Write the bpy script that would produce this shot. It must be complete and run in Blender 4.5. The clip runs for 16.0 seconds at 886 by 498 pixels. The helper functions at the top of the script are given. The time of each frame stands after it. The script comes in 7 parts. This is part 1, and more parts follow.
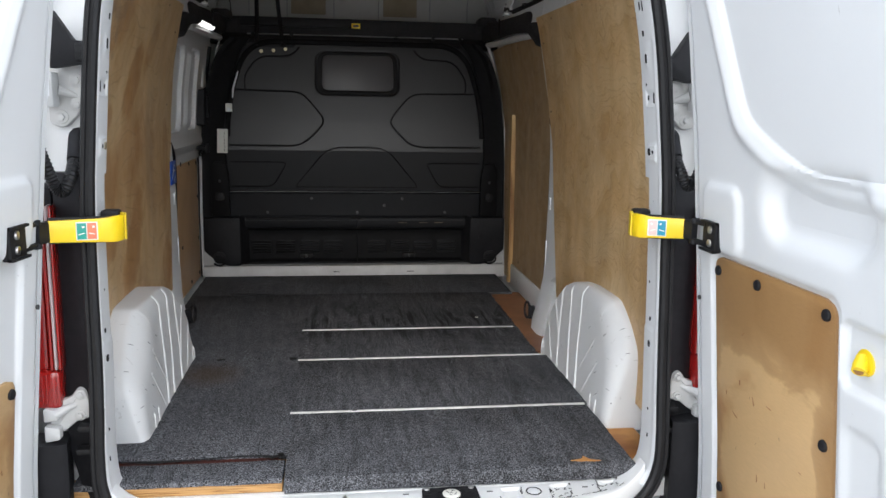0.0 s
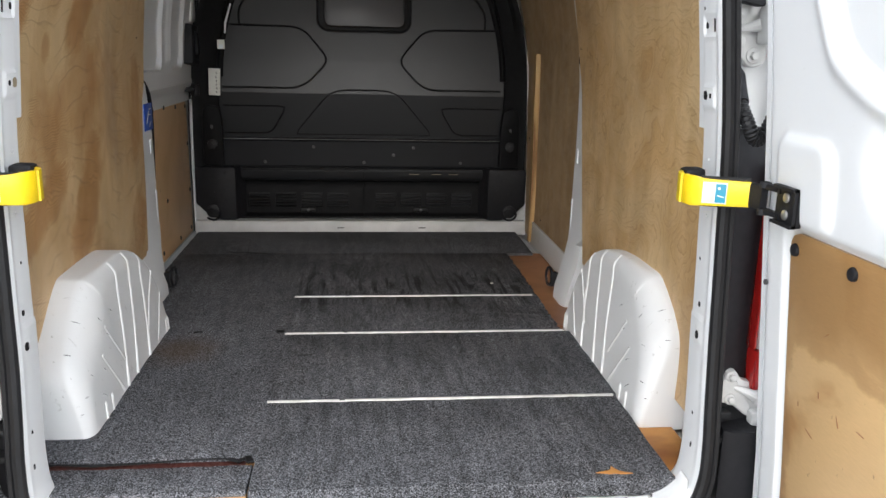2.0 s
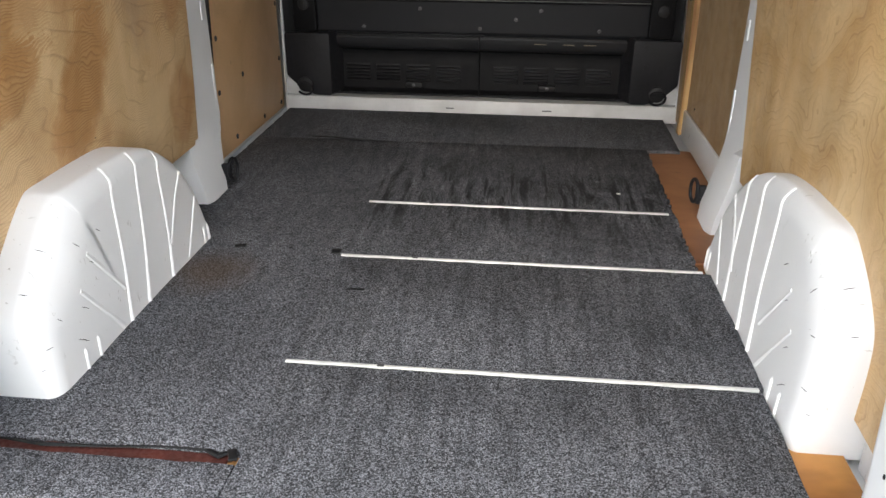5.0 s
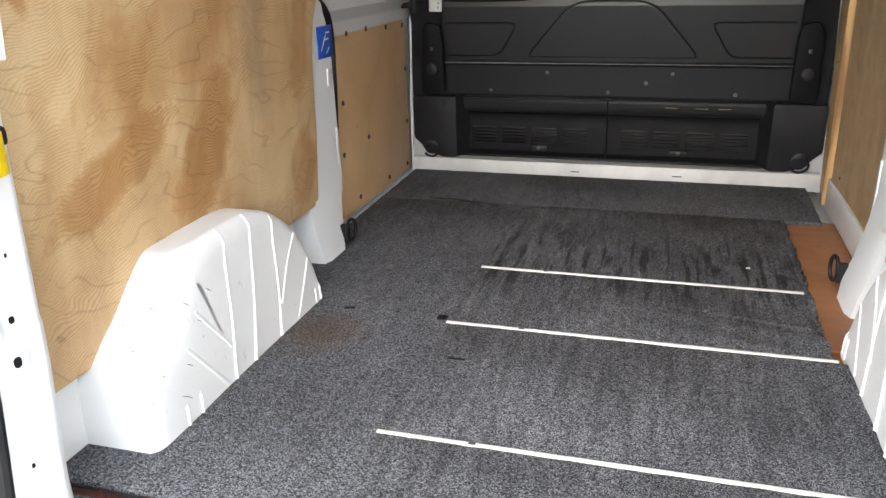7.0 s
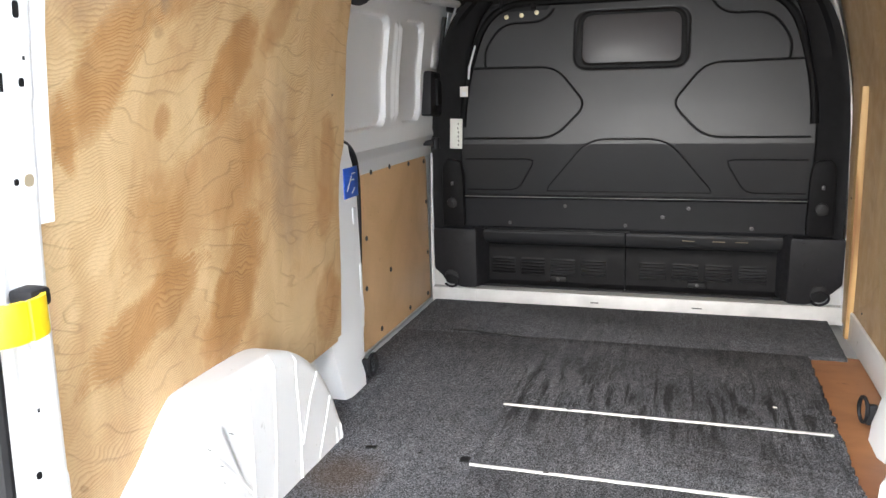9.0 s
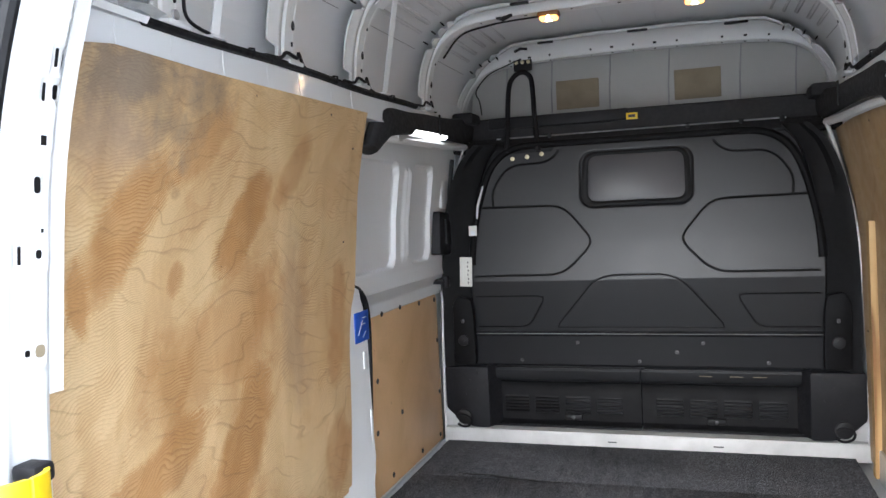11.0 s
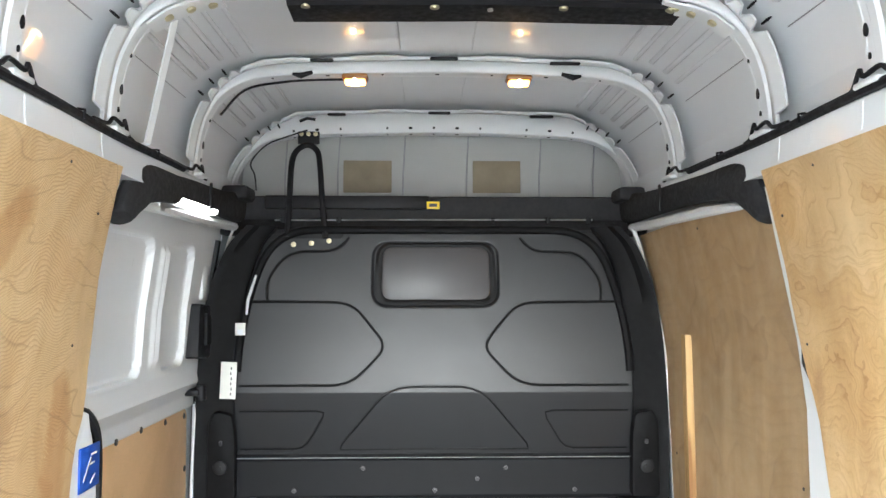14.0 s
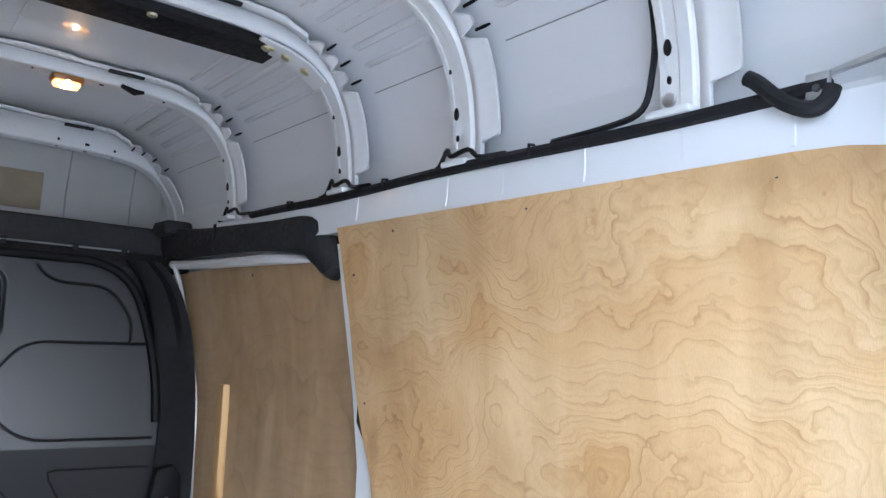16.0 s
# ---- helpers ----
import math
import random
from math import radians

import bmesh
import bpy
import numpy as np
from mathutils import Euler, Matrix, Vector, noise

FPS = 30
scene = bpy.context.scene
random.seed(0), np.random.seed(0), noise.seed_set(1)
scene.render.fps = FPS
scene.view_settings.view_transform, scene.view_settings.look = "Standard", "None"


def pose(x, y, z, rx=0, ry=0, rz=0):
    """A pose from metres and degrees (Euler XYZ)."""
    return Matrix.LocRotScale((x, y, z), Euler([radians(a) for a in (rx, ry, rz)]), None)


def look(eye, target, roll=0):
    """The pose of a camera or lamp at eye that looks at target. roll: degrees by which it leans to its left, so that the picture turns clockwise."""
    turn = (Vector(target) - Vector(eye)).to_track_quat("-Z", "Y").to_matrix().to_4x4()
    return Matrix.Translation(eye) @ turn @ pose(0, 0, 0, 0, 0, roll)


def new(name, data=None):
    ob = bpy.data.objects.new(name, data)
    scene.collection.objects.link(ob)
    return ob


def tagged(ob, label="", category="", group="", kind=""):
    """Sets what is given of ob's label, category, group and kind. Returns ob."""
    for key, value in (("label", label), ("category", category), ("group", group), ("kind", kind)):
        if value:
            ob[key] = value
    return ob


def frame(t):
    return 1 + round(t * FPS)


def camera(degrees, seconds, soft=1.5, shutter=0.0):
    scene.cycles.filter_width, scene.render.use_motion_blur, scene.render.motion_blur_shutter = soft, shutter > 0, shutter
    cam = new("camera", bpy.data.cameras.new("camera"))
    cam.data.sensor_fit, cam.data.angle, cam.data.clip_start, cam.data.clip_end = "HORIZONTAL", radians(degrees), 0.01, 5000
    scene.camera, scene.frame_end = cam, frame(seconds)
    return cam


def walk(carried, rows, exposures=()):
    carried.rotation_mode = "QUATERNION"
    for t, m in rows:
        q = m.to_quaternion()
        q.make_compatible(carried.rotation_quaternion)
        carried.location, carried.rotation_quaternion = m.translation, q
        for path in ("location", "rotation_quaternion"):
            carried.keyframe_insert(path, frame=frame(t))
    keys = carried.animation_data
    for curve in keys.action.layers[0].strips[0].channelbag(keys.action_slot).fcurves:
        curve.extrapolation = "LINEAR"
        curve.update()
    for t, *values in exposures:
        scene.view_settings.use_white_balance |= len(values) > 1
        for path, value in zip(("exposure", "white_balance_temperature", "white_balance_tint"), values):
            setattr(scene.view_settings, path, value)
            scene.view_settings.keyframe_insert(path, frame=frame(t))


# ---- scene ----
cam = camera(58.7, 16.0)
PATH = [
    (0, (-0.124, -1.854, 0.964), (0.146, 0.095, 0.604), 1.1),
    (0.5, (-0.121, -1.728, 0.952), (0.137, 0.221, 0.584), 1.2),
    (1, (-0.128, -1.597, 0.951), (0.123, 0.344, 0.539), 1.1),
    (1.5, (-0.073, -1.511, 0.945), (0.158, 0.419, 0.472), 1.3),
    (2, (-0.016, -1.455, 0.933), (0.191, 0.473, 0.44), 1.4),
    (2.5, (0.02, -1.426, 0.93), (0.211, 0.48, 0.352), 1.2),
    (3, (0.061, -1.335, 0.898), (0.218, 0.527, 0.186), 0.5),
    (3.5, (0.059, -1.174, 0.894), (0.188, 0.662, 0.113), 0.7),
    (3.7, (0.052, -1.108, 0.905), (0.177, 0.726, 0.115), 0.9),
    (5.8, (0.267, -0.767, 0.894), (-0.088, 1.012, 0.053), -0.6),
    (6, (0.267, -0.766, 0.902), (-0.102, 1.032, 0.108), -0.6),
    (6.5, (0.269, -0.757, 0.898), (-0.178, 1.047, 0.159), -1.0),
    (7, (0.264, -0.75, 0.911), (-0.269, 1.046, 0.21), -1.5),
    (7.5, (0.262, -0.751, 0.932), (-0.291, 1.074, 0.329), -1.5),
    (8, (0.256, -0.76, 0.957), (-0.312, 1.099, 0.486), -1.6),
    (8.5, (0.251, -0.761, 0.966), (-0.325, 1.105, 0.534), -1.6),
    (9, (0.249, -0.758, 0.978), (-0.339, 1.107, 0.56), -1.6),
    (9.5, (0.253, -0.757, 0.992), (-0.347, 1.126, 0.69), -1.9),
    (11.8, (0.204, -0.703, 1.046), (-0.408, 1.201, 1.029), -2.5),
    (12, (0.179, -0.683, 1.049), (-0.42, 1.225, 1.06), -2.1),
    (12.5, (0.085, -0.607, 1.053), (-0.334, 1.349, 1.094), -1.8),
    (13, (0.03, -0.481, 1.056), (-0.357, 1.479, 1.149), -1.7),
    (13.5, (-0.009, -0.341, 1.049), (-0.286, 1.636, 1.168), -1.1),
    (14, (-0.051, -0.237, 1.053), (0.005, 1.759, 1.167), -0.0),
    (14.5, (-0.125, -0.128, 1.066), (0.271, 1.829, 1.186), 0.5),
    (15, (-0.161, -0.062, 1.075), (0.709, 1.729, 1.265), 1.5),
    (15.5, (-0.155, -0.04, 1.083), (0.957, 1.61, 1.292), 2.4),
    (16, (-0.152, -0.048, 1.091), (1.042, 1.541, 1.322), 3.1),
]
walk(cam, [(t, look(eye, target, roll)) for t, eye, target, roll in PATH],
     [(0, 0.56, 6250, 10), (2, 0.95, 6450, 10), (3.7, 1.1, 6500, 10), (6, 1.68, 6500, 10), (7.5, 2.05, 6500, 10), (9.5, 2.4, 6250, 10), (12, 2.05, 5850, 10), (13, 2.52, 5950, 6), (14.5, 3.12, 6050, 5), (15.2, 2.68, 5500, 5), (16, 2.36, 5350, 10)])

# ---- world and sun: a bright overcast day ----
world = bpy.data.worlds.new("sky")
scene.world = world
world.use_nodes = True
wn = world.node_tree
sky = wn.nodes.new("ShaderNodeTexSky")
sky.sky_type, sky.sun_disc = "NISHITA", False
sky.sun_elevation, sky.sun_rotation, sky.dust_density, sky.air_density = radians(31), radians(186), 3.0, 1.0
cloud = wn.nodes.new("ShaderNodeMix")
cloud.data_type = "RGBA"
cloud.inputs[0].default_value = 0.72
cloud.inputs[7].default_value = (12.6, 13.3, 14.2, 1)
wn.links.new(sky.outputs[0], cloud.inputs[6])
wn.links.new(cloud.outputs[2], wn.nodes["Background"].inputs[0])
wn.nodes["Background"].inputs[1].default_value = 0.15
sun = new("sun", bpy.data.lights.new("sun", "SUN"))
sun.data.energy, sun.data.angle, sun.data.color = 0.75, radians(60), (1.0, 0.985, 0.96)
sun.matrix_world = look((-0.6, -6, 3.6), (0, 0, 0))


# ---- materials ----
def mat_base(name, rough=0.5, metal=0.0, coat=0.0, color=(0.5, 0.5, 0.5)):
    m = bpy.data.materials.new(name)
    m.use_nodes = True
    p = m.node_tree.nodes["Principled BSDF"]
    p.inputs["Base Color"].default_value = (*color, 1)
    p.inputs["Roughness"].default_value = rough
    p.inputs["Metallic"].default_value = metal
    p.inputs["Coat Weight"].default_value = coat
    p.inputs["Coat Roughness"].default_value = 0.22 if max(color) < 0.03 else 0.04
    return m, m.node_tree, p


def nd(tree, kind, **inputs):
    n = tree.nodes.new(kind)
    for k, v in inputs.items():
        key = int(k[1:]) if k[0] == "i" and k[1:].isdigit() else k.replace("_", " ")
        n.inputs[key].default_value = v
    return n


def coords(tree, scale=(1, 1, 1), rot=(0, 0, 0)):
    tc = tree.nodes.new("ShaderNodeTexCoord")
    mp = tree.nodes.new("ShaderNodeMapping")
    mp.inputs["Scale"].default_value = scale
    mp.inputs["Rotation"].default_value = rot
    tree.links.new(tc.outputs["Object"], mp.inputs["Vector"])
    return mp.outputs["Vector"]


def noise_tex(tree, vec, scale, detail=3.0, rough=0.55, dist=0.0):
    n = nd(tree, "ShaderNodeTexNoise", Scale=scale, Detail=detail, Roughness=rough, Distortion=dist)
    tree.links.new(vec, n.inputs["Vector"])
    return n.outputs["Fac"]


def ramp(tree, fac, stops):
    r = tree.nodes.new("ShaderNodeValToRGB")
    el = r.color_ramp.elements
    while len(el) < len(stops):
        el.new(0.5)
    for e, (pos, col) in zip(el, stops):
        e.position, e.color = pos, (*col, 1) if len(col) == 3 else col
    tree.links.new(fac, r.inputs[0])
    return r.outputs[0]


def mixc(tree, fac, a, b, mode="MIX"):
    n = tree.nodes.new("ShaderNodeMix")
    n.data_type, n.blend_type = "RGBA", mode
    for sock, v in ((n.inputs[0], fac), (n.inputs[6], a), (n.inputs[7], b)):
        if hasattr(v, "links"):
            tree.links.new(v, sock)
        else:
            sock.default_value = v if not isinstance(v, tuple) or len(v) == 4 else (*v, 1)
    return n.outputs[2]


def maths(tree, op, a, b=0.0):
    n = tree.nodes.new("ShaderNodeMath")
    n.operation = op
    for sock, v in ((n.inputs[0], a), (n.inputs[1], b)):
        if hasattr(v, "links"):
            tree.links.new(v, sock)
        else:
            sock.default_value = v
    return n.outputs[0]


def bump(tree, p, height, strength, dist=0.002):
    b = nd(tree, "ShaderNodeBump", Strength=strength, Distance=dist)
    tree.links.new(height, b.inputs["Height"])
    tree.links.new(b.outputs[0], p.inputs["Normal"])


def plain(name, color, rough=0.5, metal=0.0, coat=0.0, vary=0.15, scale=8.0, bumps=0.0, bscale=300.0, spec=0.28):
    """A plain surface with soft mottling, uneven gloss and fine relief."""
    m, t, p = mat_base(name, rough, metal, coat, color)
    v = coords(t)
    big = noise_tex(t, v, scale, 4)
    lo, hi = tuple(c * (1 - vary) for c in color), tuple(min(1, c * (1 + vary * 0.6)) for c in color)
    t.links.new(ramp(t, big, [(0.3, lo), (0.7, hi)]), p.inputs["Base Color"])
    fine = noise_tex(t, v, scale * 6, 3)
    t.links.new(ramp(t, fine, [(0.3, (rough * (1 - vary * 0.8),) * 3), (0.75, (min(1, rough * (1 + vary)),) * 3)]), p.inputs["Roughness"])
    if max(color) < 0.03:
        p.inputs["Specular IOR Level"].default_value = spec
    if bumps:
        bump(t, p, noise_tex(t, v, bscale, 2), bumps)
    return m


def paint_white(name, color, rough, scuff):
    """White car paint with grime in faint patches and thin dark scuffs."""
    m, t, p = mat_base(name, rough, 0, 0.0, color)
    v = coords(t)
    base = ramp(t, noise_tex(t, v, 5.0, 5), [(0.3, tuple(c * 0.985 for c in color)), (0.62, color)])
    marks = ramp(t, noise_tex(t, coords(t, (1, 2.2, 1), (0.4, 0.2, 0.5)), 34, 4, 0.6, 0.6), [(scuff, (0, 0, 0)), (scuff + 0.03, (1, 1, 1))])
    patch = ramp(t, noise_tex(t, v, 6.5, 2), [(0.52, (0, 0, 0)), (0.62, (1, 1, 1))])
    f = maths(t, "MULTIPLY", maths(t, "MULTIPLY", marks, patch), 0.5)
    t.links.new(mixc(t, f, base, (0.24, 0.22, 0.19)), p.inputs["Base Color"])
    t.links.new(ramp(t, noise_tex(t, v, 9, 2), [(0.3, (rough * 0.96,) * 3), (0.8, (rough * 1.06,) * 3)]), p.inputs["Roughness"])
    bump(t, p, noise_tex(t, v, 420, 2), 0.015)
    return m


def plywood(name, light, mid, dark, flame_col, size, drift_y, drift_z, sway_by, lines, flames, seed, stains=(), rough=0.06):
    """Rotary-cut veneer on a board in the y-z plane: wandering growth lines, flame-edged brown patches, satin bands, pores, grime.
    size: waves a metre; drift: how fast the veneer's depth climbs along y and z; lines: (growth lines, strength); flames: (flames, strength)."""
    m, t, p = mat_base(name, 0.5)
    shift = t.nodes.new("ShaderNodeVectorMath")
    shift.operation = "ADD"
    shift.inputs[1].default_value = (0.0, seed, seed * 0.7)
    t.links.new(coords(t, (0.0, 1.0, 1.25)), shift.inputs[0])
    v = shift.outputs[0]
    sep = t.nodes.new("ShaderNodeSeparateXYZ")
    t.links.new(v, sep.inputs[0])
    drift = maths(t, "ADD", maths(t, "MULTIPLY", sep.outputs[1], drift_y), maths(t, "MULTIPLY", sep.outputs[2], drift_z))
    sway = maths(t, "MULTIPLY", noise_tex(t, v, size, 2.8, 0.46, 0.3), sway_by)
    ripple = maths(t, "MULTIPLY", noise_tex(t, v, size * 5, 3, 0.55), rough)
    rise = maths(t, "ADD", maths(t, "ADD", drift, sway), ripple)
    # flames: a slow rise in tone that breaks off at a wavy, finely toothed edge
    saw = maths(t, "FRACT", maths(t, "MULTIPLY", maths(t, "ADD", rise, maths(t, "MULTIPLY", noise_tex(t, coords(t, (0, 16, 90), (0.45, 0, 0)), 1.6, 2, 0.6), 0.035)), flames[0]))
    saw = ramp(t, saw, [(0.0, (0, 0, 0)), (0.40, (0.05,) * 3), (0.62, (0.45,) * 3), (0.93, (1, 1, 1)), (1.0, (0, 0, 0))])
    zone = ramp(t, noise_tex(t, v, size * 1.3, 3, 0.5, 0.6), [(0.40, (0, 0, 0)), (0.60, (1, 1, 1))])
    col = mixc(t, maths(t, "MULTIPLY", zone, 0.5), light, mid)
    col = mixc(t, maths(t, "MULTIPLY", maths(t, "MULTIPLY", saw, ramp(t, noise_tex(t, v, size * 1.7, 2), [(0.38, (0.15,) * 3), (0.6, (1, 1, 1))])), flames[1]), col, flame_col)
    # thin growth lines that fade in and out
    cont = maths(t, "FRACT", maths(t, "MULTIPLY", rise, lines[0]))
    thin = ramp(t, cont, [(0.0, (0, 0, 0)), (0.70, (0.0,) * 3), (0.90, (0.45,) * 3), (0.955, (1, 1, 1)), (1.0, (0.0,) * 3)])
    fade = ramp(t, noise_tex(t, v, size * 2.6, 3), [(0.38, (0.08,) * 3), (0.60, (1, 1, 1))])
    col = mixc(t, maths(t, "MULTIPLY", maths(t, "MULTIPLY", thin, fade), lines[1]), col, dark)
    fine = maths(t, "FRACT", maths(t, "MULTIPLY", rise, lines[0] * 3.0))
    fine = ramp(t, fine, [(0.0, (0, 0, 0)), (0.6, (0.1,) * 3), (0.93, (0.8,) * 3), (1.0, (0, 0, 0))])
    col = mixc(t, maths(t, "MULTIPLY", maths(t, "MULTIPLY", fine, zone), lines[1] * 0.5), col, dark)
    comb = maths(t, "FRACT", maths(t, "ADD", maths(t, "MULTIPLY", rise, lines[0] * 1.7), maths(t, "MULTIPLY", sep.outputs[2], 22.0)))
    comb = ramp(t, comb, [(0.0, (0, 0, 0)), (0.5, (0.05,) * 3), (0.9, (0.8,) * 3), (1.0, (0, 0, 0))])
    combed = ramp(t, noise_tex(t, v, size * 1.5, 3, 0.55), [(0.44, (0, 0, 0)), (0.58, (1, 1, 1))])
    col = mixc(t, maths(t, "MULTIPLY", maths(t, "MULTIPLY", comb, combed), lines[1] * 0.45), col, dark)
    # weathered stains with ragged rims: (centre y z), (half sizes), colour, strength
    raw = t.nodes.new("ShaderNodeSeparateXYZ")
    t.links.new(coords(t), raw.inputs[0])
    for (cy, cz), (hy, hz), tone, strength in stains:
        dy = maths(t, "DIVIDE", maths(t, "SUBTRACT", raw.outputs[1], cy), hy)
        dz = maths(t, "DIVIDE", maths(t, "SUBTRACT", raw.outputs[2], cz), hz)
        d = maths(t, "SQRT", maths(t, "ADD", maths(t, "MULTIPLY", dy, dy), maths(t, "MULTIPLY", dz, dz)))
        d = maths(t, "ADD", d, maths(t, "MULTIPLY", maths(t, "SUBTRACT", noise_tex(t, v, 5.5, 4, 0.6), 0.5), 2.4))
        col = mixc(t, maths(t, "MULTIPLY", ramp(t, d, [(0.35, (1, 1, 1)), (0.95, (0, 0, 0))]), strength), col, tone)
    # satin bands across the grain, pores, grime
    satin = ramp(t, noise_tex(t, coords(t, (0, 3.6, 0.7)), 2.2, 3, 0.5, 0.5), [(0.36, (0.84, 0.80, 0.74)), (0.64, (1.08, 1.10, 1.12))])
    col = mixc(t, 0.9, col, satin, "MULTIPLY")
    pores = ramp(t, noise_tex(t, coords(t, (1, 70, 9)), 16, 3), [(0.3, (0.86,) * 3), (0.6, (1.04,) * 3)])
    col = mixc(t, 0.7, col, pores, "MULTIPLY")
    grime = ramp(t, noise_tex(t, v, 1.9, 4, 0.6), [(0.33, (0.80, 0.81, 0.83)), (0.55, (1, 1, 1))])
    col = mixc(t, 0.8, col, grime, "MULTIPLY")
    t.links.new(col, p.inputs["Base Color"])
    t.links.new(ramp(t, noise_tex(t, v, 14, 3), [(0.3, (0.36,) * 3), (0.7, (0.58,) * 3)]), p.inputs["Roughness"])
    bump(t, p, noise_tex(t, coords(t, (1, 90, 12)), 14, 3), 0.10)
    return m


def flamed_plywood(name, pale, brown, dark, flames, stains):
    """Wild-grained veneer on a board in the y-z plane: pale ground with thin wandering growth lines, brown streaks whose edges break up into fine combed lines."""
    m, t, p = mat_base(name, 0.5)
    v = coords(t, (0.0, 1.0, 1.0))
    raw = t.nodes.new("ShaderNodeSeparateXYZ")
    t.links.new(v, raw.inputs[0])
    y, z = raw.outputs[1], raw.outputs[2]
    # combed lines, nearly level, rising forward and pulled about
    pull = maths(t, "MULTIPLY", maths(t, "SUBTRACT", noise_tex(t, v, 3.1, 3, 0.5, 0.3), 0.5), 0.24)
    # nested arches towards the front edge
    dy = maths(t, "DIVIDE", maths(t, "SUBTRACT", y, 1.27), 0.13)
    arches = maths(t, "MULTIPLY", maths(t, "DIVIDE", 0.16, maths(t, "ADD", maths(t, "MULTIPLY", dy, dy), 1.0)), maths(t, "ADD", maths(t, "MULTIPLY", noise_tex(t, v, 2.2, 2), 2.0), -0.4))
    lie = maths(t, "ADD", maths(t, "SUBTRACT", z, maths(t, "MULTIPLY", y, 0.30)), maths(t, "SUBTRACT", pull, arches))
    wob = maths(t, "MULTIPLY", noise_tex(t, v, 24, 3, 0.55), 0.006)
    comb = maths(t, "FRACT", maths(t, "MULTIPLY", maths(t, "ADD", lie, wob), 150.0))
    comb = ramp(t, comb, [(0.0, (0, 0, 0)), (0.45, (0.08,) * 3), (0.84, (1, 1, 1)), (1.0, (0, 0, 0))])
    # streaks climb steeply forward; one flank sharp, the other fading
    across = maths(t, "MULTIPLY", maths(t, "SUBTRACT", maths(t, "MULTIPLY", y, 0.80), maths(t, "MULTIPLY", z, 0.60)), 1.9)
    along = maths(t, "ADD", maths(t, "MULTIPLY", y, 0.60), maths(t, "MULTIPLY", z, 0.80))
    join = t.nodes.new("ShaderNodeCombineXYZ")
    t.links.new(across, join.inputs[1])
    t.links.new(along, join.inputs[2])
    slant = join.outputs[0]
    def streak(scale, off, lo):
        sh = t.nodes.new("ShaderNodeVectorMath")
        sh.operation = "ADD"
        sh.inputs[1].default_value = (off, off * 2, off * 3)
        t.links.new(slant, sh.inputs[0])
        f = noise_tex(t, sh.outputs[0], scale, 4.0, 0.55, 1.3)
        f = maths(t, "ADD", f, maths(t, "MULTIPLY", maths(t, "SUBTRACT", comb, 0.5), 0.045))
        return ramp(t, f, [(lo - 0.035, (0, 0, 0)), (lo + 0.035, (1, 1, 1)), (lo + 0.10, (0.7,) * 3), (lo + 0.22, (0.1,) * 3)])
    a = streak(1.9, 4.2, 0.52)
    b = streak(3.6, 9.7, 0.55)
    tone = maths(t, "ADD", maths(t, "MULTIPLY", a, 0.22), maths(t, "MULTIPLY", b, 0.22))
    # brown flames in the veneer: centre, half sizes, slant, strength
    rag = maths(t, "ADD", maths(t, "MULTIPLY", maths(t, "SUBTRACT", noise_tex(t, v, 6.0, 6, 0.66), 0.5), 1.9), maths(t, "MULTIPLY", maths(t, "SUBTRACT", comb, 0.5), 0.42))
    for (cy, cz), (hl, hw), slant_deg, strength in flames:
        ca, sa = math.cos(math.radians(slant_deg)), math.sin(math.radians(slant_deg))
        oy, oz = maths(t, "SUBTRACT", y, cy), maths(t, "SUBTRACT", z, cz)
        du = maths(t, "DIVIDE", maths(t, "ADD", maths(t, "MULTIPLY", oy, ca), maths(t, "MULTIPLY", oz, sa)), hl)
        dw = maths(t, "DIVIDE", maths(t, "SUBTRACT", maths(t, "MULTIPLY", oz, ca), maths(t, "MULTIPLY", oy, sa)), hw)
        d = maths(t, "SQRT", maths(t, "ADD", maths(t, "MULTIPLY", du, du), maths(t, "MULTIPLY", dw, dw)))
        # the upper flank is sharp, the lower one fades into the comb
        d = maths(t, "ADD", maths(t, "ADD", d, rag), maths(t, "MULTIPLY", dw, 0.12))
        tone = maths(t, "ADD", tone, maths(t, "MULTIPLY", ramp(t, d, [(0.45, (0.85,) * 3), (0.72, (1, 1, 1)), (1.02, (0.45,) * 3), (1.35, (0, 0, 0))]), strength))
    tone = maths(t, "MINIMUM", tone, 1.0)
    ground = mixc(t, ramp(t, noise_tex(t, v, 2.4, 3, 0.5, 0.4), [(0.36, (0, 0, 0)), (0.66, (1, 1, 1))]), pale, tuple(0.72 * q + 0.28 * r for q, r in zip(pale, brown)))
    col = mixc(t, maths(t, "MULTIPLY", tone, 0.84), ground, brown)
    # the comb shows on the streaks and faintly all over
    seen = maths(t, "ADD", maths(t, "MULTIPLY", tone, 0.42), maths(t, "MULTIPLY", ramp(t, noise_tex(t, v, 3.6, 3), [(0.40, (0.14,) * 3), (0.60, (1, 1, 1))]), 0.46))
    col = mixc(t, maths(t, "MULTIPLY", comb, seen), col, tuple(0.5 * q + 0.5 * r for q, r in zip(brown, dark)))
    # thin growth lines: level curves of a slow field
    slow = maths(t, "ADD", maths(t, "MULTIPLY", noise_tex(t, coords(t, (0, 1.0, 1.5)), 2.6, 2.5, 0.5, 0.5), 0.62), maths(t, "MULTIPLY", z, 1.5))
    slow = maths(t, "ADD", slow, maths(t, "MULTIPLY", noise_tex(t, v, 26, 2, 0.5), 0.012))
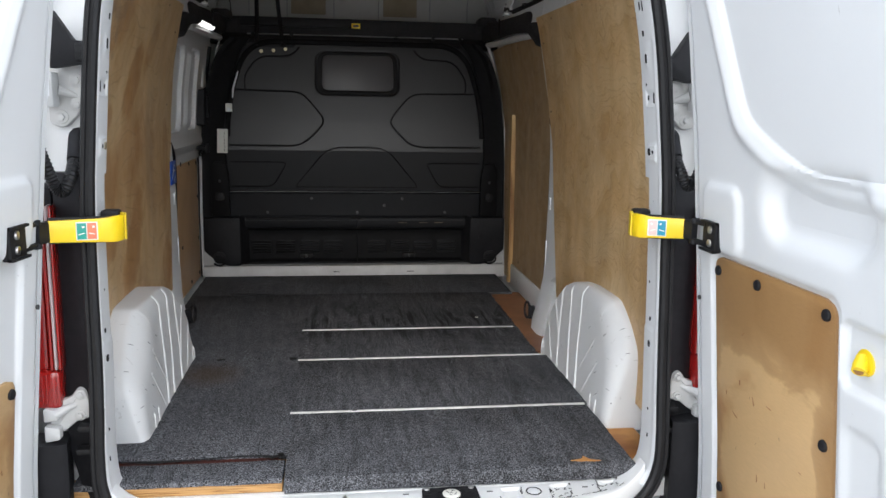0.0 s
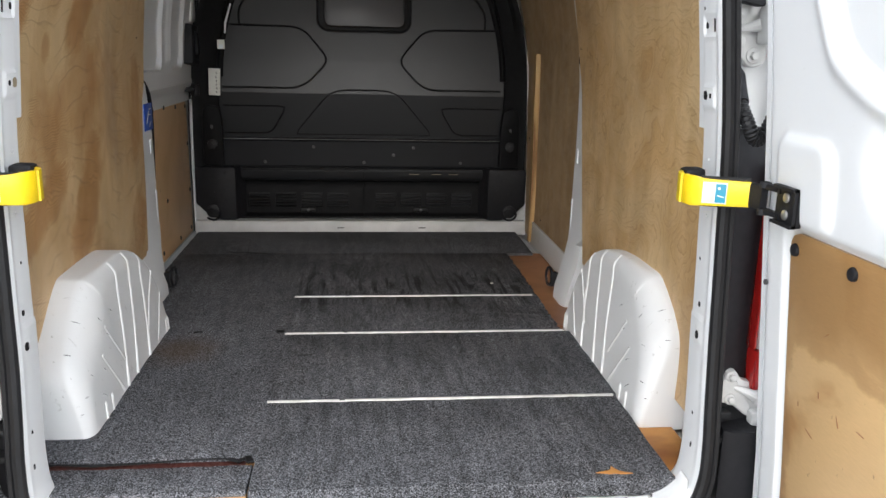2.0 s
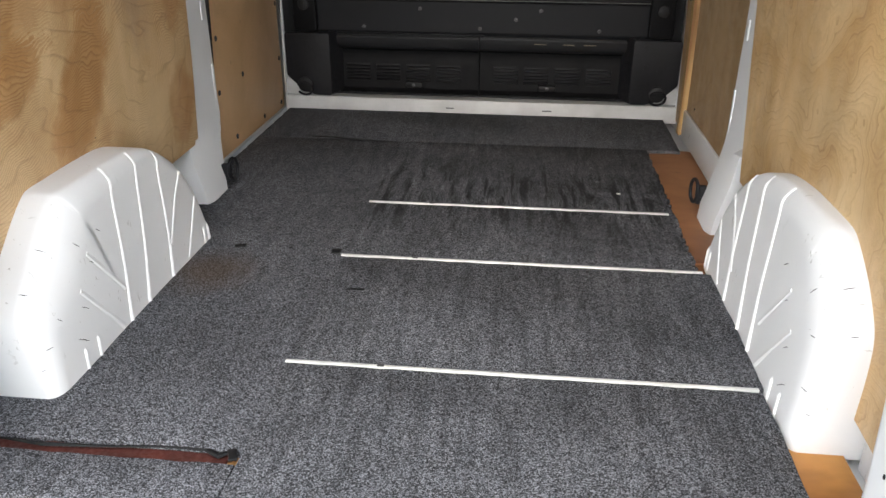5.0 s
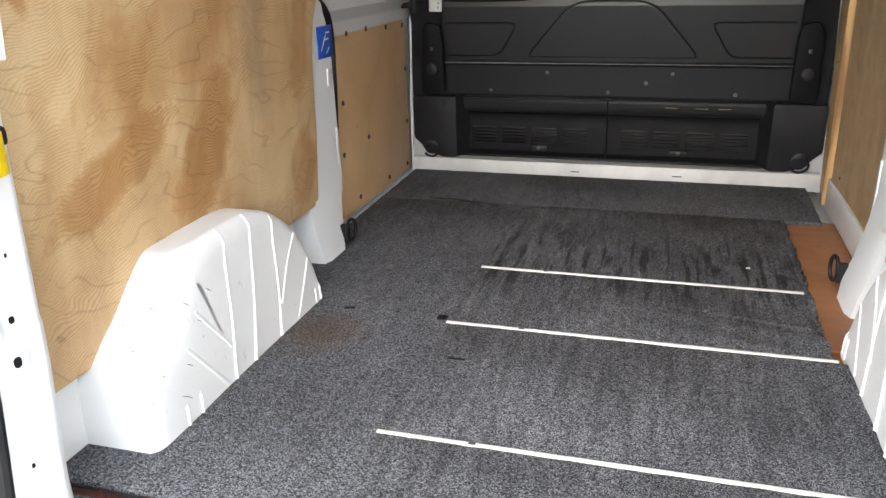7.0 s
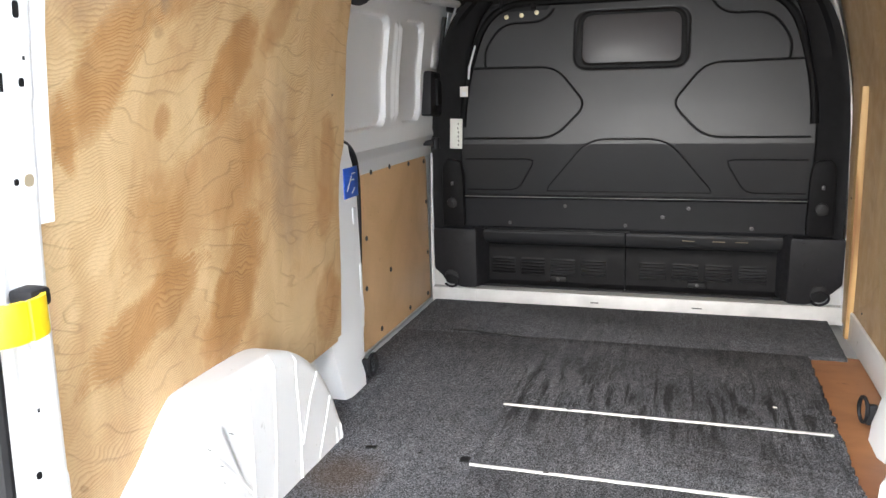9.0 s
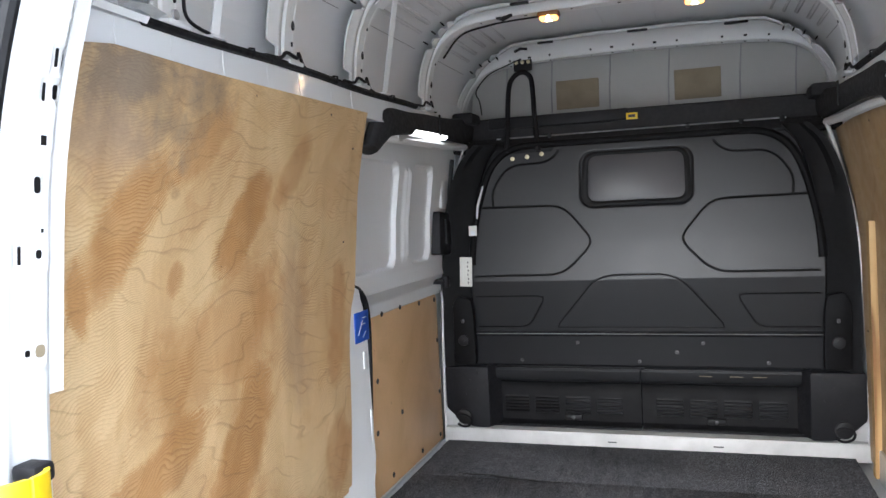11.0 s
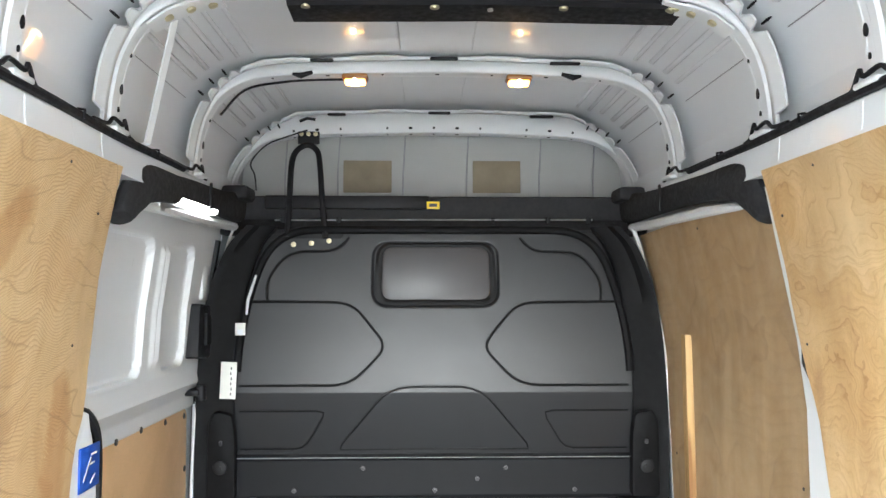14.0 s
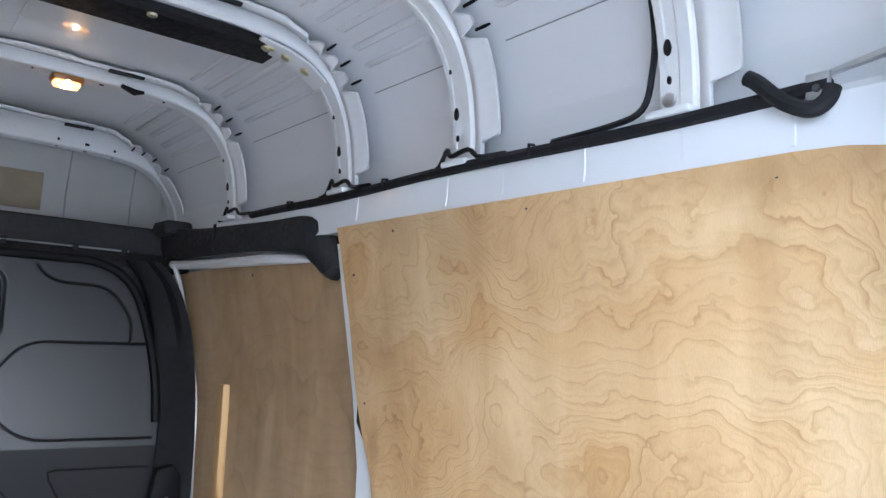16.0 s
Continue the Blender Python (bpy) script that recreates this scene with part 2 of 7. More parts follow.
    ring = maths(t, "FRACT", maths(t, "MULTIPLY", slow, 13.0))
    ring = ramp(t, ring, [(0.0, (0, 0, 0)), (0.84, (0, 0, 0)), (0.955, (1, 1, 1)), (1.0, (0, 0, 0))])
    fade = ramp(t, noise_tex(t, v, 5.5, 3), [(0.40, (0.05,) * 3), (0.58, (1, 1, 1))])
    col = mixc(t, maths(t, "MULTIPLY", maths(t, "MULTIPLY", ring, fade), 0.40), col, dark)
    for (cy, cz), (hy, hz), hue, strength in stains:
        dy = maths(t, "DIVIDE", maths(t, "SUBTRACT", y, cy), hy)
        dz = maths(t, "DIVIDE", maths(t, "SUBTRACT", z, cz), hz)
        d = maths(t, "SQRT", maths(t, "ADD", maths(t, "MULTIPLY", dy, dy), maths(t, "MULTIPLY", dz, dz)))
        d = maths(t, "ADD", d, maths(t, "MULTIPLY", maths(t, "SUBTRACT", noise_tex(t, v, 6.5, 6, 0.68), 0.5), 2.6))
        col = mixc(t, maths(t, "MULTIPLY", ramp(t, d, [(0.30, (1, 1, 1)), (1.05, (0, 0, 0))]), strength), col, hue)
    pores = ramp(t, noise_tex(t, coords(t, (1, 12, 90), (0.38, 0, 0)), 9, 3), [(0.3, (0.84,) * 3), (0.62, (1.05,) * 3)])
    col = mixc(t, 0.8, col, pores, "MULTIPLY")
    satin = ramp(t, noise_tex(t, coords(t, (0, 4.5, 0.9)), 2.0, 3, 0.5, 0.5), [(0.36, (0.87, 0.84, 0.79)), (0.64, (1.06, 1.07, 1.08))])
    col = mixc(t, 0.9, col, satin, "MULTIPLY")
    knots = ramp(t, noise_tex(t, v, 34, 1, 0.4), [(0.17, (1, 1, 1)), (0.185, (0, 0, 0))])
    col = mixc(t, maths(t, "MULTIPLY", knots, 0.8), col, (0.035, 0.018, 0.008))
    t.links.new(col, p.inputs["Base Color"])
    t.links.new(ramp(t, noise_tex(t, v, 14, 3), [(0.3, (0.36,) * 3), (0.7, (0.56,) * 3)]), p.inputs["Roughness"])
    bump(t, p, comb, 0.10, 0.001)
    return m


def board_ply(name, color, dark, amount, damp=None):
    """Smooth sealed board with damp-looking brown stains and small nicks; damp: (centre y z), (half sizes) of a board stained inwards from its rim."""
    m, t, p = mat_base(name, 0.42)
    v = coords(t)
    n = noise_tex(t, v, 3.2, 4, 0.5, 0.7)
    col = ramp(t, n, [(0.36, dark), (0.36 + amount, color), (0.8, tuple(min(1, c * 1.12) for c in color))])
    if damp:
        sep = t.nodes.new("ShaderNodeSeparateXYZ")
        t.links.new(v, sep.inputs[0])
        ry = maths(t, "DIVIDE", maths(t, "ABSOLUTE", maths(t, "SUBTRACT", sep.outputs[1], damp[0][0])), damp[1][0])
        rz = maths(t, "DIVIDE", maths(t, "ABSOLUTE", maths(t, "SUBTRACT", sep.outputs[2], damp[0][1])), damp[1][1])
        rim = maths(t, "ADD", maths(t, "MAXIMUM", ry, rz), maths(t, "MULTIPLY", noise_tex(t, v, 6.0, 4, 0.55, 0.5), 0.62))
        col = mixc(t, maths(t, "MULTIPLY", ramp(t, maths(t, "SUBTRACT", rim, 0.6), [(0.52, (0, 0, 0)), (0.57, (0.6,) * 3), (0.78, (1, 1, 1))]), 0.85), col, tuple(0.75 * c for c in dark))
    nick = ramp(t, noise_tex(t, coords(t, (1, 3.0, 1)), 24, 2), [(0.245, (1, 1, 1)), (0.265, (0, 0, 0))])
    col = mixc(t, maths(t, "MULTIPLY", nick, 0.7), col, (0.12, 0.06, 0.025))
    grain = ramp(t, noise_tex(t, coords(t, (1, 4, 60)), 10, 3), [(0.3, (0.9,) * 3), (0.7, (1.05,) * 3)])
    t.links.new(mixc(t, 0.7, col, grain, "MULTIPLY"), p.inputs["Base Color"])
    bump(t, p, noise_tex(t, v, 160, 3), 0.08)
    return m


def carpet_mat(name, dark, light, drag):
    """Needle-felt carpet: pale fibre specks on near-black felt, nap scuffed along the load direction, oily drag marks or a rusty patch."""
    m, t, p = mat_base(name, 0.95)
    p.inputs["Specular IOR Level"].default_value = 0.2
    v = coords(t)
    def tufts(scale):
        vo = nd(t, "ShaderNodeTexVoronoi", Scale=scale)
        t.links.new(v, vo.inputs["Vector"])
        sp = t.nodes.new("ShaderNodeSeparateColor")
        t.links.new(vo.outputs["Color"], sp.inputs[0])
        return sp.outputs[0]
    fib = maths(t, "ADD", maths(t, "MULTIPLY", tufts(560), 0.65), maths(t, "MULTIPLY", tufts(330), 0.35))
    col = ramp(t, fib, [(0.26, dark), (0.52, tuple(0.76 * a + 0.24 * b for a, b in zip(dark, light))), (0.84, light)])
    lay = ramp(t, noise_tex(t, coords(t, (11, 1.2, 1), (0, 0, 0.06)), 3.2, 5, 0.62), [(0.34, (0.45,) * 3), (0.62, (1.1,) * 3)])
    col = mixc(t, 0.7 if drag else 0.35, col, lay, "MULTIPLY")
    worn = ramp(t, noise_tex(t, v, 2.3, 4), [(0.33, (0.66,) * 3), (0.66, (1.18,) * 3)])
    col = mixc(t, 0.8, col, worn, "MULTIPLY")
    sep = t.nodes.new("ShaderNodeSeparateXYZ")
    t.links.new(v, sep.inputs[0])
    if drag:
        across = maths(t, "ABSOLUTE", maths(t, "SUBTRACT", sep.outputs[1], 1.56))
        zone = ramp(t, across, [(0.12, (1, 1, 1)), (0.46, (0, 0, 0))])
        marks = ramp(t, noise_tex(t, coords(t, (15, 1.5, 1), (0, 0, 0.10)), 2.4, 4, 0.6, 0.4), [(0.485, (0, 0, 0)), (0.61, (1, 1, 1))])
        col = mixc(t, maths(t, "MULTIPLY", maths(t, "MULTIPLY", zone, marks), 0.78), col, (0.005, 0.005, 0.005))
    else:
        dx = maths(t, "MULTIPLY", maths(t, "ADD", sep.outputs[0], 0.58), 1.0)
        dy = maths(t, "SUBTRACT", sep.outputs[1], 0.93)
        d = maths(t, "SQRT", maths(t, "ADD", maths(t, "MULTIPLY", dx, dx), maths(t, "MULTIPLY", dy, dy)))
        d = maths(t, "ADD", d, maths(t, "MULTIPLY", noise_tex(t, v, 12, 3), 0.09))
        patch = ramp(t, d, [(0.08, (0.55,) * 3), (0.20, (0, 0, 0))])
        col = mixc(t, patch, col, (0.075, 0.045, 0.022))
    t.links.new(col, p.inputs["Base Color"])
    bump(t, p, fib, 0.6, 0.003)
    return m


def wood_edge(name):
    m, t, p = mat_base(name, 0.6)
    v = coords(t, (0.5, 0.5, 1))
    w = maths(t, "FRACT", maths(t, "MULTIPLY", noise_tex(t, coords(t, (2, 2, 55)), 1.6, 2), 5))
    t.links.new(ramp(t, w, [(0.0, (0.42, 0.22, 0.07)), (0.5, (0.55, 0.32, 0.12)), (1.0, (0.24, 0.11, 0.03))]), p.inputs["Base Color"])
    return m


def batten_mat(name):
    """Sawn face of plywood set on edge: upright pale and brown plies."""
    m, t, p = mat_base(name, 0.6)
    v = coords(t, (6, 170, 1.2))
    t.links.new(ramp(t, noise_tex(t, v, 1.0, 2), [(0.36, (0.24, 0.115, 0.035)), (0.46, (0.50, 0.32, 0.13)), (0.66, (0.60, 0.41, 0.19))]), p.inputs["Base Color"])
    return m


def emit(name, color, strength):
    m, t, p = mat_base(name, 0.3, color=color)
    p.inputs["Emission Color"].default_value = (*color, 1)
    p.inputs["Emission Strength"].default_value = strength
    return m


WHITE = paint_white("white_paint", (0.71, 0.72, 0.725), 0.33, 0.70)
WHITE_WORN = paint_white("scuffed_white_paint", (0.73, 0.735, 0.73), 0.36, 0.645)
GREY_SKIN = plain("primer_grey_paint", (0.76, 0.77, 0.79), 0.30, 0, 0.55, 0.03, 2.0, 0.02, 60)
PALE = plain("pale_grey_paint", (0.72, 0.74, 0.76), 0.3, 0, 0.2, 0.025, 2.0)
PLY_LEFT = flamed_plywood("flamed_plywood", (0.65, 0.475, 0.265), (0.41, 0.205, 0.070), (0.19, 0.10, 0.04),
                          (((0.49, 1.034), (0.18, 0.060), 48, 0.9), ((0.888, 1.028), (0.14, 0.055), 46, 1.0), ((0.804, 0.782), (0.27, 0.105), 24, 0.6), ((0.834, 0.481), (0.21, 0.075), 52, 1.0), ((0.546, 0.53), (0.20, 0.050), 22, 0.9),
                           ((1.392, 0.708), (0.16, 0.05), 77, 0.75), ((0.363, 0.904), (0.06, 0.025), 97, 0.7), ((1.342, 0.328), (0.10, 0.08), 82, 0.7), ((0.635, 0.918), (0.04, 0.025), 60, 0.7), ((0.72, 1.20), (0.12, 0.04), 40, 0.7), ((1.12, 1.16), (0.12, 0.04), 50, 0.6)),
                          (((0.50, 1.30), (0.30, 0.14), (0.19, 0.155, 0.125), 0.85), ((1.13, 0.74), (0.10, 0.26), (0.33, 0.245, 0.175), 0.38), ((0.44, 1.18), (0.16, 0.10), (0.36, 0.25, 0.17), 0.6)))
PLY_RIGHT = plywood("pale_plywood", (0.668, 0.470, 0.248), (0.555, 0.352, 0.155), (0.33, 0.165, 0.05), (0.48, 0.265, 0.085), 2.6, 0.08, 0.62, 0.95, (22, 0.58), (3.1, 0.45), 8.4,
                   (((0.40, 1.32), (0.25, 0.06), (0.40, 0.24, 0.10), 0.6), ((1.42, 0.72), (0.03, 0.25), (0.36, 0.21, 0.09), 0.6)), 0.09)
PLY_FRONT = plywood("dull_plywood", (0.49, 0.345, 0.19), (0.42, 0.28, 0.14), (0.24, 0.14, 0.065), (0.40, 0.26, 0.12), 1.4, 0.1, 0.2, 0.6, (9, 0.3), (1.5, 0.3), 14.2)
MDF = board_ply("sealed_tan_board", (0.69, 0.45, 0.24), (0.61, 0.385, 0.19), 0.2)
DOOR_PLY = board_ply("stained_door_board", (0.57, 0.37, 0.175), (0.40, 0.215, 0.08), 0.10, ((-0.332, 0.276), (0.234, 0.346)))
HARDBOARD = board_ply("brown_hardboard", (0.33, 0.15, 0.065), (0.22, 0.09, 0.04), 0.2)
RAW_PLY = board_ply("orange_bare_plywood", (0.46, 0.21, 0.05), (0.22, 0.08, 0.02), 0.18)
EDGE = wood_edge("plywood_edge")
BATTEN = batten_mat("sawn_plywood_batten")
CARPET = carpet_mat("charcoal_carpet", (0.0165, 0.017, 0.0185), (0.262, 0.268, 0.292), True)
CARPET_L = carpet_mat("charcoal_carpet_rusty", (0.0165, 0.017, 0.0185), (0.258, 0.264, 0.290), False)
STEEL_DARK = plain("dark_grey_bulkhead_paint", (0.0145, 0.0152, 0.0172), 0.40, 0, 0.0, 0.08, 3.0, 0.10, 260, 0.48)
BLACK = plain("black_plastic", (0.0125, 0.0125, 0.0145), 0.55, 0, 0, 0.25, 10, 0.15, 500, 0.22)
TRIM = plain("charcoal_foam_trim", (0.023, 0.023, 0.025), 0.75, 0, 0, 0.2, 12, 0.3, 400)
RUBBER = plain("black_rubber", (0.012, 0.012, 0.013), 0.5, 0, 0, 0.25, 20, 0.1, 300)
# grime on the floor flange; on the door hinges this grey holds shade
GRUBBY_SHADED = plain("grubby_shaded_white_paint", (0.50, 0.50, 0.49), 0.45, 0, 0, 0.16, 9.0, 0.05, 200)
SEAM = plain("grey_seam_sealer", (0.33, 0.33, 0.34), 0.6)
# real rubber, and also the black standing in for shade in creases and gaps
GROOVE = plain("matt_black_rubber_and_shade", (0.007, 0.007, 0.008), 0.55, 0, 0, 0.2, 20)
SMOKE = plain("blank_window_grey", (0.060, 0.058, 0.062), 0.42, 0, 0.05, 0.1, 3.0)
YELLOW = plain("yellow_plastic", (0.80, 0.56, 0.008), 0.36, 0, 0.1, 0.06, 14)
STEEL = plain("zinc_steel", (0.55, 0.55, 0.55), 0.32, 0.9, 0, 0.15, 30)
BRASSY = plain("yellow_zinc_bolt", (0.62, 0.56, 0.36), 0.32, 0.8, 0, 0.15, 40)
RED = plain("red_lens", (0.30, 0.008, 0.006), 0.12, 0, 0.6, 0.1, 10)
CLEAR = plain("clear_lens_strip", (0.48, 0.38, 0.37), 0.12, 0, 0.6, 0.1, 10)
BLUE = plain("blue_sticker", (0.02, 0.09, 0.46), 0.4, 0, 0, 0.08, 20)
PAPER = plain("white_sticker", (0.72, 0.72, 0.66), 0.5, 0, 0, 0.06, 30)
INK = plain("dark_ink", (0.05, 0.05, 0.05), 0.6)
TEAL = plain("teal_sticker", (0.02, 0.28, 0.22), 0.45)
CORAL = plain("coral_sticker", (0.72, 0.20, 0.10), 0.45)
SKYBLUE = plain("blue_green_sticker", (0.02, 0.26, 0.38), 0.45)
PINK = plain("pale_pink_sticker", (0.68, 0.50, 0.46), 0.45)
PAD = plain("tan_adhesive_pad", (0.29, 0.24, 0.16), 0.7, 0, 0, 0.12, 14)
RUST = plain("rusty_gap", (0.075, 0.016, 0.010), 0.8, 0, 0, 0.4, 20)
TARMAC = plain("pale_concrete", (0.48, 0.465, 0.44), 0.9, 0, 0, 0.35, 3.0, 0.6, 120)
STRIP = plain("white_aluminium_strip", (0.70, 0.70, 0.67), 0.35, 0.2, 0, 0.18, 24)
WARM = emit("warm_lamp_lens", (1.0, 0.40, 0.07), 1.5)
GLOW = emit("lamp_bulb", (1.0, 0.74, 0.42), 9.0)
AMBER = plain("amber_lamp_rim", (0.28, 0.12, 0.03), 0.3)
FRAME = plain("matt_black_frame", (0.006, 0.006, 0.0068), 0.62, 0, 0, 0.2, 6, 0.12, 300, 0.14)
BAND = plain("dark_bulkhead_band", (0.0105, 0.011, 0.0130), 0.46, 0, 0, 0.1, 4, 0.10, 260, 0.22)
# front roof panel: a darker, rougher grey than the roof skin
FRONT_SKIN = plain("dull_grey_roof_panel", (0.45, 0.45, 0.43), 0.6, 0, 0, 0.06, 3.0, 0.05, 200)
BOLT = plain("dull_bolt", (0.08, 0.08, 0.082), 0.45, 0.5)
TUBE = emit("lit_white_tube", (1.0, 0.97, 0.92), 1.2)


# ---- builders ----
def poly_interp(pts, n):
    """n points evenly along a polyline (2D or 3D)."""
    a = np.array(pts, float)
    d = np.r_[0, np.cumsum(np.linalg.norm(np.diff(a, axis=0), axis=1))]
    s = np.linspace(0, d[-1], n)
    return np.stack([np.interp(s, d, a[:, k]) for k in range(a.shape[1])], 1)


def smooth_line(pts, n=6):
    """A Catmull-Rom curve through the points."""
    a = [np.array(p, float) for p in pts]
    a = [2 * a[0] - a[1], *a, 2 * a[-1] - a[-2]]
    out = []
    for i in range(1, len(a) - 2):
        for k in range(n):
            u = k / n
            out.append(0.5 * (2 * a[i] + (a[i + 1] - a[i - 1]) * u + (2 * a[i - 1] - 5 * a[i] + 4 * a[i + 1] - a[i + 2]) * u * u + (3 * a[i] - a[i - 1] - 3 * a[i + 1] + a[i + 2]) * u ** 3))
    out.append(a[-2])
    return np.array(out)


def rounded(pts, r, n=5):
    """A closed 2D outline with rounded corners; r is one radius or one for each corner."""
    out, k = [], len(pts)
    for i in range(k):
        p, a, b = (np.array(pts[j % k], float) for j in (i, i - 1, i + 1))
        rad = r[i] if isinstance(r, (list, tuple)) else r
        da, db = (a - p), (b - p)
        la, lb = np.linalg.norm(da), np.linalg.norm(db)
        e = min(rad, la * 0.49, lb * 0.49)
        s, t = p + da / la * e, p + db / lb * e
        for q in range(n + 1):
            u = q / n
            out.append((1 - u) ** 2 * s + 2 * u * (1 - u) * p + u * u * t)
    return np.array(out)


class Geo:
    """A mesh in the making."""

    def __init__(self):
        self.v, self.f = [], []

    def add(self, verts, faces):
        o = len(self.v)
        self.v += [tuple(map(float, p)) for p in verts]
        self.f += [tuple(i + o for i in f) for f in faces]
        return self

    def box(self, c, s, bev=0.0, rot=None, seg=2):
        bm = bmesh.new()
        bmesh.ops.create_cube(bm, size=1.0)
        bmesh.ops.scale(bm, vec=s, verts=bm.verts)
        if bev:
            bmesh.ops.bevel(bm, geom=bm.edges[:], offset=min(bev, min(s) * 0.45), segments=seg, affect="EDGES", profile=0.5)
        m = Matrix.Translation(c) @ (Euler([radians(a) for a in rot]).to_matrix().to_4x4() if rot else Matrix())
        bmesh.ops.transform(bm, matrix=m, verts=bm.verts)
        return self.take(bm)

    def take(self, bm):
        bm.verts.index_update()
        self.add([v.co for v in bm.verts], [[v.index for v in f.verts] for f in bm.faces])
        bm.free()
        return self

    def loft(self, rings, closed=True, caps=True):
        """Skin a row of rings with the same number of points."""
        rings = [np.array(r, float) for r in rings]
        n = len(rings[0])
        faces = []
        for i in range(len(rings) - 1):
            for j in range(n if closed else n - 1):
                k = (j + 1) % n
                faces.append((i * n + j, i * n + k, (i + 1) * n + k, (i + 1) * n + j))
        if caps and closed:
            faces.append(tuple(range(n))[::-1])
            faces.append(tuple((len(rings) - 1) * n + j for j in range(n)))
        return self.add(np.concatenate(rings), faces)

    def tube(self, pts, r, n=8, flat=1.0):
        """A round (or flattened) rod along 3D points; r: one radius or one for each point."""
        pts = np.array(pts, float)
        rr = np.broadcast_to(np.array(r, float), (len(pts),))
        rings, up = [], None
        for i, p in enumerate(pts):
            d = pts[min(i + 1, len(pts) - 1)] - pts[max(i - 1, 0)]
            d = d / (np.linalg.norm(d) + 1e-12)
            if up is None:
                up = np.array((0, 0, 1.0)) if abs(d[2]) < 0.9 else np.array((1.0, 0, 0))
            s = np.cross(d, up)
            s /= np.linalg.norm(s) + 1e-12
            up = np.cross(s, d)
            rings.append([p + rr[i] * (math.cos(a) * s + flat * math.sin(a) * up) for a in np.linspace(0, 2 * math.pi, n, endpoint=False)])
        return self.loft(rings)

    def cyl(self, c, axis, r, h, n=14, bev=0.0):
        """A disc or peg whose foot is at c, along axis; bev rounds its far rim."""
        c, d = np.array(c, float), np.array(Vector(axis).normalized())
        prof = [(r, 0), (r, h - bev), (r - bev * 0.3, h - bev * 0.3), (r - bev, h)] if bev else [(r, 0), (r, h)]
        s = np.cross(d, (0, 0, 1.0) if abs(d[2]) < 0.9 else (1.0, 0, 0))
        s /= np.linalg.norm(s)
        u = np.cross(s, d)
        return self.loft([[c + d * z + q * (math.cos(a) * s + math.sin(a) * u) for a in np.linspace(0, 2 * math.pi, n, endpoint=False)] for q, z in prof])

    def prism(self, outline, place, t0, t1, bev=0.0):
        """A slab: a 2D outline set in space by place(u, v, w) from w = t0 to t1; bev rounds the rim at t1."""
        o = np.array(outline, float)
        c = o.mean(0)
        rows = [(t0, 0), (t1, 0)]
        if bev:
            s = 1 if t1 > t0 else -1
            rows = [(t0, 0), (t1 - s * bev, 0), (t1 - s * bev * 0.3, bev * 0.3), (t1, bev)]
        rings = []
        nrm = np.roll(o, -1, 0) - np.roll(o, 1, 0)
        nrm = np.stack([nrm[:, 1], -nrm[:, 0]], 1)
        nrm /= np.linalg.norm(nrm, axis=1, keepdims=True) + 1e-9
        if ((o - c) * nrm).sum() < 0:
            nrm = -nrm
        for w, inset in rows:
            q = o - nrm * inset
            rings.append([place(a, b, w) for a, b in q])
        return self.loft(rings)

    def sheet(self, u, v, place, height, mask=None):
        """A pressed sheet: a fine grid over u and v with a height; faces outside the mask are left out."""
        U, V = np.meshgrid(u, v)
        Hh = height(U, V)
        X, Y, Z = place(U, V, Hh)
        nv, nu = U.shape
        ok = np.ones(U.shape, bool) if mask is None else mask(U, V)
        idx = -np.ones(U.shape, int)
        q = ok[:-1, :-1] & ok[1:, :-1] & ok[:-1, 1:] & ok[1:, 1:]
        use = np.zeros(U.shape, bool)
        for sl in ((slice(0, -1), slice(0, -1)), (slice(1, None), slice(0, -1)), (slice(0, -1), slice(1, None)), (slice(1, None), slice(1, None))):
            use[sl] |= q
        idx[use] = np.arange(use.sum()) + len(self.v)
        self.v += list(zip(X[use].tolist(), Y[use].tolist(), Z[use].tolist()))
        a, b, c, d = idx[:-1, :-1][q], idx[:-1, 1:][q], idx[1:, 1:][q], idx[1:, :-1][q]
        self.f += list(zip(a.tolist(), b.tolist(), c.tolist(), d.tolist()))
        return self


def thing(name, at, label, category, group="", kind=""):
    ob = new(name)
    ob.location = at
    ob.empty_display_size = 0.05
    return tagged(ob, label, category, group, kind)


def root_at(ob):
    while ob.parent:
        ob = ob.parent
    return np.array(ob.location)


def finish(name, geo, mat, off=(0, 0, 0), angle=32, closed=True):
    me = bpy.data.meshes.new(name)
    v = np.array(geo.v) - np.array(off)
    me.from_pydata(v.tolist(), [], geo.f)
    if closed and len(geo.f) < 20000:
        bm = bmesh.new()
        bm.from_mesh(me)
        bmesh.ops.recalc_face_normals(bm, faces=bm.faces)
        bm.to_mesh(me)
        bm.free()
    me.materials.append(mat)
    me.polygons.foreach_set("use_smooth", [True] * len(me.polygons))
    me.set_sharp_from_angle(angle=radians(angle))
    me.update()
    return me


def part(name, geo, mat, parent, label="", angle=32):
    """One mesh under a thing or a part; the shape is given in the place's own metres."""
    ob = new(name, finish(name, geo, mat, root_at(parent), angle))
    ob.parent = parent
    return tagged(ob, label) if label else ob


def solid(name, geo, mat, label, category, group="", kind="", angle=32):
    """A top-level thing that is one mesh."""
    return tagged(new(name, finish(name, geo, mat, (0, 0, 0), angle)), label, category, group, kind)


def thick(ob, t, offset=1.0):
    m = ob.modifiers.new("thickness", "SOLIDIFY")
    m.thickness, m.offset = t, offset
    return ob


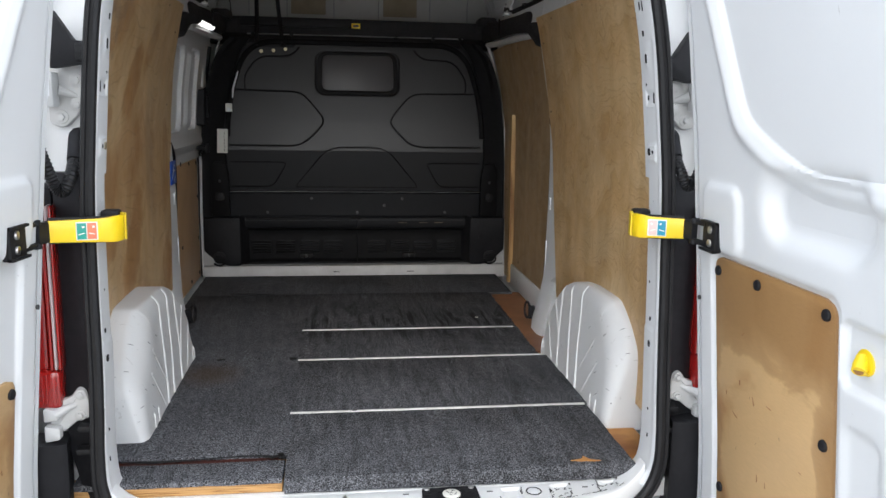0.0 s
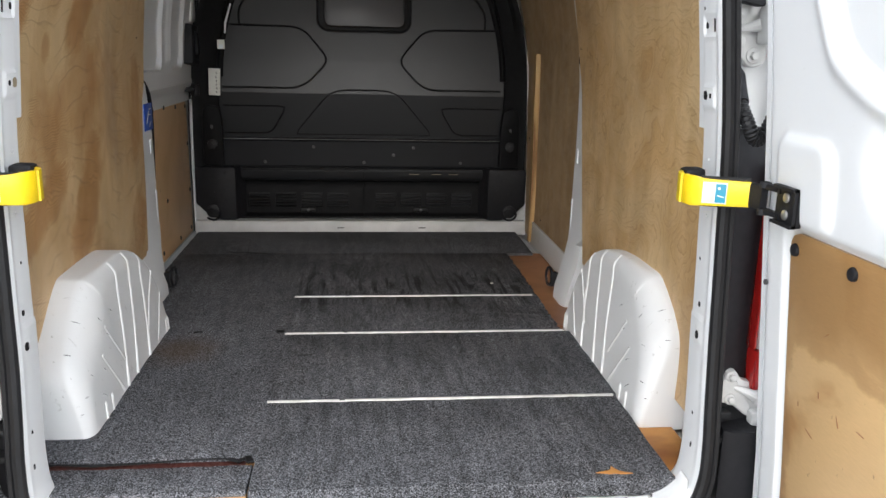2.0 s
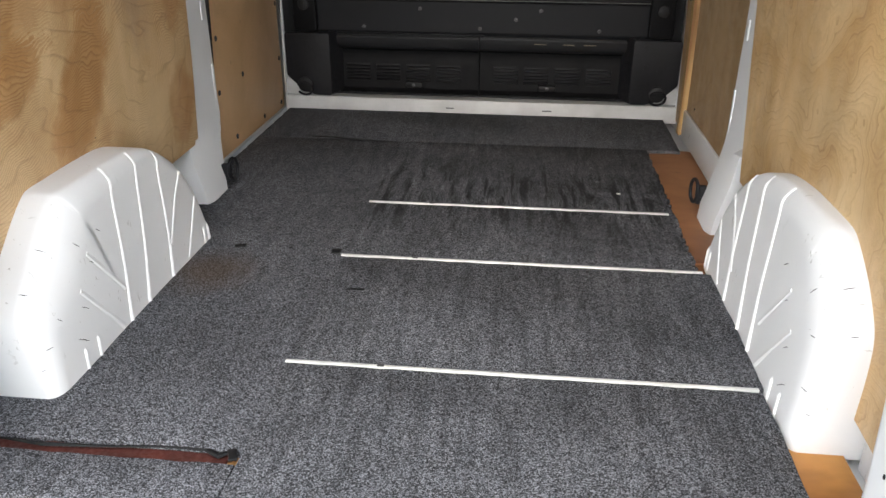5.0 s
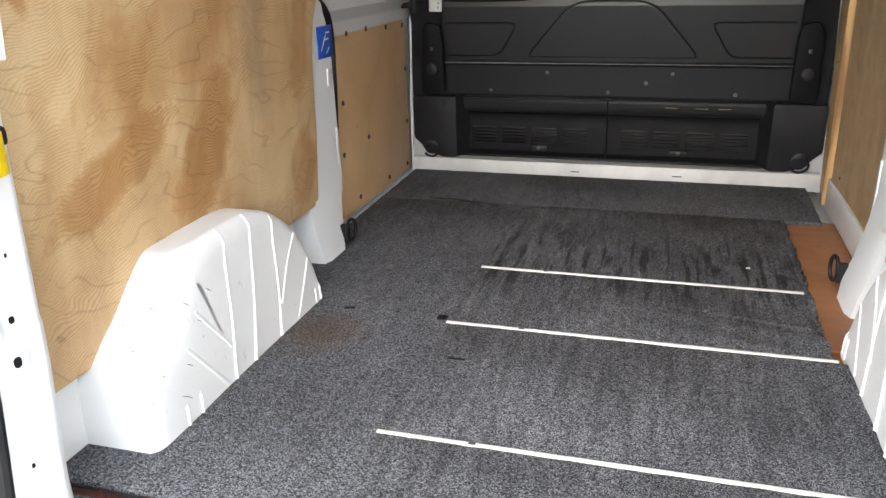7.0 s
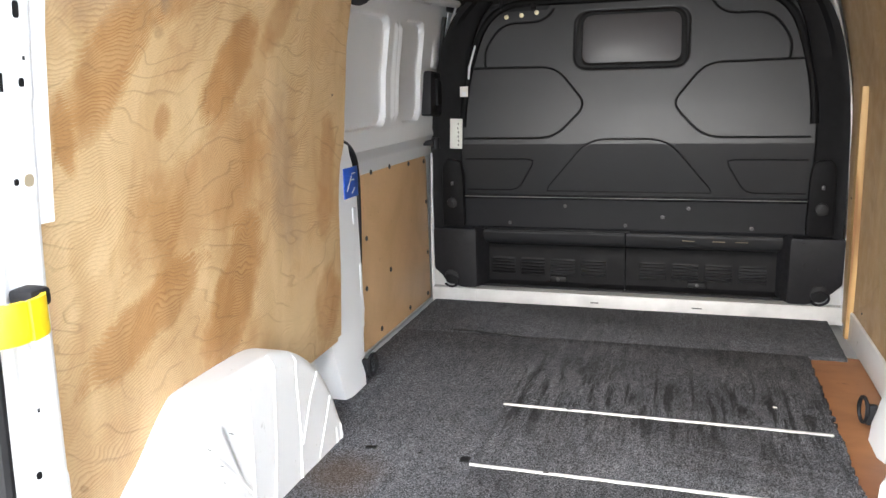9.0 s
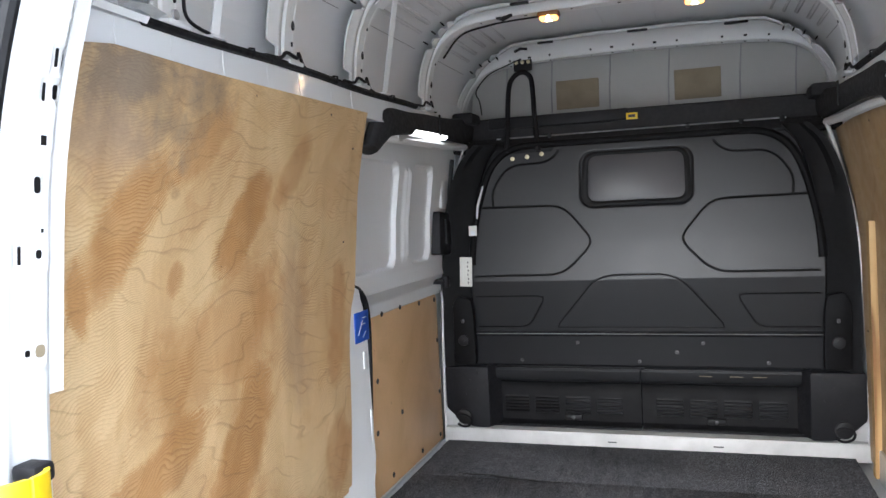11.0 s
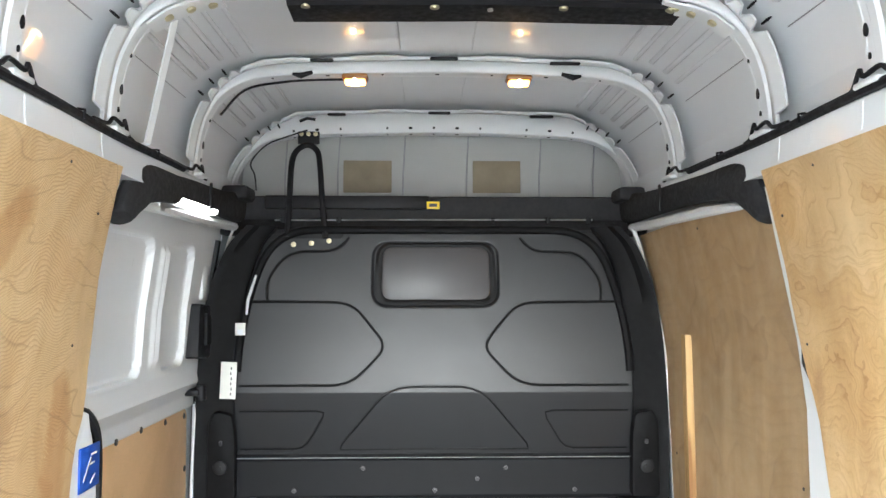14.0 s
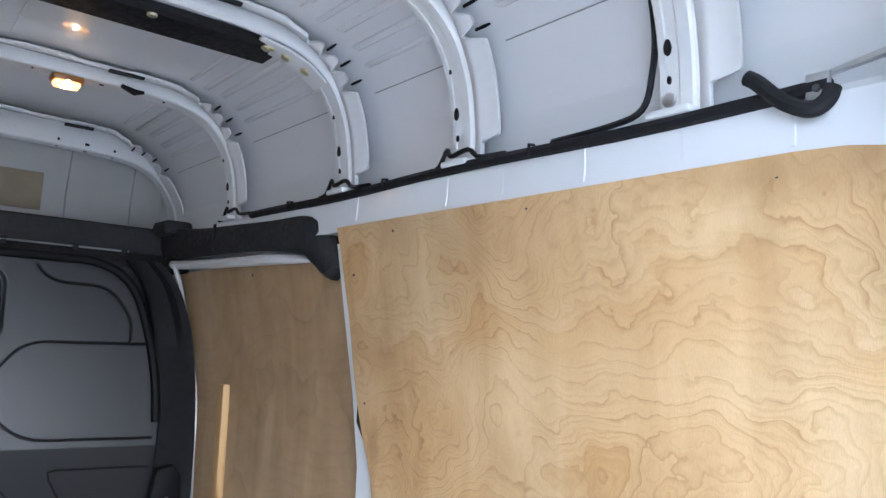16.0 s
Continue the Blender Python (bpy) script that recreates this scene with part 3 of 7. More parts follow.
def seg_d(u, v, p, q):
    p, q = np.array(p, float), np.array(q, float)
    d = q - p
    t = np.clip(((u - p[0]) * d[0] + (v - p[1]) * d[1]) / (d @ d + 1e-12), 0, 1)
    return np.hypot(u - p[0] - t * d[0], v - p[1] - t * d[1])


def line_d(u, v, pts, closed=False):
    pts = [tuple(p) for p in pts]
    if closed:
        pts.append(pts[0])
    d = np.full(np.shape(u), 9.0)
    for p, q in zip(pts, pts[1:]):
        d = np.minimum(d, seg_d(u, v, p, q))
    return d


def rbox_d(u, v, cu, cv, hu, hv, r):
    """Signed distance to a rounded rectangle (negative inside)."""
    a, b = np.abs(u - cu) - hu + r, np.abs(v - cv) - hv + r
    return np.hypot(np.maximum(a, 0), np.maximum(b, 0)) + np.minimum(np.maximum(a, b), 0) - r


def step(d, w):
    """1 where d is well below 0, 0 where it is well above, soft over w."""
    return 0.5 - 0.5 * np.tanh(d / w)


def mirror(pts, s):
    return [(s * p[0], *p[1:]) for p in pts]


# ---- the setting: ground, floor, walls, roof ----
def tab(points):
    xs, ys = zip(*points)
    return lambda q: np.interp(q, xs, ys)


wall_in = tab([(-0.1, 0.855), (0.0, 0.86), (0.35, 0.872), (0.66, 0.872), (0.92, 0.858), (1.2, 0.815), (1.32, 0.785), (1.42, 0.80), (1.55, 0.80)])
wall_out = tab([(-0.35, 0.93), (0.0, 0.965), (0.45, 0.985), (0.9, 0.97), (1.3, 0.92), (1.55, 0.885), (1.7, 0.84)])
ply_x = tab([(0.0, 0.795), (0.9, 0.793), (1.1, 0.772), (1.345, 0.722)])

g = Geo()
g.add([(-400, -400, -0.62), (400, -400, -0.62), (400, 400, -0.62), (-400, 400, -0.62)], [(0, 1, 2, 3)])
solid("ground", g, TARMAC, "pale concrete yard under the van", "ground", kind="structure")

g = Geo().box((0, 1.58, -0.075), (1.72, 2.98, 0.055), 0.004)
floor = solid("floor", g, WHITE_WORN, "white painted steel load floor of the van", "floor", kind="structure")


def wall_piece(s, y0, y1, z0, z1, inner=wall_in, n=14):
    g = Geo()
    zs = np.linspace(z0, z1, n)
    ring = [(s * inner(z), z) for z in zs] + [(s * wall_out(z), z) for z in zs[::-1]]
    return g.loft([[(x, y, z) for x, z in ring] for y in (y0, y1)])


g = wall_piece(1, 0.12, 3.06, -0.35, 1.56)
solid("wall_right", g, PALE, "white steel side wall of the van body", "wall", kind="structure")
g = wall_piece(-1, 0.12, 1.64, -0.35, 1.56)
g2 = wall_piece(-1, 2.74, 3.06, -0.35, 1.56)
g.add(g2.v, g2.f)
g2 = wall_piece(-1, 1.64, 2.74, 1.33, 1.56, n=6)
g.add(g2.v, g2.f)
g2 = wall_piece(-1, 1.64, 2.74, -0.35, -0.03, n=4)
g.add(g2.v, g2.f)
solid("wall_left", g, PALE, "white steel side wall with sliding door opening", "wall", kind="structure")

# roof skin, from the rear header to the front of the cab roof
half = [(0.80, 1.41), (0.80, 1.50), (0.785, 1.60), (0.745, 1.69), (0.67, 1.755), (0.56, 1.787), (0.3, 1.80), (0.0, 1.806)]
prof = smooth_line(half + mirror(half[:-1][::-1], -1), 4)
g = Geo()
ys = np.linspace(0.10, 3.06, 40)
rings = [[(x, y, z) for x, z in prof] for y in ys]
g.loft(rings, closed=False)
roof = solid("ceiling", g, GREY_SKIN, "bare grey painted steel van roof skin", "ceiling", kind="structure")
thick(roof, 0.025, 1.0)

# front end of the roof space, above the cab
g = Geo().box((0, 3.075, 1.56), (1.70, 0.03, 0.60), 0.004)
front = solid("wall_front", g, FRONT_SKIN, "grey steel panel closing the roof space", "wall", kind="structure")
for x in (-0.62, -0.40, -0.126, 0.140, 0.448, 0.677):
    part("bead", Geo().tube([(x, 3.0605, 1.36), (x, 3.059, 1.55), (x + 0.01, 3.0605, 1.74)], [0.003, 0.004, 0.003], 6), SEAM, front)
g = Geo().box((0, 3.10, 0.45), (1.94, 0.03, 1.75), 0.004)
solid("wall_cab", g, BLACK, "plain dark closing wall behind the bulkhead", "wall", kind="structure")

# cant rails under the roof, with pressed beads
for s in (-1, 1):
    g = Geo()
    sec = [(0.730, 1.325), (0.737, 1.360), (0.742, 1.404), (0.752, 1.416), (0.805, 1.420), (0.805, 1.325)]
    g.loft([[(s * x, y, z) for x, z in sec] for y in np.linspace(0.30, 2.80, 12)])
    rail = solid("trim_left" if s < 0 else "trim_right", g, PALE, "pale grey pressed steel rail under the roof edge", "rail", kind="structure")
    for k, y in enumerate((0.44, 0.60, 0.78, 0.97, 1.13, 1.32, 1.46)):
        b = Geo().tube([(s * 0.7365, y + 0.002, 1.345), (s * 0.740, y + 0.004, 1.370), (s * 0.7435, y + 0.008, 1.400)], 0.003 if k % 2 else 0.0045, 6)
        part("bead", b, PALE, rail)

# ---- roof bows ----
bow_half = smooth_line([(0.748, 1.418), (0.742, 1.50), (0.724, 1.585), (0.684, 1.66), (0.612, 1.712), (0.5, 1.735), (0.25, 1.746), (0.0, 1.750)], 4)


def bump_s(d, w):
    """1 at d = 0, falling off over w."""
    return float(np.exp(-(d / w) ** 2))


def bow(y0, wide, label, drop=0.0):
    """A hat-section bow across the roof: web, a broad rear flange with a stepped foot, toothed corners and lobes, a narrow front flange, holes."""
    root = thing("roof_bow", (0, y0, 1.75), label, "roof bow", "roof bows")
    half = poly_interp([(x * wide, z - drop * min(1.0, max(0.0, (z - 1.42) / 0.2))) for x, z in bow_half], 330)
    arc = np.r_[0, np.cumsum(np.linalg.norm(np.diff(half, axis=0), axis=1))]
    tan = np.gradient(half, axis=0)
    nrm = np.stack([tan[:, 1], -tan[:, 0]], 1)
    nrm /= np.linalg.norm(nrm, axis=1, keepdims=True)
    if nrm[0][0] < 0:
        nrm = -nrm
    teeth = (0.236, 0.278, 0.318, 0.352)

    def rear(d):
        """How far the rear flange reaches at arc length d from the foot."""
        w = 0.048 + 0.046 * float(step(0.046 - d, 0.0025)) - 0.020 * float(step(0.222 - d, 0.003)) - 0.020 * float(step(0.355 - d, 0.006))
        for c in teeth:
            w -= 0.036 * bump_s(d - c, 0.0075) ** 0.5 * bump_s(d - c, 0.012)
        if d > 0.40:
            w += 0.007 * math.tanh(4 * math.sin((d - 0.40) * 21))
        return max(0.036, w)

    def front(d):
        w = 0.050 - 0.010 * float(step(d - 0.03, 0.004))
        if d > 0.36:
            w += 0.008 * math.tanh(4 * math.sin((d - 0.36) * 19))
        return w

    rows_w, rows_f, rows_b = [], [], []
    both = [(p, n, d, 1) for p, n, d in zip(half, nrm, arc)] + [(p, n, d, -1) for p, n, d in list(zip(half, nrm, arc))[-2::-1]]
    for p, n, d, sx in both:
        def at(dy, o):
            return (sx * (p[0] + n[0] * o), y0 + dy, p[1] + n[1] * o)
        up = min(1.0, max(0.0, (d - 0.22) / 0.2))
        rim = 0.005 + (0.030 + drop * 0.8) * up
        wr, wf = rear(d), front(d)
        rows_w.append([at(-0.034, rim), at(-0.030, 0.004), at(-0.026, 0.0), at(-0.006, 0.0), at(-0.003, 0.0014), at(0.014, 0.0014), at(0.017, 0.0), at(0.028, 0.0), at(0.032, 0.004), at(0.037, 0.036)])
        rows_b.append([at(-0.034, rim), at(-min(wr, 0.052), rim + 0.001), at(-min(wr, 0.060), rim + 0.004), at(-wr, rim + 0.005), at(-wr - 0.001, rim + 0.010)])
        rows_f.append([at(0.037, 0.036), at(wf, 0.038)])
    thick(part("web", Geo().loft(rows_w, closed=False), WHITE, root, angle=24), 0.002)
    thick(part("rear_flange", Geo().loft(rows_b, closed=False), WHITE, root, angle=24), 0.002)
    thick(part("front_flange", Geo().loft(rows_f, closed=False), WHITE, root), 0.002)
    for s in (-1, 1):
        foot = Geo().box((s * 0.752 * wide, y0 + 0.004, 1.424), (0.05, 0.075, 0.012), 0.004)
        part("foot", foot, WHITE, root)
        for z, r in ((1.522, 0.010), (1.475, 0.005), (1.60, 0.004)):
            x = np.interp(z, bow_half[:20, 1], bow_half[:20, 0]) * wide
            h = Geo()
            h.prism([(r * 0.62 * math.cos(a), r * 1.25 * math.sin(a)) for a in np.linspace(0, 2 * math.pi, 12, endpoint=False)], lambda u, v, w, x=x, z=z, s=s: (s * (x - w), y0 + 0.012 + u, z + v), -0.002, 0.002)
            part("hole", h, GROOVE, root)
        # dark pieces standing in for the shaded roof skin behind the gaps between the teeth
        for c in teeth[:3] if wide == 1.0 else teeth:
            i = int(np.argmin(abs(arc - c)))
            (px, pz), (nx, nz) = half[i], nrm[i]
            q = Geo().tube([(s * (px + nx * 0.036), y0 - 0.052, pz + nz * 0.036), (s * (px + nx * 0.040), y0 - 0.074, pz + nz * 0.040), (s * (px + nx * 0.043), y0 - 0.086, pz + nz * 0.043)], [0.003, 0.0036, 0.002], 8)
            part("notch_shade", q, GROOVE, root)
    for k, x in enumerate(np.linspace(-0.52, 0.52, 13 if wide > 1 else 7)):
        if abs(abs(x) - 0.26) > 0.05:
            z = np.interp(abs(x) * wide, half[::-1, 0], half[::-1, 1])
            n = 0.014 if k % 2 else 0.008
            part("hole", Geo().box((x * wide, y0 - 0.006, z + 0.0015), (n, 0.009, 0.008), 0.003), GROOVE, root)
            if wide > 1:
                part("hole", Geo().box((x * wide, y0 - 0.0315, z + 0.020), (n, 0.006, 0.009), 0.002), GROOVE, root)
    for x, n in ((-0.36, 0.09), (0.02, 0.11), (0.40, 0.12)):
        part("mastic", Geo().box((x * wide, y0 - 0.050, 1.787 - drop * 0.3 - 0.03 * (x / 0.5) ** 4), (n * 0.8, 0.016, 0.010), 0.004), RUBBER, root, "black mastic between bow and roof")
    return root


for y0, wide in ((0.62, 1.0), (1.105, 1.0), (1.555, 1.0), (2.235, 1.0), (2.905, 1.07)):
    bow(y0, wide, "white pressed steel roof bow with notched flanges", 0.055 if wide > 1 else 0.0)

# fluted folds pressed in the roof corners between the bows, and the seam under them
for s in (-1, 1):
    for ya, yb in ((0.70, 1.015), (1.165, 1.465), (1.62, 2.145), (2.30, 2.815)):
        for x, z, r in ((0.735, 1.703, 0.007), (0.700, 1.734, 0.009), (0.655, 1.762, 0.009), (0.610, 1.776, 0.007), (0.560, 1.787, 0.006)):
            e = 0.012 * math.sin(x * 90)
            g = Geo().tube([(s * x, ya + e, z + 0.006), (s * x, ya + e + 0.02, z), (s * x, yb - e - 0.02, z), (s * x, yb - e, z + 0.006)], [r * 0.6, r, r, r * 0.6], 8)
            solid("roof_fold", g, GREY_SKIN, "grey pressed fold along the roof corner", "roof fold", "roof folds")
        g = Geo().box((s * 0.7665, (ya + yb) / 2, 1.648), (0.003, yb - ya, 0.0025), 0.0005, (0, -25 * s, 0))
        solid("roof_seam", g, SEAM, "thin grey seam along the roof side", "roof seam", "roof seams")
for x in (-0.34, -0.12, 0.10, 0.32):
    for ya, yb in ((0.70, 1.03), (1.18, 1.47), (1.63, 2.15), (2.31, 2.83)):
        g = Geo().tube([(x, ya, 1.8035 - 0.02 * x * x), (x + 0.004, yb, 1.8035 - 0.02 * x * x)], 0.0022, 5)
        solid("roof_bead", g, GREY_SKIN, "fine raised bead along the roof skin", "roof bead", "roof beads")

# ---- rear aperture: pillars and header, seal, sill ----
edge_pts = [(0.668, -0.035), (0.694, 0.0), (0.703, 0.06), (0.705, 0.15), (0.704, 0.34), (0.703, 0.55), (0.6985, 0.74), (0.6855, 0.91), (0.6705, 1.07), (0.6585, 1.18), (0.6358, 1.30), (0.600, 1.42), (0.55, 1.49), (0.46, 1.54), (0.30, 1.562), (0.0, 1.57)]
half_edge = smooth_line(edge_pts, 4)


def off_axis(z):
    """How far the middle of the rear opening lies right of the load floor's middle."""
    return float(np.interp(z, [0.3, 0.6, 0.85, 1.2], [0.02, 0.0158, 0.0140, 0.0085]))


def edge_r(s, z):
    """Half width of the rear opening on side s at height z."""
    return np.interp(z, half_edge[:, 1], half_edge[:, 0]) + s * off_axis(z)


edge = np.array([(s * x + off_axis(z), z) for s, run in ((1, half_edge), (-1, half_edge[::-1][1:])) for x, z in run])
etan = np.gradient(half_edge, axis=0)
enrm = np.stack([etan[:, 1], -etan[:, 0]], 1)
enrm /= np.linalg.norm(enrm, axis=1, keepdims=True)
if enrm[5][0] < 0:
    enrm = -enrm


def lean(z):
    """How far the rear face of the van leans forward at height z."""
    return float(np.interp(z, [0.0, 0.3, 0.57, 1.08, 1.4], [0.0, 0.03, 0.045, 0.057, 0.09]))


def lean_at(y, z):
    """The lean as it dies away towards the inside of the pillar."""
    return lean(z) * max(0.0, min(1.0, (0.30 - y) / 0.2))


PILLAR_Y = [0.05, 0.09, 0.14, 0.155, 0.170, 0.185, 0.200, 0.215, 0.230, 0.25]
PILLAR_O = [0.001, 0.0, 0.001, 0.007, 0.022, 0.045, 0.070, 0.097, 0.125, 0.16]


def pressing(y, z):
    """Depth of the pressed pads on the inner face of a pillar."""
    h = 0.0
    for cy, cz, hy, hz, deep in ((0.160, 1.365, 0.020, 0.030, -0.004), (0.140, 1.272, 0.030, 0.019, 0.004), (0.125, 1.226, 0.030, 0.017, 0.004), (0.105, 1.092, 0.014, 0.022, -0.002), (0.100, 0.990, 0.034, 0.018, 0.004), (0.105, 0.848, 0.034, 0.024, -0.0045), (0.085, 0.33, 0.016, 0.016, -0.002)):
        d = max(abs(y - cy) - hy, abs(z - cz) - hz)
        h += deep * max(0.0, min(1.0, 0.5 - d / 0.006))
    h += 0.002 * max(0.0, min(1.0, 0.5 - (z - 1.141) / 0.003)) + 0.0022 * max(0.0, min(1.0, 0.5 - (z - 0.968) / 0.004)) - 0.0028 * max(0.0, min(1.0, 0.5 - (z - 0.372) / 0.003))
    return h * max(0.0, min(1.0, (y - 0.055) / 0.012)) if y < 0.26 else 0.0


def ring_section(section):
    fine = poly_interp(edge, 760)
    tan = np.gradient(fine, axis=0)
    nrm = np.stack([tan[:, 1], -tan[:, 0]], 1)
    nrm /= np.linalg.norm(nrm, axis=1, keepdims=True)
    if nrm[20][0] < 0:
        nrm = -nrm
    rings = []
    for p, n in zip(fine, nrm):
        ring = []
        for o, y in section:
            q = o + (pressing(y, p[1]) if abs(p[0]) > 0.5 and p[1] < 1.34 and o < 0.05 else 0.0)
            ring.append((p[0] + n[0] * q, y + lean_at(y, p[1]), p[1] + n[1] * q))
        rings.append(ring)
    return rings


inner = [(0.17, 0.26)] + [(float(np.interp(y, PILLAR_Y, PILLAR_O)), float(y)) for y in np.arange(0.250, 0.052, -0.005)]
g = Geo().loft(ring_section(inner + [(0.001, 0.050), (0.006, 0.038), (0.020, 0.034), (0.030, 0.050), (0.033, 0.165), (0.20, 0.175), (0.20, 0.20)]))
frame_ob = solid("door_frame", g, WHITE, "white painted rear door surround with punched holes", "door frame", kind="structure")
# punched slots and holes in the pillars: y, z, half width, half height
for s in (-1, 1):
    for y, z, hy, hz in ((0.246, 1.365, 0.0025, 0.013), (0.193, 1.276, 0.0025, 0.013), (0.217, 1.276, 0.0055, 0.0105), (0.174, 1.225, 0.0025, 0.013), (0.196, 1.227, 0.005, 0.0105), (0.174, 1.156, 0.005, 0.007), (0.162, 1.092, 0.0055, 0.012), (0.173, 1.026, 0.002, 0.003), (0.134, 0.992, 0.0025, 0.013), (0.170, 0.992, 0.005, 0.0065), (0.140, 0.851, 0.004, 0.005), (0.164, 0.851, 0.009, 0.0095), (0.118, 0.400, 0.005, 0.006), (0.107, 0.333, 0.007, 0.009), (0.092, 0.152, 0.003, 0.004), (0.135, 0.50, 0.002, 0.003), (0.082, 0.079, 0.003, 0.006)):
        y += 0.016 * (s > 0) * (z < 0.6)
        def spot(u, v, w, y=y, z=z, s=s):
            yy, zz = y + u, z + v
            k = lean(zz)
            raw = (yy - 1.5 * k) / (1 - 5 * k) if yy - k > 0.10 else yy - k
            x = edge_r(s, zz) + np.interp(raw, PILLAR_Y, PILLAR_O) + pressing(raw, zz)
            return s * (x - w), yy, zz
        flat = min(hy, hz) < 0.003 or z == 1.156
        pts = rounded([(-hy, -hz), (hy, -hz), (hy, hz), (-hy, hz)], 0.0006 if flat else min(hy, hz), 4)
        h = Geo().prism(pts, spot, -0.006, 0.0012)
        part("hole", h, PAD if z == 0.851 and y > 0.15 and s < 0 else GROOVE, frame_ob)
    for y, z in ((0.13, 0.60), (0.14, 0.72)):
        x = edge_r(s, z) + np.interp(y - lean(z) * 0.8, PILLAR_Y, PILLAR_O)
        part("spot_weld", Geo().cyl((s * (x + 0.001), y, z), (-s, 0, 0), 0.0035, 0.0022, 10, 0.001), WHITE, frame_ob)
    # body panel outside the seal, behind the hinges
    rows = []
    for z in np.linspace(0.78, 1.56, 12):
        e = edge_r(s, min(z, 1.40))
        y = 0.140 + lean(z)
        rows.append([(s * (e + 0.012), y, z), (s * (e + 0.050), y + 0.006, z), (s * (e + 0.16), y + 0.012, z), (s * (e + 0.24), y + 0.05, z), (s * (e + 0.24), y + 0.07, z), (s * (e + 0.012), y + 0.03, z)])
    part("corner_panel", Geo().loft(rows), WHITE, frame_ob)

# rubber seal all round the opening
low = smooth_line([(0.718, 0.038, 0.12), (0.714, 0.031, 0.03), (0.690, 0.026, -0.040), (0.64, 0.006, -0.078), (0.55, -0.032, -0.096), (0.40, -0.070, -0.102), (0.2, -0.094, -0.103), (0.0, -0.098, -0.103)], 5)
side = [(p[0] + n[0] * 0.0115, 0.026 + lean(p[1]), p[1] + n[1] * 0.0115) for p, n in zip(half_edge, enrm) if p[1] > 0.15]
right_run = [tuple(p) for p in low[::-1]] + side
loop = right_run + mirror(right_run[::-1], -1)[1:]
loop = [(x + off_axis(z), y, z) for x, y, z in loop]
g = Geo().tube(loop, 0.0138, 10)
seal = solid("rubber_seal", g, RUBBER, "black rubber weather seal round the rear opening", "door seal")
part("lip", Geo().tube([(p[0] + (0.011 if p[0] > 0 else -0.011), p[1] - 0.012, p[2]) for p in loop], 0.007, 6), GROOVE, seal)


SILL_PADS = (-0.572, -0.434, -0.302, 0.332, 0.468, 0.606)


def sill_y(u, v):
    return v + 0.17 * (np.abs(u) / 0.75) ** 3 * np.clip((0.13 - v) / 0.228, 0, 1)


def sill_h(u, v):
    a = np.clip((np.abs(u - 0.014) - 0.585) / 0.135, 0, 0.97)
    h = -0.046 + 0.135 * (1 - np.sqrt(1 - a * a))
    h = h * step(v - 0.078, 0.012) - 0.050 * (1 - step(v - 0.078, 0.012))
    h = h - 0.055 * step(v + 0.072, 0.012)
    for c in SILL_PADS:
        q = c + (v - 0.02) * 0.15
        d = np.maximum(np.abs(u - q) - 0.026, np.abs(v - 0.025) - 0.045)
        h = h - 0.009 * step(d, 0.003)
    h = h - 0.003 * step(np.hypot((u - 0.395) / 1.0, v - 0.045) - 0.022, 0.003)
    return h


g = Geo().sheet(np.arange(-0.682, 0.7101, 0.006), np.arange(-0.098, 0.1301, 0.004), lambda u, v, h: (u, sill_y(u, v), h), sill_h)
sill = solid("door_sill", g, WHITE_WORN, "scuffed white steel loading sill", "door sill", kind="structure")
thick(sill, 0.004, 1.0)
rnd = random.Random(4)
# paint worn off along the edges of the pressings
def chip(pts, lo, hi):
    pts = [(x + rnd.uniform(-0.0024, 0.0024), y + rnd.uniform(-0.0022, 0.0022)) for x, y in pts]
    g = Geo().tube([(x, float(sill_y(x, y)), float(sill_h(np.array(x), np.array(y))) + 0.0022) for x, y in pts], [rnd.uniform(lo, hi) for _ in pts], 5, 0.6)
    part("chip", g, INK, sill)


for c in SILL_PADS:
    rim = [(c - 0.023, 0.068), (c - 0.034, -0.018), (c - 0.026, -0.023), (c + 0.018, -0.024), (c + 0.024, -0.016), (c + 0.035, 0.066)]
    rim = poly_interp(rim, 46)
    k = rnd.randint(0, 6)
    while k < 44:
        n = rnd.randint(3, 11)
        if rnd.random() < 0.72 and len(rim[k:k + n]) > 1:
            chip(rim[k:k + n], 0.0004, 0.0026)
        k += n + rnd.randint(0, 2)
for xa, xb, y0, y1 in ((-0.66, -0.34, -0.034, -0.036), (0.02, 0.30, -0.047, -0.040), (0.30, 0.66, -0.030, -0.026), (-0.28, -0.20, -0.030, -0.034)):
    x = xa
    while x < xb:
        n = rnd.uniform(0.012, 0.05)
        y = y0 + (y1 - y0) * (x - xa) / (xb - xa)
        if rnd.random() < 0.55:
            chip(poly_interp([(x, y), (x + n * 0.5, y + rnd.uniform(-0.003, 0.003)), (x + n, y)], 6), 0.0003, 0.0014)
        x += n + rnd.uniform(0.002, 0.012)
for k in range(34):
    c = rnd.choice((-0.55, -0.42, 0.60, 0.58, 0.47))
    x, y = c + rnd.uniform(-0.03, 0.03), rnd.uniform(-0.025, 0.055)
    chip([(x, y), (x + rnd.uniform(-0.004, 0.006), y + rnd.uniform(0.001, 0.006)), (x + rnd.uniform(0.002, 0.009), y + 0.004)], 0.0005, 0.0022)

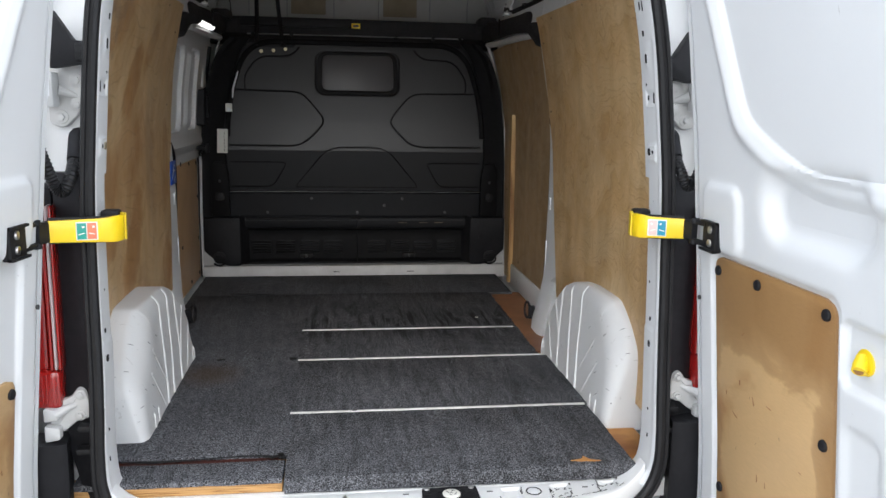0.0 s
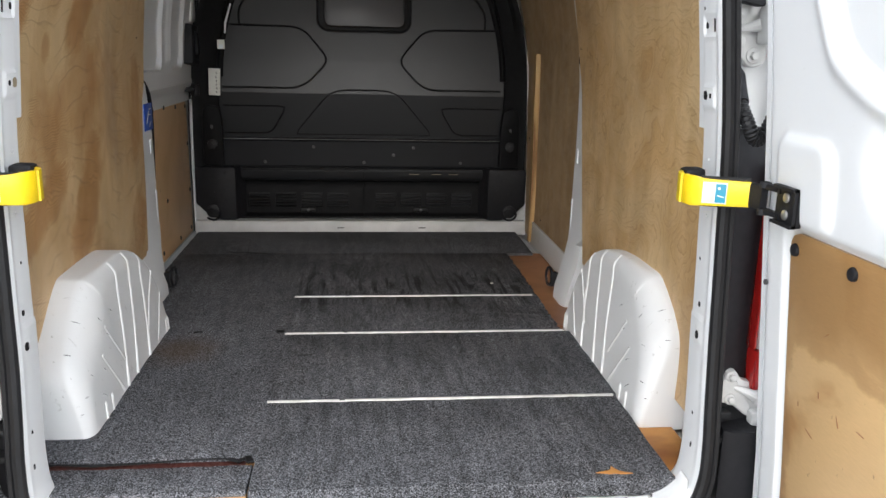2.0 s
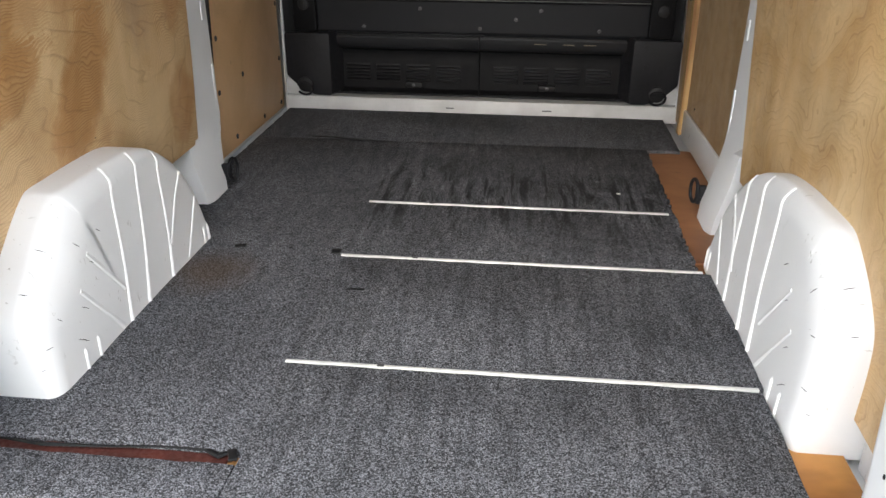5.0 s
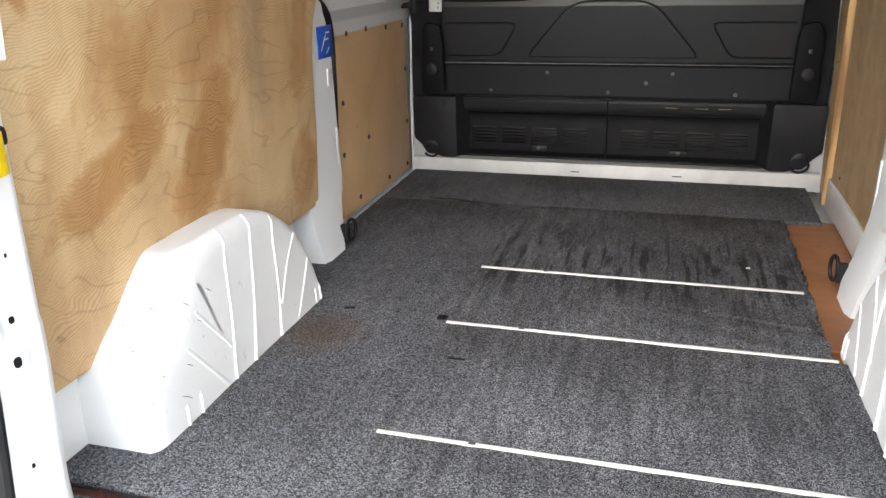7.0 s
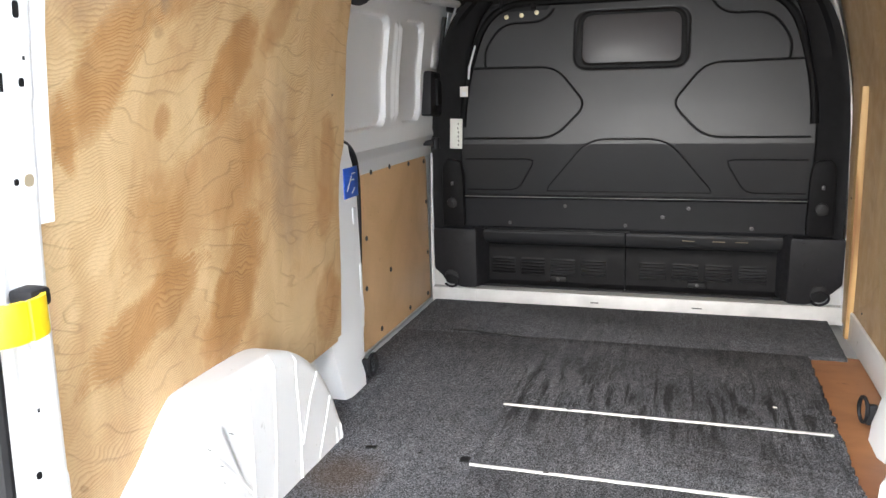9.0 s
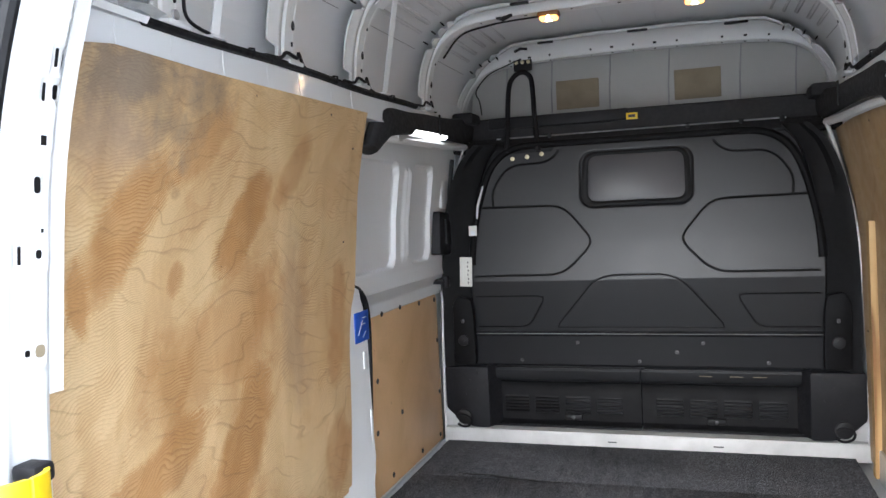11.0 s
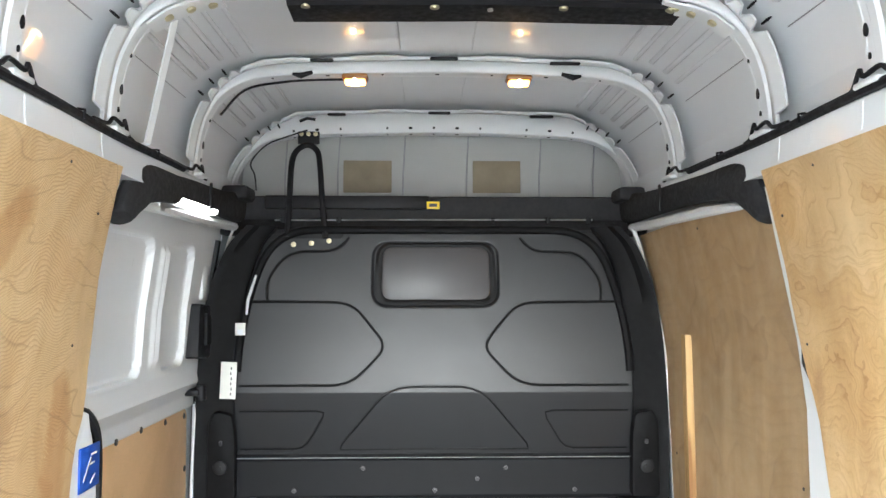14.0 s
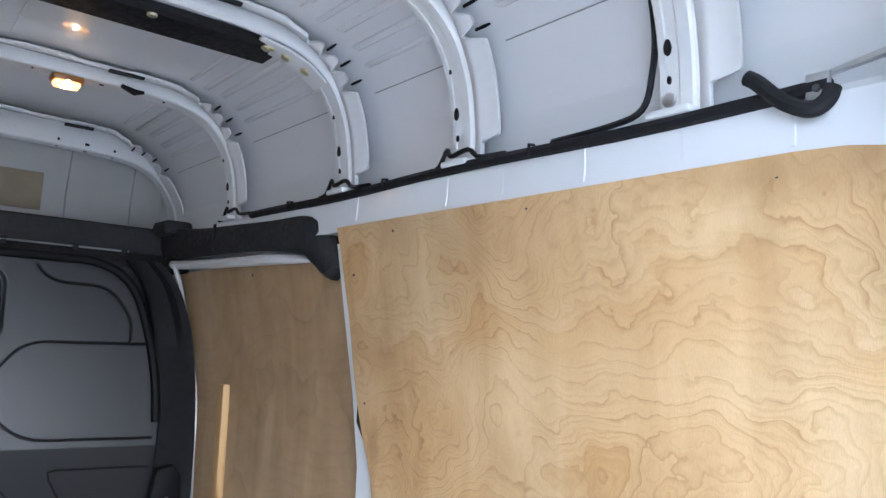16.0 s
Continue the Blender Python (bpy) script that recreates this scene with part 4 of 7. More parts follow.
# bumper with a ribbed step and raised corners
g = Geo()
sec = [(-0.115, -0.112), (-0.135, -0.128), (-0.30, -0.142), (-0.325, -0.16), (-0.335, -0.30), (-0.30, -0.42), (-0.05, -0.42), (-0.05, -0.125)]
g.loft([[(x, y + 0.06 * (abs(x) / 0.9) ** 4, z) for y, z in sec] for x in np.linspace(-0.93, 0.93, 25)])
bumper = thing("rear_bumper", (0, -0.2, -0.42), "black ribbed plastic rear step bumper", "bumper")
part("step", g, BLACK, bumper)
for s in (-1, 1):
    part("corner", Geo().box((s * 0.775, -0.055, -0.275), (0.30, 0.25, 0.30), 0.03), BLACK, bumper)
for k in range(34):
    x = -0.80 + k * 0.0485
    part("rib", Geo().box((x, -0.205 + 0.06 * (abs(x) / 0.9) ** 4, -0.132), (0.010, 0.12, 0.008), 0.003), BLACK, bumper)
for s in (-1, 1):
    g = Geo()
    g.loft([[(s * (0.775 + o * 0.0), 0.05, z), (s * 0.79, 0.040, z), (s * 0.86, 0.034, z), (s * 0.965, 0.045, z), (s * 0.97, 0.12, z), (s * 0.79, 0.13, z)] for o, z in ((0, -0.40), (0, -0.10), (0, 0.08), (0, 0.135))])
    part("corner", g, BLACK, bumper)
    for z, w in ((0.168, 0.046), (0.108, 0.060)):
        part("corner_ledge", Geo().box((s * (0.748 + s * 0.020), 0.072, z), (w, 0.036, 0.016), 0.005), RUBBER, bumper)


# ---- bulkhead ----
BK = 2.64
face = tab([(0.30, 0.0), (0.47, -0.018), (0.70, 0.022), (0.86, 0.004), (1.30, -0.06)])   # how far the sheet stands towards the rear
bk_lines = []
for s in (-1, 1):
    bk_lines.append((rounded([(s * 0.172, 0.863), (s * 0.303, 1.022), (s * 0.9, 1.026), (s * 0.9, 0.725), (s * 0.303, 0.725)], [0.05, 0.06, 0.01, 0.01, 0.07]), 0.0065, 0.0035))
    bk_lines.append((rounded([(s * 0.285, 1.32), (s * 0.35, 1.212), (s * 0.545, 1.21), (s * 0.618, 1.10), (s * 0.61, 1.0), (s * 0.9, 1.0), (s * 0.9, 1.32)], [0.01, 0.06, 0.09, 0.05, 0.01, 0.01, 0.01])[:24], 0.0065, 0.0035))
    bk_lines.append((rounded([(s * 0.9, 0.633), (s * 0.388, 0.633), (s * 0.49, 0.486), (s * 0.9, 0.486)], [0.01, 0.03, 0.01, 0.01]), 0.006, 0.004))


def bk_h(u, v):
    h = face(v)
    for pts, w, dep in bk_lines:
        n = len(pts)
        d = line_d(u, v, pts, False)
        lim = np.abs(u) < 0.705
        h = h - 0.0004 * np.exp(-(d / w) ** 2) * lim
    trap = rounded([(-0.36, 0.476), (-0.158, 0.72), (0.158, 0.72), (0.36, 0.476)], [0.005, 0.07, 0.07, 0.005])
    d = line_d(u, v, trap)
    h = h - 0.001 * np.exp(-(d / 0.0055) ** 2) * (v > 0.48)
    d = rbox_d(u, v, 0.003, 1.126, 0.232, 0.118, 0.055)
    h = h - 0.008 * step(d, 0.003)
    return h


def bk_mask(u, v):
    return (rbox_d(u, v, 0, 0.7, 0.722, 0.592, 0.20) < 0) & (v > 0.466)


bulkhead = thing("bulkhead", (0, BK, 0), "dark grey pressed steel bulkhead with blanked window", "bulkhead")
g = Geo().sheet(np.arange(-0.726, 0.7261, 0.004), np.arange(0.464, 1.297, 0.004), lambda u, v, h: (u, BK - h, v), bk_h, bk_mask)
thick(part("upper_panel", g, STEEL_DARK, bulkhead, "dark grey upper panel with pressed hexagons", 60), 0.003, -1)
# dark rods standing in for the shade in the pressed creases
def bk_crease_shade(pts, r):
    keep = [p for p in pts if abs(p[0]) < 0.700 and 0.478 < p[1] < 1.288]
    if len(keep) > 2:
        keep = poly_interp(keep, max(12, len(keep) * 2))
        part("crease_shade", Geo().tube([(p[0], BK - face(p[1]) - 0.0022, p[1]) for p in keep], r, 6), GROOVE, bulkhead)


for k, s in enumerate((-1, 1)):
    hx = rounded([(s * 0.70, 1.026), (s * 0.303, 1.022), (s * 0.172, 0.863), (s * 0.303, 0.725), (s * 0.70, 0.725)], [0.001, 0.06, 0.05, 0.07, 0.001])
    bk_crease_shade(hx[6:24], 0.0052)
    bk_crease_shade([tuple(hx[22]), tuple(hx[23]), (s * 0.5, 0.725), (s * 0.698, 0.725)], 0.0052)
    bk_crease_shade([(s * 0.699, 1.026), (s * 0.61, 1.0255), tuple(hx[6])], 0.0058)
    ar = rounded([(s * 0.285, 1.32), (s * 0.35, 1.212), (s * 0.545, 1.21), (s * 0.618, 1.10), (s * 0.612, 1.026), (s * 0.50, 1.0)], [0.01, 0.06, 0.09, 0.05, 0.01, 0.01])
    bk_crease_shade(ar[4:28], 0.0058)
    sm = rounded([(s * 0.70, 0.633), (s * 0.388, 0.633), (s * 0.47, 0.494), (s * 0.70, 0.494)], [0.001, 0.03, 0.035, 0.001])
    bk_crease_shade([(s * 0.699, 0.633)] + sm[6:18].tolist() + [(s * 0.699, 0.494)], 0.0040)
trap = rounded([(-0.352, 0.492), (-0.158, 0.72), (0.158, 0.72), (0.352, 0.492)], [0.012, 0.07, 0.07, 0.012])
bk_crease_shade(trap.tolist() + [trap[0].tolist()], 0.0036)
# window blank with its rubber
ring_o = rounded([(-0.225, 1.012), (0.231, 1.012), (0.222, 1.243), (-0.216, 1.243)], 0.06, 7)
ring_i = rounded([(-0.196, 1.032), (0.204, 1.032), (0.200, 1.226), (-0.192, 1.226)], 0.042, 7)
blank = part("window", Geo().prism(ring_i, lambda u, v, w: (u, BK - face(v) + 0.006 - w, v), 0.0, 0.006, 0.002), SMOKE, bulkhead, "grey blanked window pane")
g = Geo()
g.loft([[(p[0], BK - face(p[1]) + 0.008 - w, p[1]) for p in r] for r, w in ((ring_o, 0.0), (ring_o, 0.012), (ring_i * 0.5 + ring_o * 0.5, 0.016), (ring_i, 0.012), (ring_i, 0.002))], caps=False)
part("rubber", g, GROOVE, blank, "black window rubber")
# folded band under the upper panel
g = Geo()
sec = [(2.660, 0.476), (2.622, 0.473), (2.617, 0.468), (2.624, 0.458), (2.628, 0.40), (2.631, 0.335), (2.636, 0.320), (2.655, 0.312)]
g.loft([[(x, y, z) for y, z in sec] for x in (-0.725, 0.725)])
band = part("band", g, BAND, bulkhead, angle=6)
# bright strip put in for the highlight along the band's folded edge
part("edge_highlight", Geo().tube([(-0.715, 2.6165, 0.4695), (0.715, 2.6165, 0.4695)], 0.0022, 6), STEEL, band, "bright strip for the highlight on the band edge")
for x, z in ((-0.257, 0.431), (0.255, 0.431), (0.772 - 0.62, 0.392), (-0.502, 0.352), (0.0, 0.352), (0.503, 0.352)):
    b = part("bolt", Geo().cyl((x, 2.628, z), (0, -1, 0), 0.0085, 0.003, 12, 0.001), BOLT, band, "small steel bolt")
    part("head", Geo().cyl((x, 2.624, z), (0, -1, 0), 0.006, 0.005, 6), BOLT, b)
# lower recess: upper shelf, vent panels with louvres, end boxes
shelf = [(2.700, 0.318), (2.642, 0.314), (2.637, 0.304), (2.641, 0.272), (2.648, 0.260), (2.662, 0.250), (2.700, 0.246)]
vent = [(2.700, 0.246), (2.688, 0.236), (2.680, 0.212), (2.676, 0.200), (2.672, 0.078), (2.664, 0.070), (2.646, 0.064), (2.646, 0.058), (2.700, 0.058)]
# shelf and right-hand slats paler, vents blacker: light and shade put into tone
for xa, xb, back, tone in ((-0.655, -0.002, 0.0, FRAME), (0.002, 0.655, 0.004, FRAME)):
    part("shelf", Geo().loft([[(x, y + back, z) for y, z in shelf] for x in (xa, xb)]), STEEL_DARK, bulkhead)
    vp = part("vent_panel", Geo().loft([[(x, y + back, z) for y, z in vent] for x in (xa, xb)]), tone, bulkhead)
    for dx in (0.055, 0.190, 0.325, 0.460):
        part("vent_slot", Geo().box((xa + dx + 0.058, 2.673 + back, 0.146), (0.108, 0.004, 0.078), 0.002), GROOVE, vp)
        for k in range(5):
            part("louvre", Geo().box((xa + dx + 0.058, 2.669 + back, 0.174 - k * 0.0145), (0.106, 0.010, 0.0048), 0.0015, (28, 0, 0)), STEEL_DARK if xa > 0 or dx > 0.3 else FRAME, vp)
part("ledge", Geo().box((-0.30, 2.632, 0.322), (0.64, 0.02, 0.008), 0.003), BLACK, bulkhead)
for x in (-0.29, 0.30):
    c = part("catch", Geo().box((x, 2.656, 0.098), (0.075, 0.026, 0.026), 0.006), GROOVE, bulkhead)
    part("button", Geo().cyl((x, 2.644, 0.099), (0, -1, 0), 0.008, 0.006, 10, 0.002), BOLT, c)
for x in (0.26, 0.38, 0.47):
    part("scratch", Geo().box((x, 2.6415, 0.290), (0.05, 0.002, 0.003), 0.0005, (0, rnd.uniform(-2, 2), 0)), PAD, bulkhead, "pale scratch")
part("foot_rail", Geo().box((0, 2.635, 0.056), (1.32, 0.012, 0.014), 0.003), BLACK, bulkhead)
for s in (-1, 1):
    out = rounded([(s * 0.648, 0.055), (s * 0.715, 0.055), (s * 0.775, 0.072), (s * 0.848, 0.140), (s * 0.848, 0.325), (s * 0.648, 0.325)], 0.012, 3)
    cheek = [[(s * 0.652, 2.690, z), (s * 0.610, 2.668, z), (s * 0.628, 2.640, z), (s * 0.646, 2.600, z), (s * 0.656, 2.588, z), (s * 0.664, 2.690, z)] for z in (0.058, 0.20, 0.30, 0.330)]
    box_ = part("end_box", Geo().prism(out, lambda u, v, w: (u, 2.69 - w, v), 0.0, 0.105, 0.004), BLACK, bulkhead, "black end box with tie ring")
    part("cheek", Geo().loft(cheek), BLACK, box_)
    for (x, z, r) in ((0.70, 0.30, 0.009), (0.735, 0.265, 0.006), (0.705, 0.215, 0.009), (0.755, 0.20, 0.004)):
        part("hole", Geo().cyl((s * x, 2.584, z), (0, -1, 0), r, 0.002, 10), GROOVE, box_)
    part("tie_cup", Geo().cyl((s * 0.765, 2.586, 0.102), (0, -1, 0), 0.034, 0.010, 16, 0.004), RUBBER, box_)
    ring = [(s * 0.765 + 0.034 * math.cos(a), 2.565 - 0.012 * math.sin(a), 0.088 + 0.030 * math.sin(a)) for a in np.linspace(-2.6, 2.6, 16)]
    part("tie_ring", Geo().tube(ring, 0.005, 8), BLACK, box_)
    # side frames of black trim, from the end boxes to the top corners
    g = Geo()
    line = smooth_line([(0.775, 0.325), (0.777, 0.5), (0.775, 0.7), (0.762, 0.9), (0.735, 1.08), (0.685, 1.22), (0.62, 1.30)], 5)
    wid = np.interp(np.arange(len(line)), [0, len(line) * 0.5, len(line) - 1], [0.062, 0.060, 0.045])
    rows = []
    for (x, z), w in zip(line, wid):
        e = 1.0 if s < 0 else 0.85
        rows.append([(s * (x - w), 2.672, z), (s * (x - w), 2.640, z), (s * (x - w + 0.015), 2.628, z), (s * (x + w * 0.2 * e), 2.618, z), (s * (x + w * 0.6 * e), 2.600, z), (s * (x + (w + 0.010) * e), 2.594, z), (s * (x + (w + 0.015) * e), 2.675, z)])
    g.loft(rows)
    fr = part("side_frame", g, FRAME, bulkhead, "black moulded side frame")
    pad = rounded([(s * 0.700, 0.335), (s * 0.800, 0.335), (s * 0.798, 0.60), (s * 0.775, 0.640), (s * 0.715, 0.628), (s * 0.704, 0.56)], 0.016, 4)
    part("side_pad", Geo().prism(pad, lambda u, v, w: (u, 2.612 - w, v), 0.0, 0.032, 0.006), FRAME, fr)
    part("side_bolt", Geo().cyl((s * 0.752, 2.582, 0.445), (0, -1, 0), 0.024, 0.012, 14, 0.003), RUBBER, fr)
    part("bolt_head", Geo().cyl((s * 0.752, 2.571, 0.445), (0, -1, 0), 0.008, 0.004, 6), RUBBER, fr)
    part("peg", Geo().box((s * 0.752, 2.578, 0.53), (0.012, 0.008, 0.016), 0.003), BOLT, fr)
# thick rubber bead round the upper panel
line = rounded([(-0.712, 0.47), (0.712, 0.47), (0.708, 0.95), (0.60, 1.292), (-0.60, 1.292), (-0.708, 0.95)], [0.01, 0.01, 0.2, 0.16, 0.16, 0.2], 8)
top = [p for p in line if p[1] > 0.5]
part("bead", Geo().tube([(p[0], BK - face(p[1]) - 0.004, p[1]) for p in top], 0.016, 8), FRAME, bulkhead, "black rubber edge bead")
# white floor flange in front of the bulkhead
g = Geo()
sec = [(2.575, -0.02), (2.572, 0.040), (2.578, 0.052), (2.64, 0.056), (2.66, 0.05), (2.66, -0.02)]
g.loft([[(x, y, z) for y, z in sec] for x in (-0.856, -0.648)])
part("floor_flange", g, GRUBBY_SHADED, bulkhead, "white painted floor flange")
g = Geo().loft([[(x, y, z) for y, z in sec] for x in (-0.6475, 0.856)])
part("floor_flange", g, GRUBBY_SHADED, bulkhead, "white painted floor flange")
for s in (-1, 1):
    g = Geo().prism([(s * 0.856, 0.04), (s * 0.69, 0.04), (s * 0.856, 0.17)], lambda u, v, w: (u, 2.66 - w, v), 0.0, 0.05)
    part("gusset", g, GRUBBY_SHADED, bulkhead, "white painted corner gusset")
for x in (-0.12, 0.30, 0.305):
    part("scuff", Geo().box((x, 2.5715, 0.018), (0.035, 0.002, 0.005), 0.0005), INK, bulkhead)
# header over the bulkhead: dark panel, bright trim line, yellow tag
g = Geo()
sec = [(2.70, 1.275), (2.69, 1.292), (2.72, 1.318), (2.735, 1.322), (2.752, 1.335), (2.760, 1.420), (2.80, 1.430), (2.80, 1.275)]
g.loft([[(x, y, z) for y, z in sec] for x in (-0.80, 0.80)])
head = solid("header_panel", g, TRIM, "charcoal plastic header panel over the bulkhead", "header panel")
part("trim_line", Geo().tube([(-0.60, 2.729, 1.330), (0, 2.726, 1.332), (0.60, 2.729, 1.334)], 0.0035, 6), STEEL, head, "thin bright metal trim line")
for x in (-0.57, -0.36, 0.22, 0.43, 0.585):
    part("clip", Geo().box((x, 2.730, 1.332), (0.020, 0.012, 0.024), 0.003), BLACK, head)
part("upper_step", Geo().box((-0.33, 2.748, 1.40), (0.62, 0.03, 0.05), 0.006), BLACK, head)
tag = part("tag", Geo().box((-0.005, 2.728, 1.388), (0.048, 0.004, 0.028), 0.001), YELLOW, head, "small yellow warning label")
part("ink", Geo().box((-0.005, 2.7255, 1.388), (0.030, 0.001, 0.012)), INK, tag)
# labels on the left frame
lab = solid("paper_label", Geo().box((-0.731, 2.590, 0.748), (0.056, 0.003, 0.130), 0.001, (0, 2, 0)), PAPER, "long white printed label on the bulkhead frame", "label")
for k in range(6):
    part("ink", Geo().box((-0.722 + 0.002 * (k % 2), 2.5875, 0.70 + k * 0.018), (0.004, 0.001, 0.009)), INK, lab)
lab = solid("square_label", Geo().box((-0.693, 2.596, 0.928), (0.036, 0.003, 0.044), 0.001), PAPER, "small white square label on the frame", "label")
part("ink", Geo().box((-0.693, 2.5935, 0.918), (0.020, 0.001, 0.018)), PALE, lab)
solid("trim_clip", Geo().tube([(-0.640, 2.60, 1.12), (-0.668, 2.598, 1.03), (-0.672, 2.598, 0.98)], [0.004, 0.006, 0.004], 6), PALE, "pale edge strip on the bulkhead frame", "trim strip")

# hoop bracket (ladder stop) from the bulkhead top to the front bow
hoop = thing("hoop_bracket", (-0.49, 2.70, 1.20), "black steel hoop bracket bolted to bulkhead", "bracket")
pl = rounded([(-0.555, 1.205), (-0.36, 1.235), (-0.33, 1.285), (-0.40, 1.295), (-0.55, 1.27)], 0.02, 3)
pl_ob = part("base_plate", Geo().prism(pl, lambda u, v, w: (u, 2.716 - w, v), 0.0, 0.022, 0.003), BLACK, hoop)
for x, z in ((-0.523, 1.236), (-0.457, 1.241), (-0.392, 1.250)):
    part("bolt", Geo().cyl((x, 2.694, z), (0, -1, 0), 0.010, 0.006, 12, 0.002), BRASSY, pl_ob, "yellow zinc bolt")
pts = smooth_line([(-0.545, 2.685, 1.262), (-0.547, 2.735, 1.42), (-0.550, 2.80, 1.56), (-0.535, 2.835, 1.615), (-0.497, 2.85, 1.638), (-0.458, 2.835, 1.612), (-0.442, 2.80, 1.55), (-0.425, 2.735, 1.42), (-0.405, 2.685, 1.262)], 6)
part("hoop", Geo().tube(pts, 0.0115, 10), BLACK, hoop)
tp = part("top_plate", Geo().box((-0.497, 2.875, 1.672), (0.085, 0.012, 0.05), 0.003), BLACK, hoop)
for x in (-0.525, -0.497, -0.469):
    part("bolt", Geo().cyl((x, 2.869, 1.686), (0, -1, 0), 0.009, 0.006, 10, 0.002), BRASSY, tp, "yellow zinc bolt")
part("clip", Geo().tube([(-0.53, 2.86, 1.735), (-0.50, 2.85, 1.745), (-0.47, 2.86, 1.742)], 0.006, 6), BLACK, hoop)

# tan pads on the front roof panel
for x0, x1 in ((-0.355, -0.165), (0.157, 0.347)):
    solid("adhesive_pad", Geo().box(((x0 + x1) * 0.53, 3.055, 1.545), ((x1 - x0) * 1.06, 0.008, 0.135), 0.002), PAD, "tan square adhesive pad on the roof panel", "pad", "roof pads")

# ---- wheel arches ----
def arch(s):
    front = [(0.88, 0.334), (0.975, 0.300), (1.065, 0.228), (1.122, 0.13), (1.150, 0.02), (1.155, -0.03)]
    if s < 0:
        prof = [(0.352, -0.03), (0.351, 0.06), (0.358, 0.145), (0.404, 0.196), (0.453, 0.232), (0.519, 0.292), (0.562, 0.325), (0.588, 0.335), (0.65, 0.337), (0.75, 0.339)] + front
    else:
        prof = [(0.376, -0.03), (0.370, 0.06), (0.366, 0.15), (0.374, 0.222), (0.415, 0.272), (0.460, 0.308), (0.513, 0.340), (0.545, 0.350), (0.61, 0.352), (0.75, 0.350)] + front
    P = smooth_line(prof, 5)
    T = np.gradient(P, axis=0)
    N = np.stack([T[:, 1], -T[:, 0]], 1)
    N /= np.linalg.norm(N, axis=1, keepdims=True)
    c = np.array((0.75, -0.2))
    N = np.where((((c - P) * N).sum(1) < 0)[:, None], -N, N)
    mid = 0.02
    root = thing("wheel_arch_cover", (s * 0.76, 0.75, 0), "white steel inner wheel arch with pressed ridges", "wheel arch", "wheel arches")
    # the shoulder is wide on the sloping rear, tight at the floor and in front
    along = np.arange(len(P)) / (len(P) - 1)
    r = np.interp(along, [0.0, 0.07, 0.16, 0.28, 0.42, 0.55, 0.75, 1.0], [0.035, 0.05, 0.085, 0.098, 0.080, 0.050, 0.036, 0.026])
    def face(z):
        return 0.679 + 0.115 * max(0.0, z)
    rings = [[(s * (0.862 + 0.01 * s) + mid, y, z) for y, z in P]]
    for a in np.linspace(0, math.pi / 2, 10):
        Q = P + N * (r * (1 - np.cos(a)))[:, None]
        rings.append([(s * (face(z) + 0.62 * q * (1 - math.sin(a))) + mid, y, max(z, -0.03)) for (y, z), q in zip(Q, r)])
    inner = np.array(rings[-1])
    for f in (0.75, 0.45, 0.0):
        rings.append([(s * face(-0.03 + (p[2] + 0.03) * f) + mid, 0.74 + (p[1] - 0.74) * (0.4 + 0.6 * f), -0.03 + (p[2] + 0.03) * f) for p in inner])
    part("shell", Geo().loft(rings, closed=False), WHITE_WORN, root, angle=50)
    def on(y, z, lift=0.0):
        return (s * (face(z) - lift) + mid, y, z)
    # pressed ridges over the shoulder and down the inner side
    for y0, y1 in ((0.728, 0.660), (0.846, 0.752), (0.950, 0.888)):
        y0, y1 = y0 + 0.012 + 0.012 * s, y1 + 0.010 + 0.012 * s
        i = int(np.argmin(abs(P[:, 0] - y0) + (P[:, 1] < 0.2)))
        zt, q = P[i][1], r[i]
        pts = [(s * (face(zt - q * (1 - math.cos(a))) + 0.62 * q * (1 - math.sin(a)) + 0.002) + mid, y0, zt - q * (1 - math.cos(a)) - 0.002) for a in (0.35, 0.6, 0.95, 1.25)]
        pts += [on(y0 - 0.012, zt - q - 0.02, -0.0025), on((y0 + y1) / 2, zt * 0.42, -0.0025), on(y1, 0.0, -0.0025)]
        part("ridge", Geo().tube(smooth_line(pts, 4), 0.0058, 8), WHITE_WORN, root)
    for pts in (((1.045, 0.222), (0.985, 0.165), (0.915, 0.075)), ((1.095, 0.135), (1.045, 0.075), (0.985, 0.005))):
        part("ridge", Geo().tube(smooth_line([on(y, z, -0.0025) for y, z in pts], 4), 0.0055, 8), WHITE_WORN, root)
    for (ya, za, yb, zb) in ((0.568, 0.206, 0.668, 0.078), (0.512, 0.148, 0.625, 0.004)):
        part("ridge", Geo().tube([on(ya, za, -0.0085), on(yb, zb, -0.0085)], 0.0105, 10), WHITE_WORN, root)
    for y in (0.462, 0.513, 1.095, 1.122):
        part("ridge", Geo().tube([on(y, -0.01, -0.002), on(y + 0.006, 0.034, -0.002), on(y + 0.008, 0.044, -0.007)], 0.0060, 8), WHITE_WORN, root)
    rs = random.Random(17 + s)
    for (y, z, l) in ((0.46, 0.07, 0.03), (0.50, 0.12, 0.02), (0.62, 0.242, 0.018), (0.57, 0.19, 0.012)):
        z += rs.uniform(-0.008, 0.008)
        part("scuff", Geo().tube([on(y, z, 0.0006), on(y + l * 0.5, z - l * 0.3, 0.0006), on(y + l, z - l * 0.7, 0.0006)], [0.0004, 0.0010, 0.0004], 5), INK, root)
    # dark rub marks on the rear shoulder
    def skin(k, a, lift=0.0012):
        q = P[k] + N[k] * r[k] * (1 - math.cos(a))
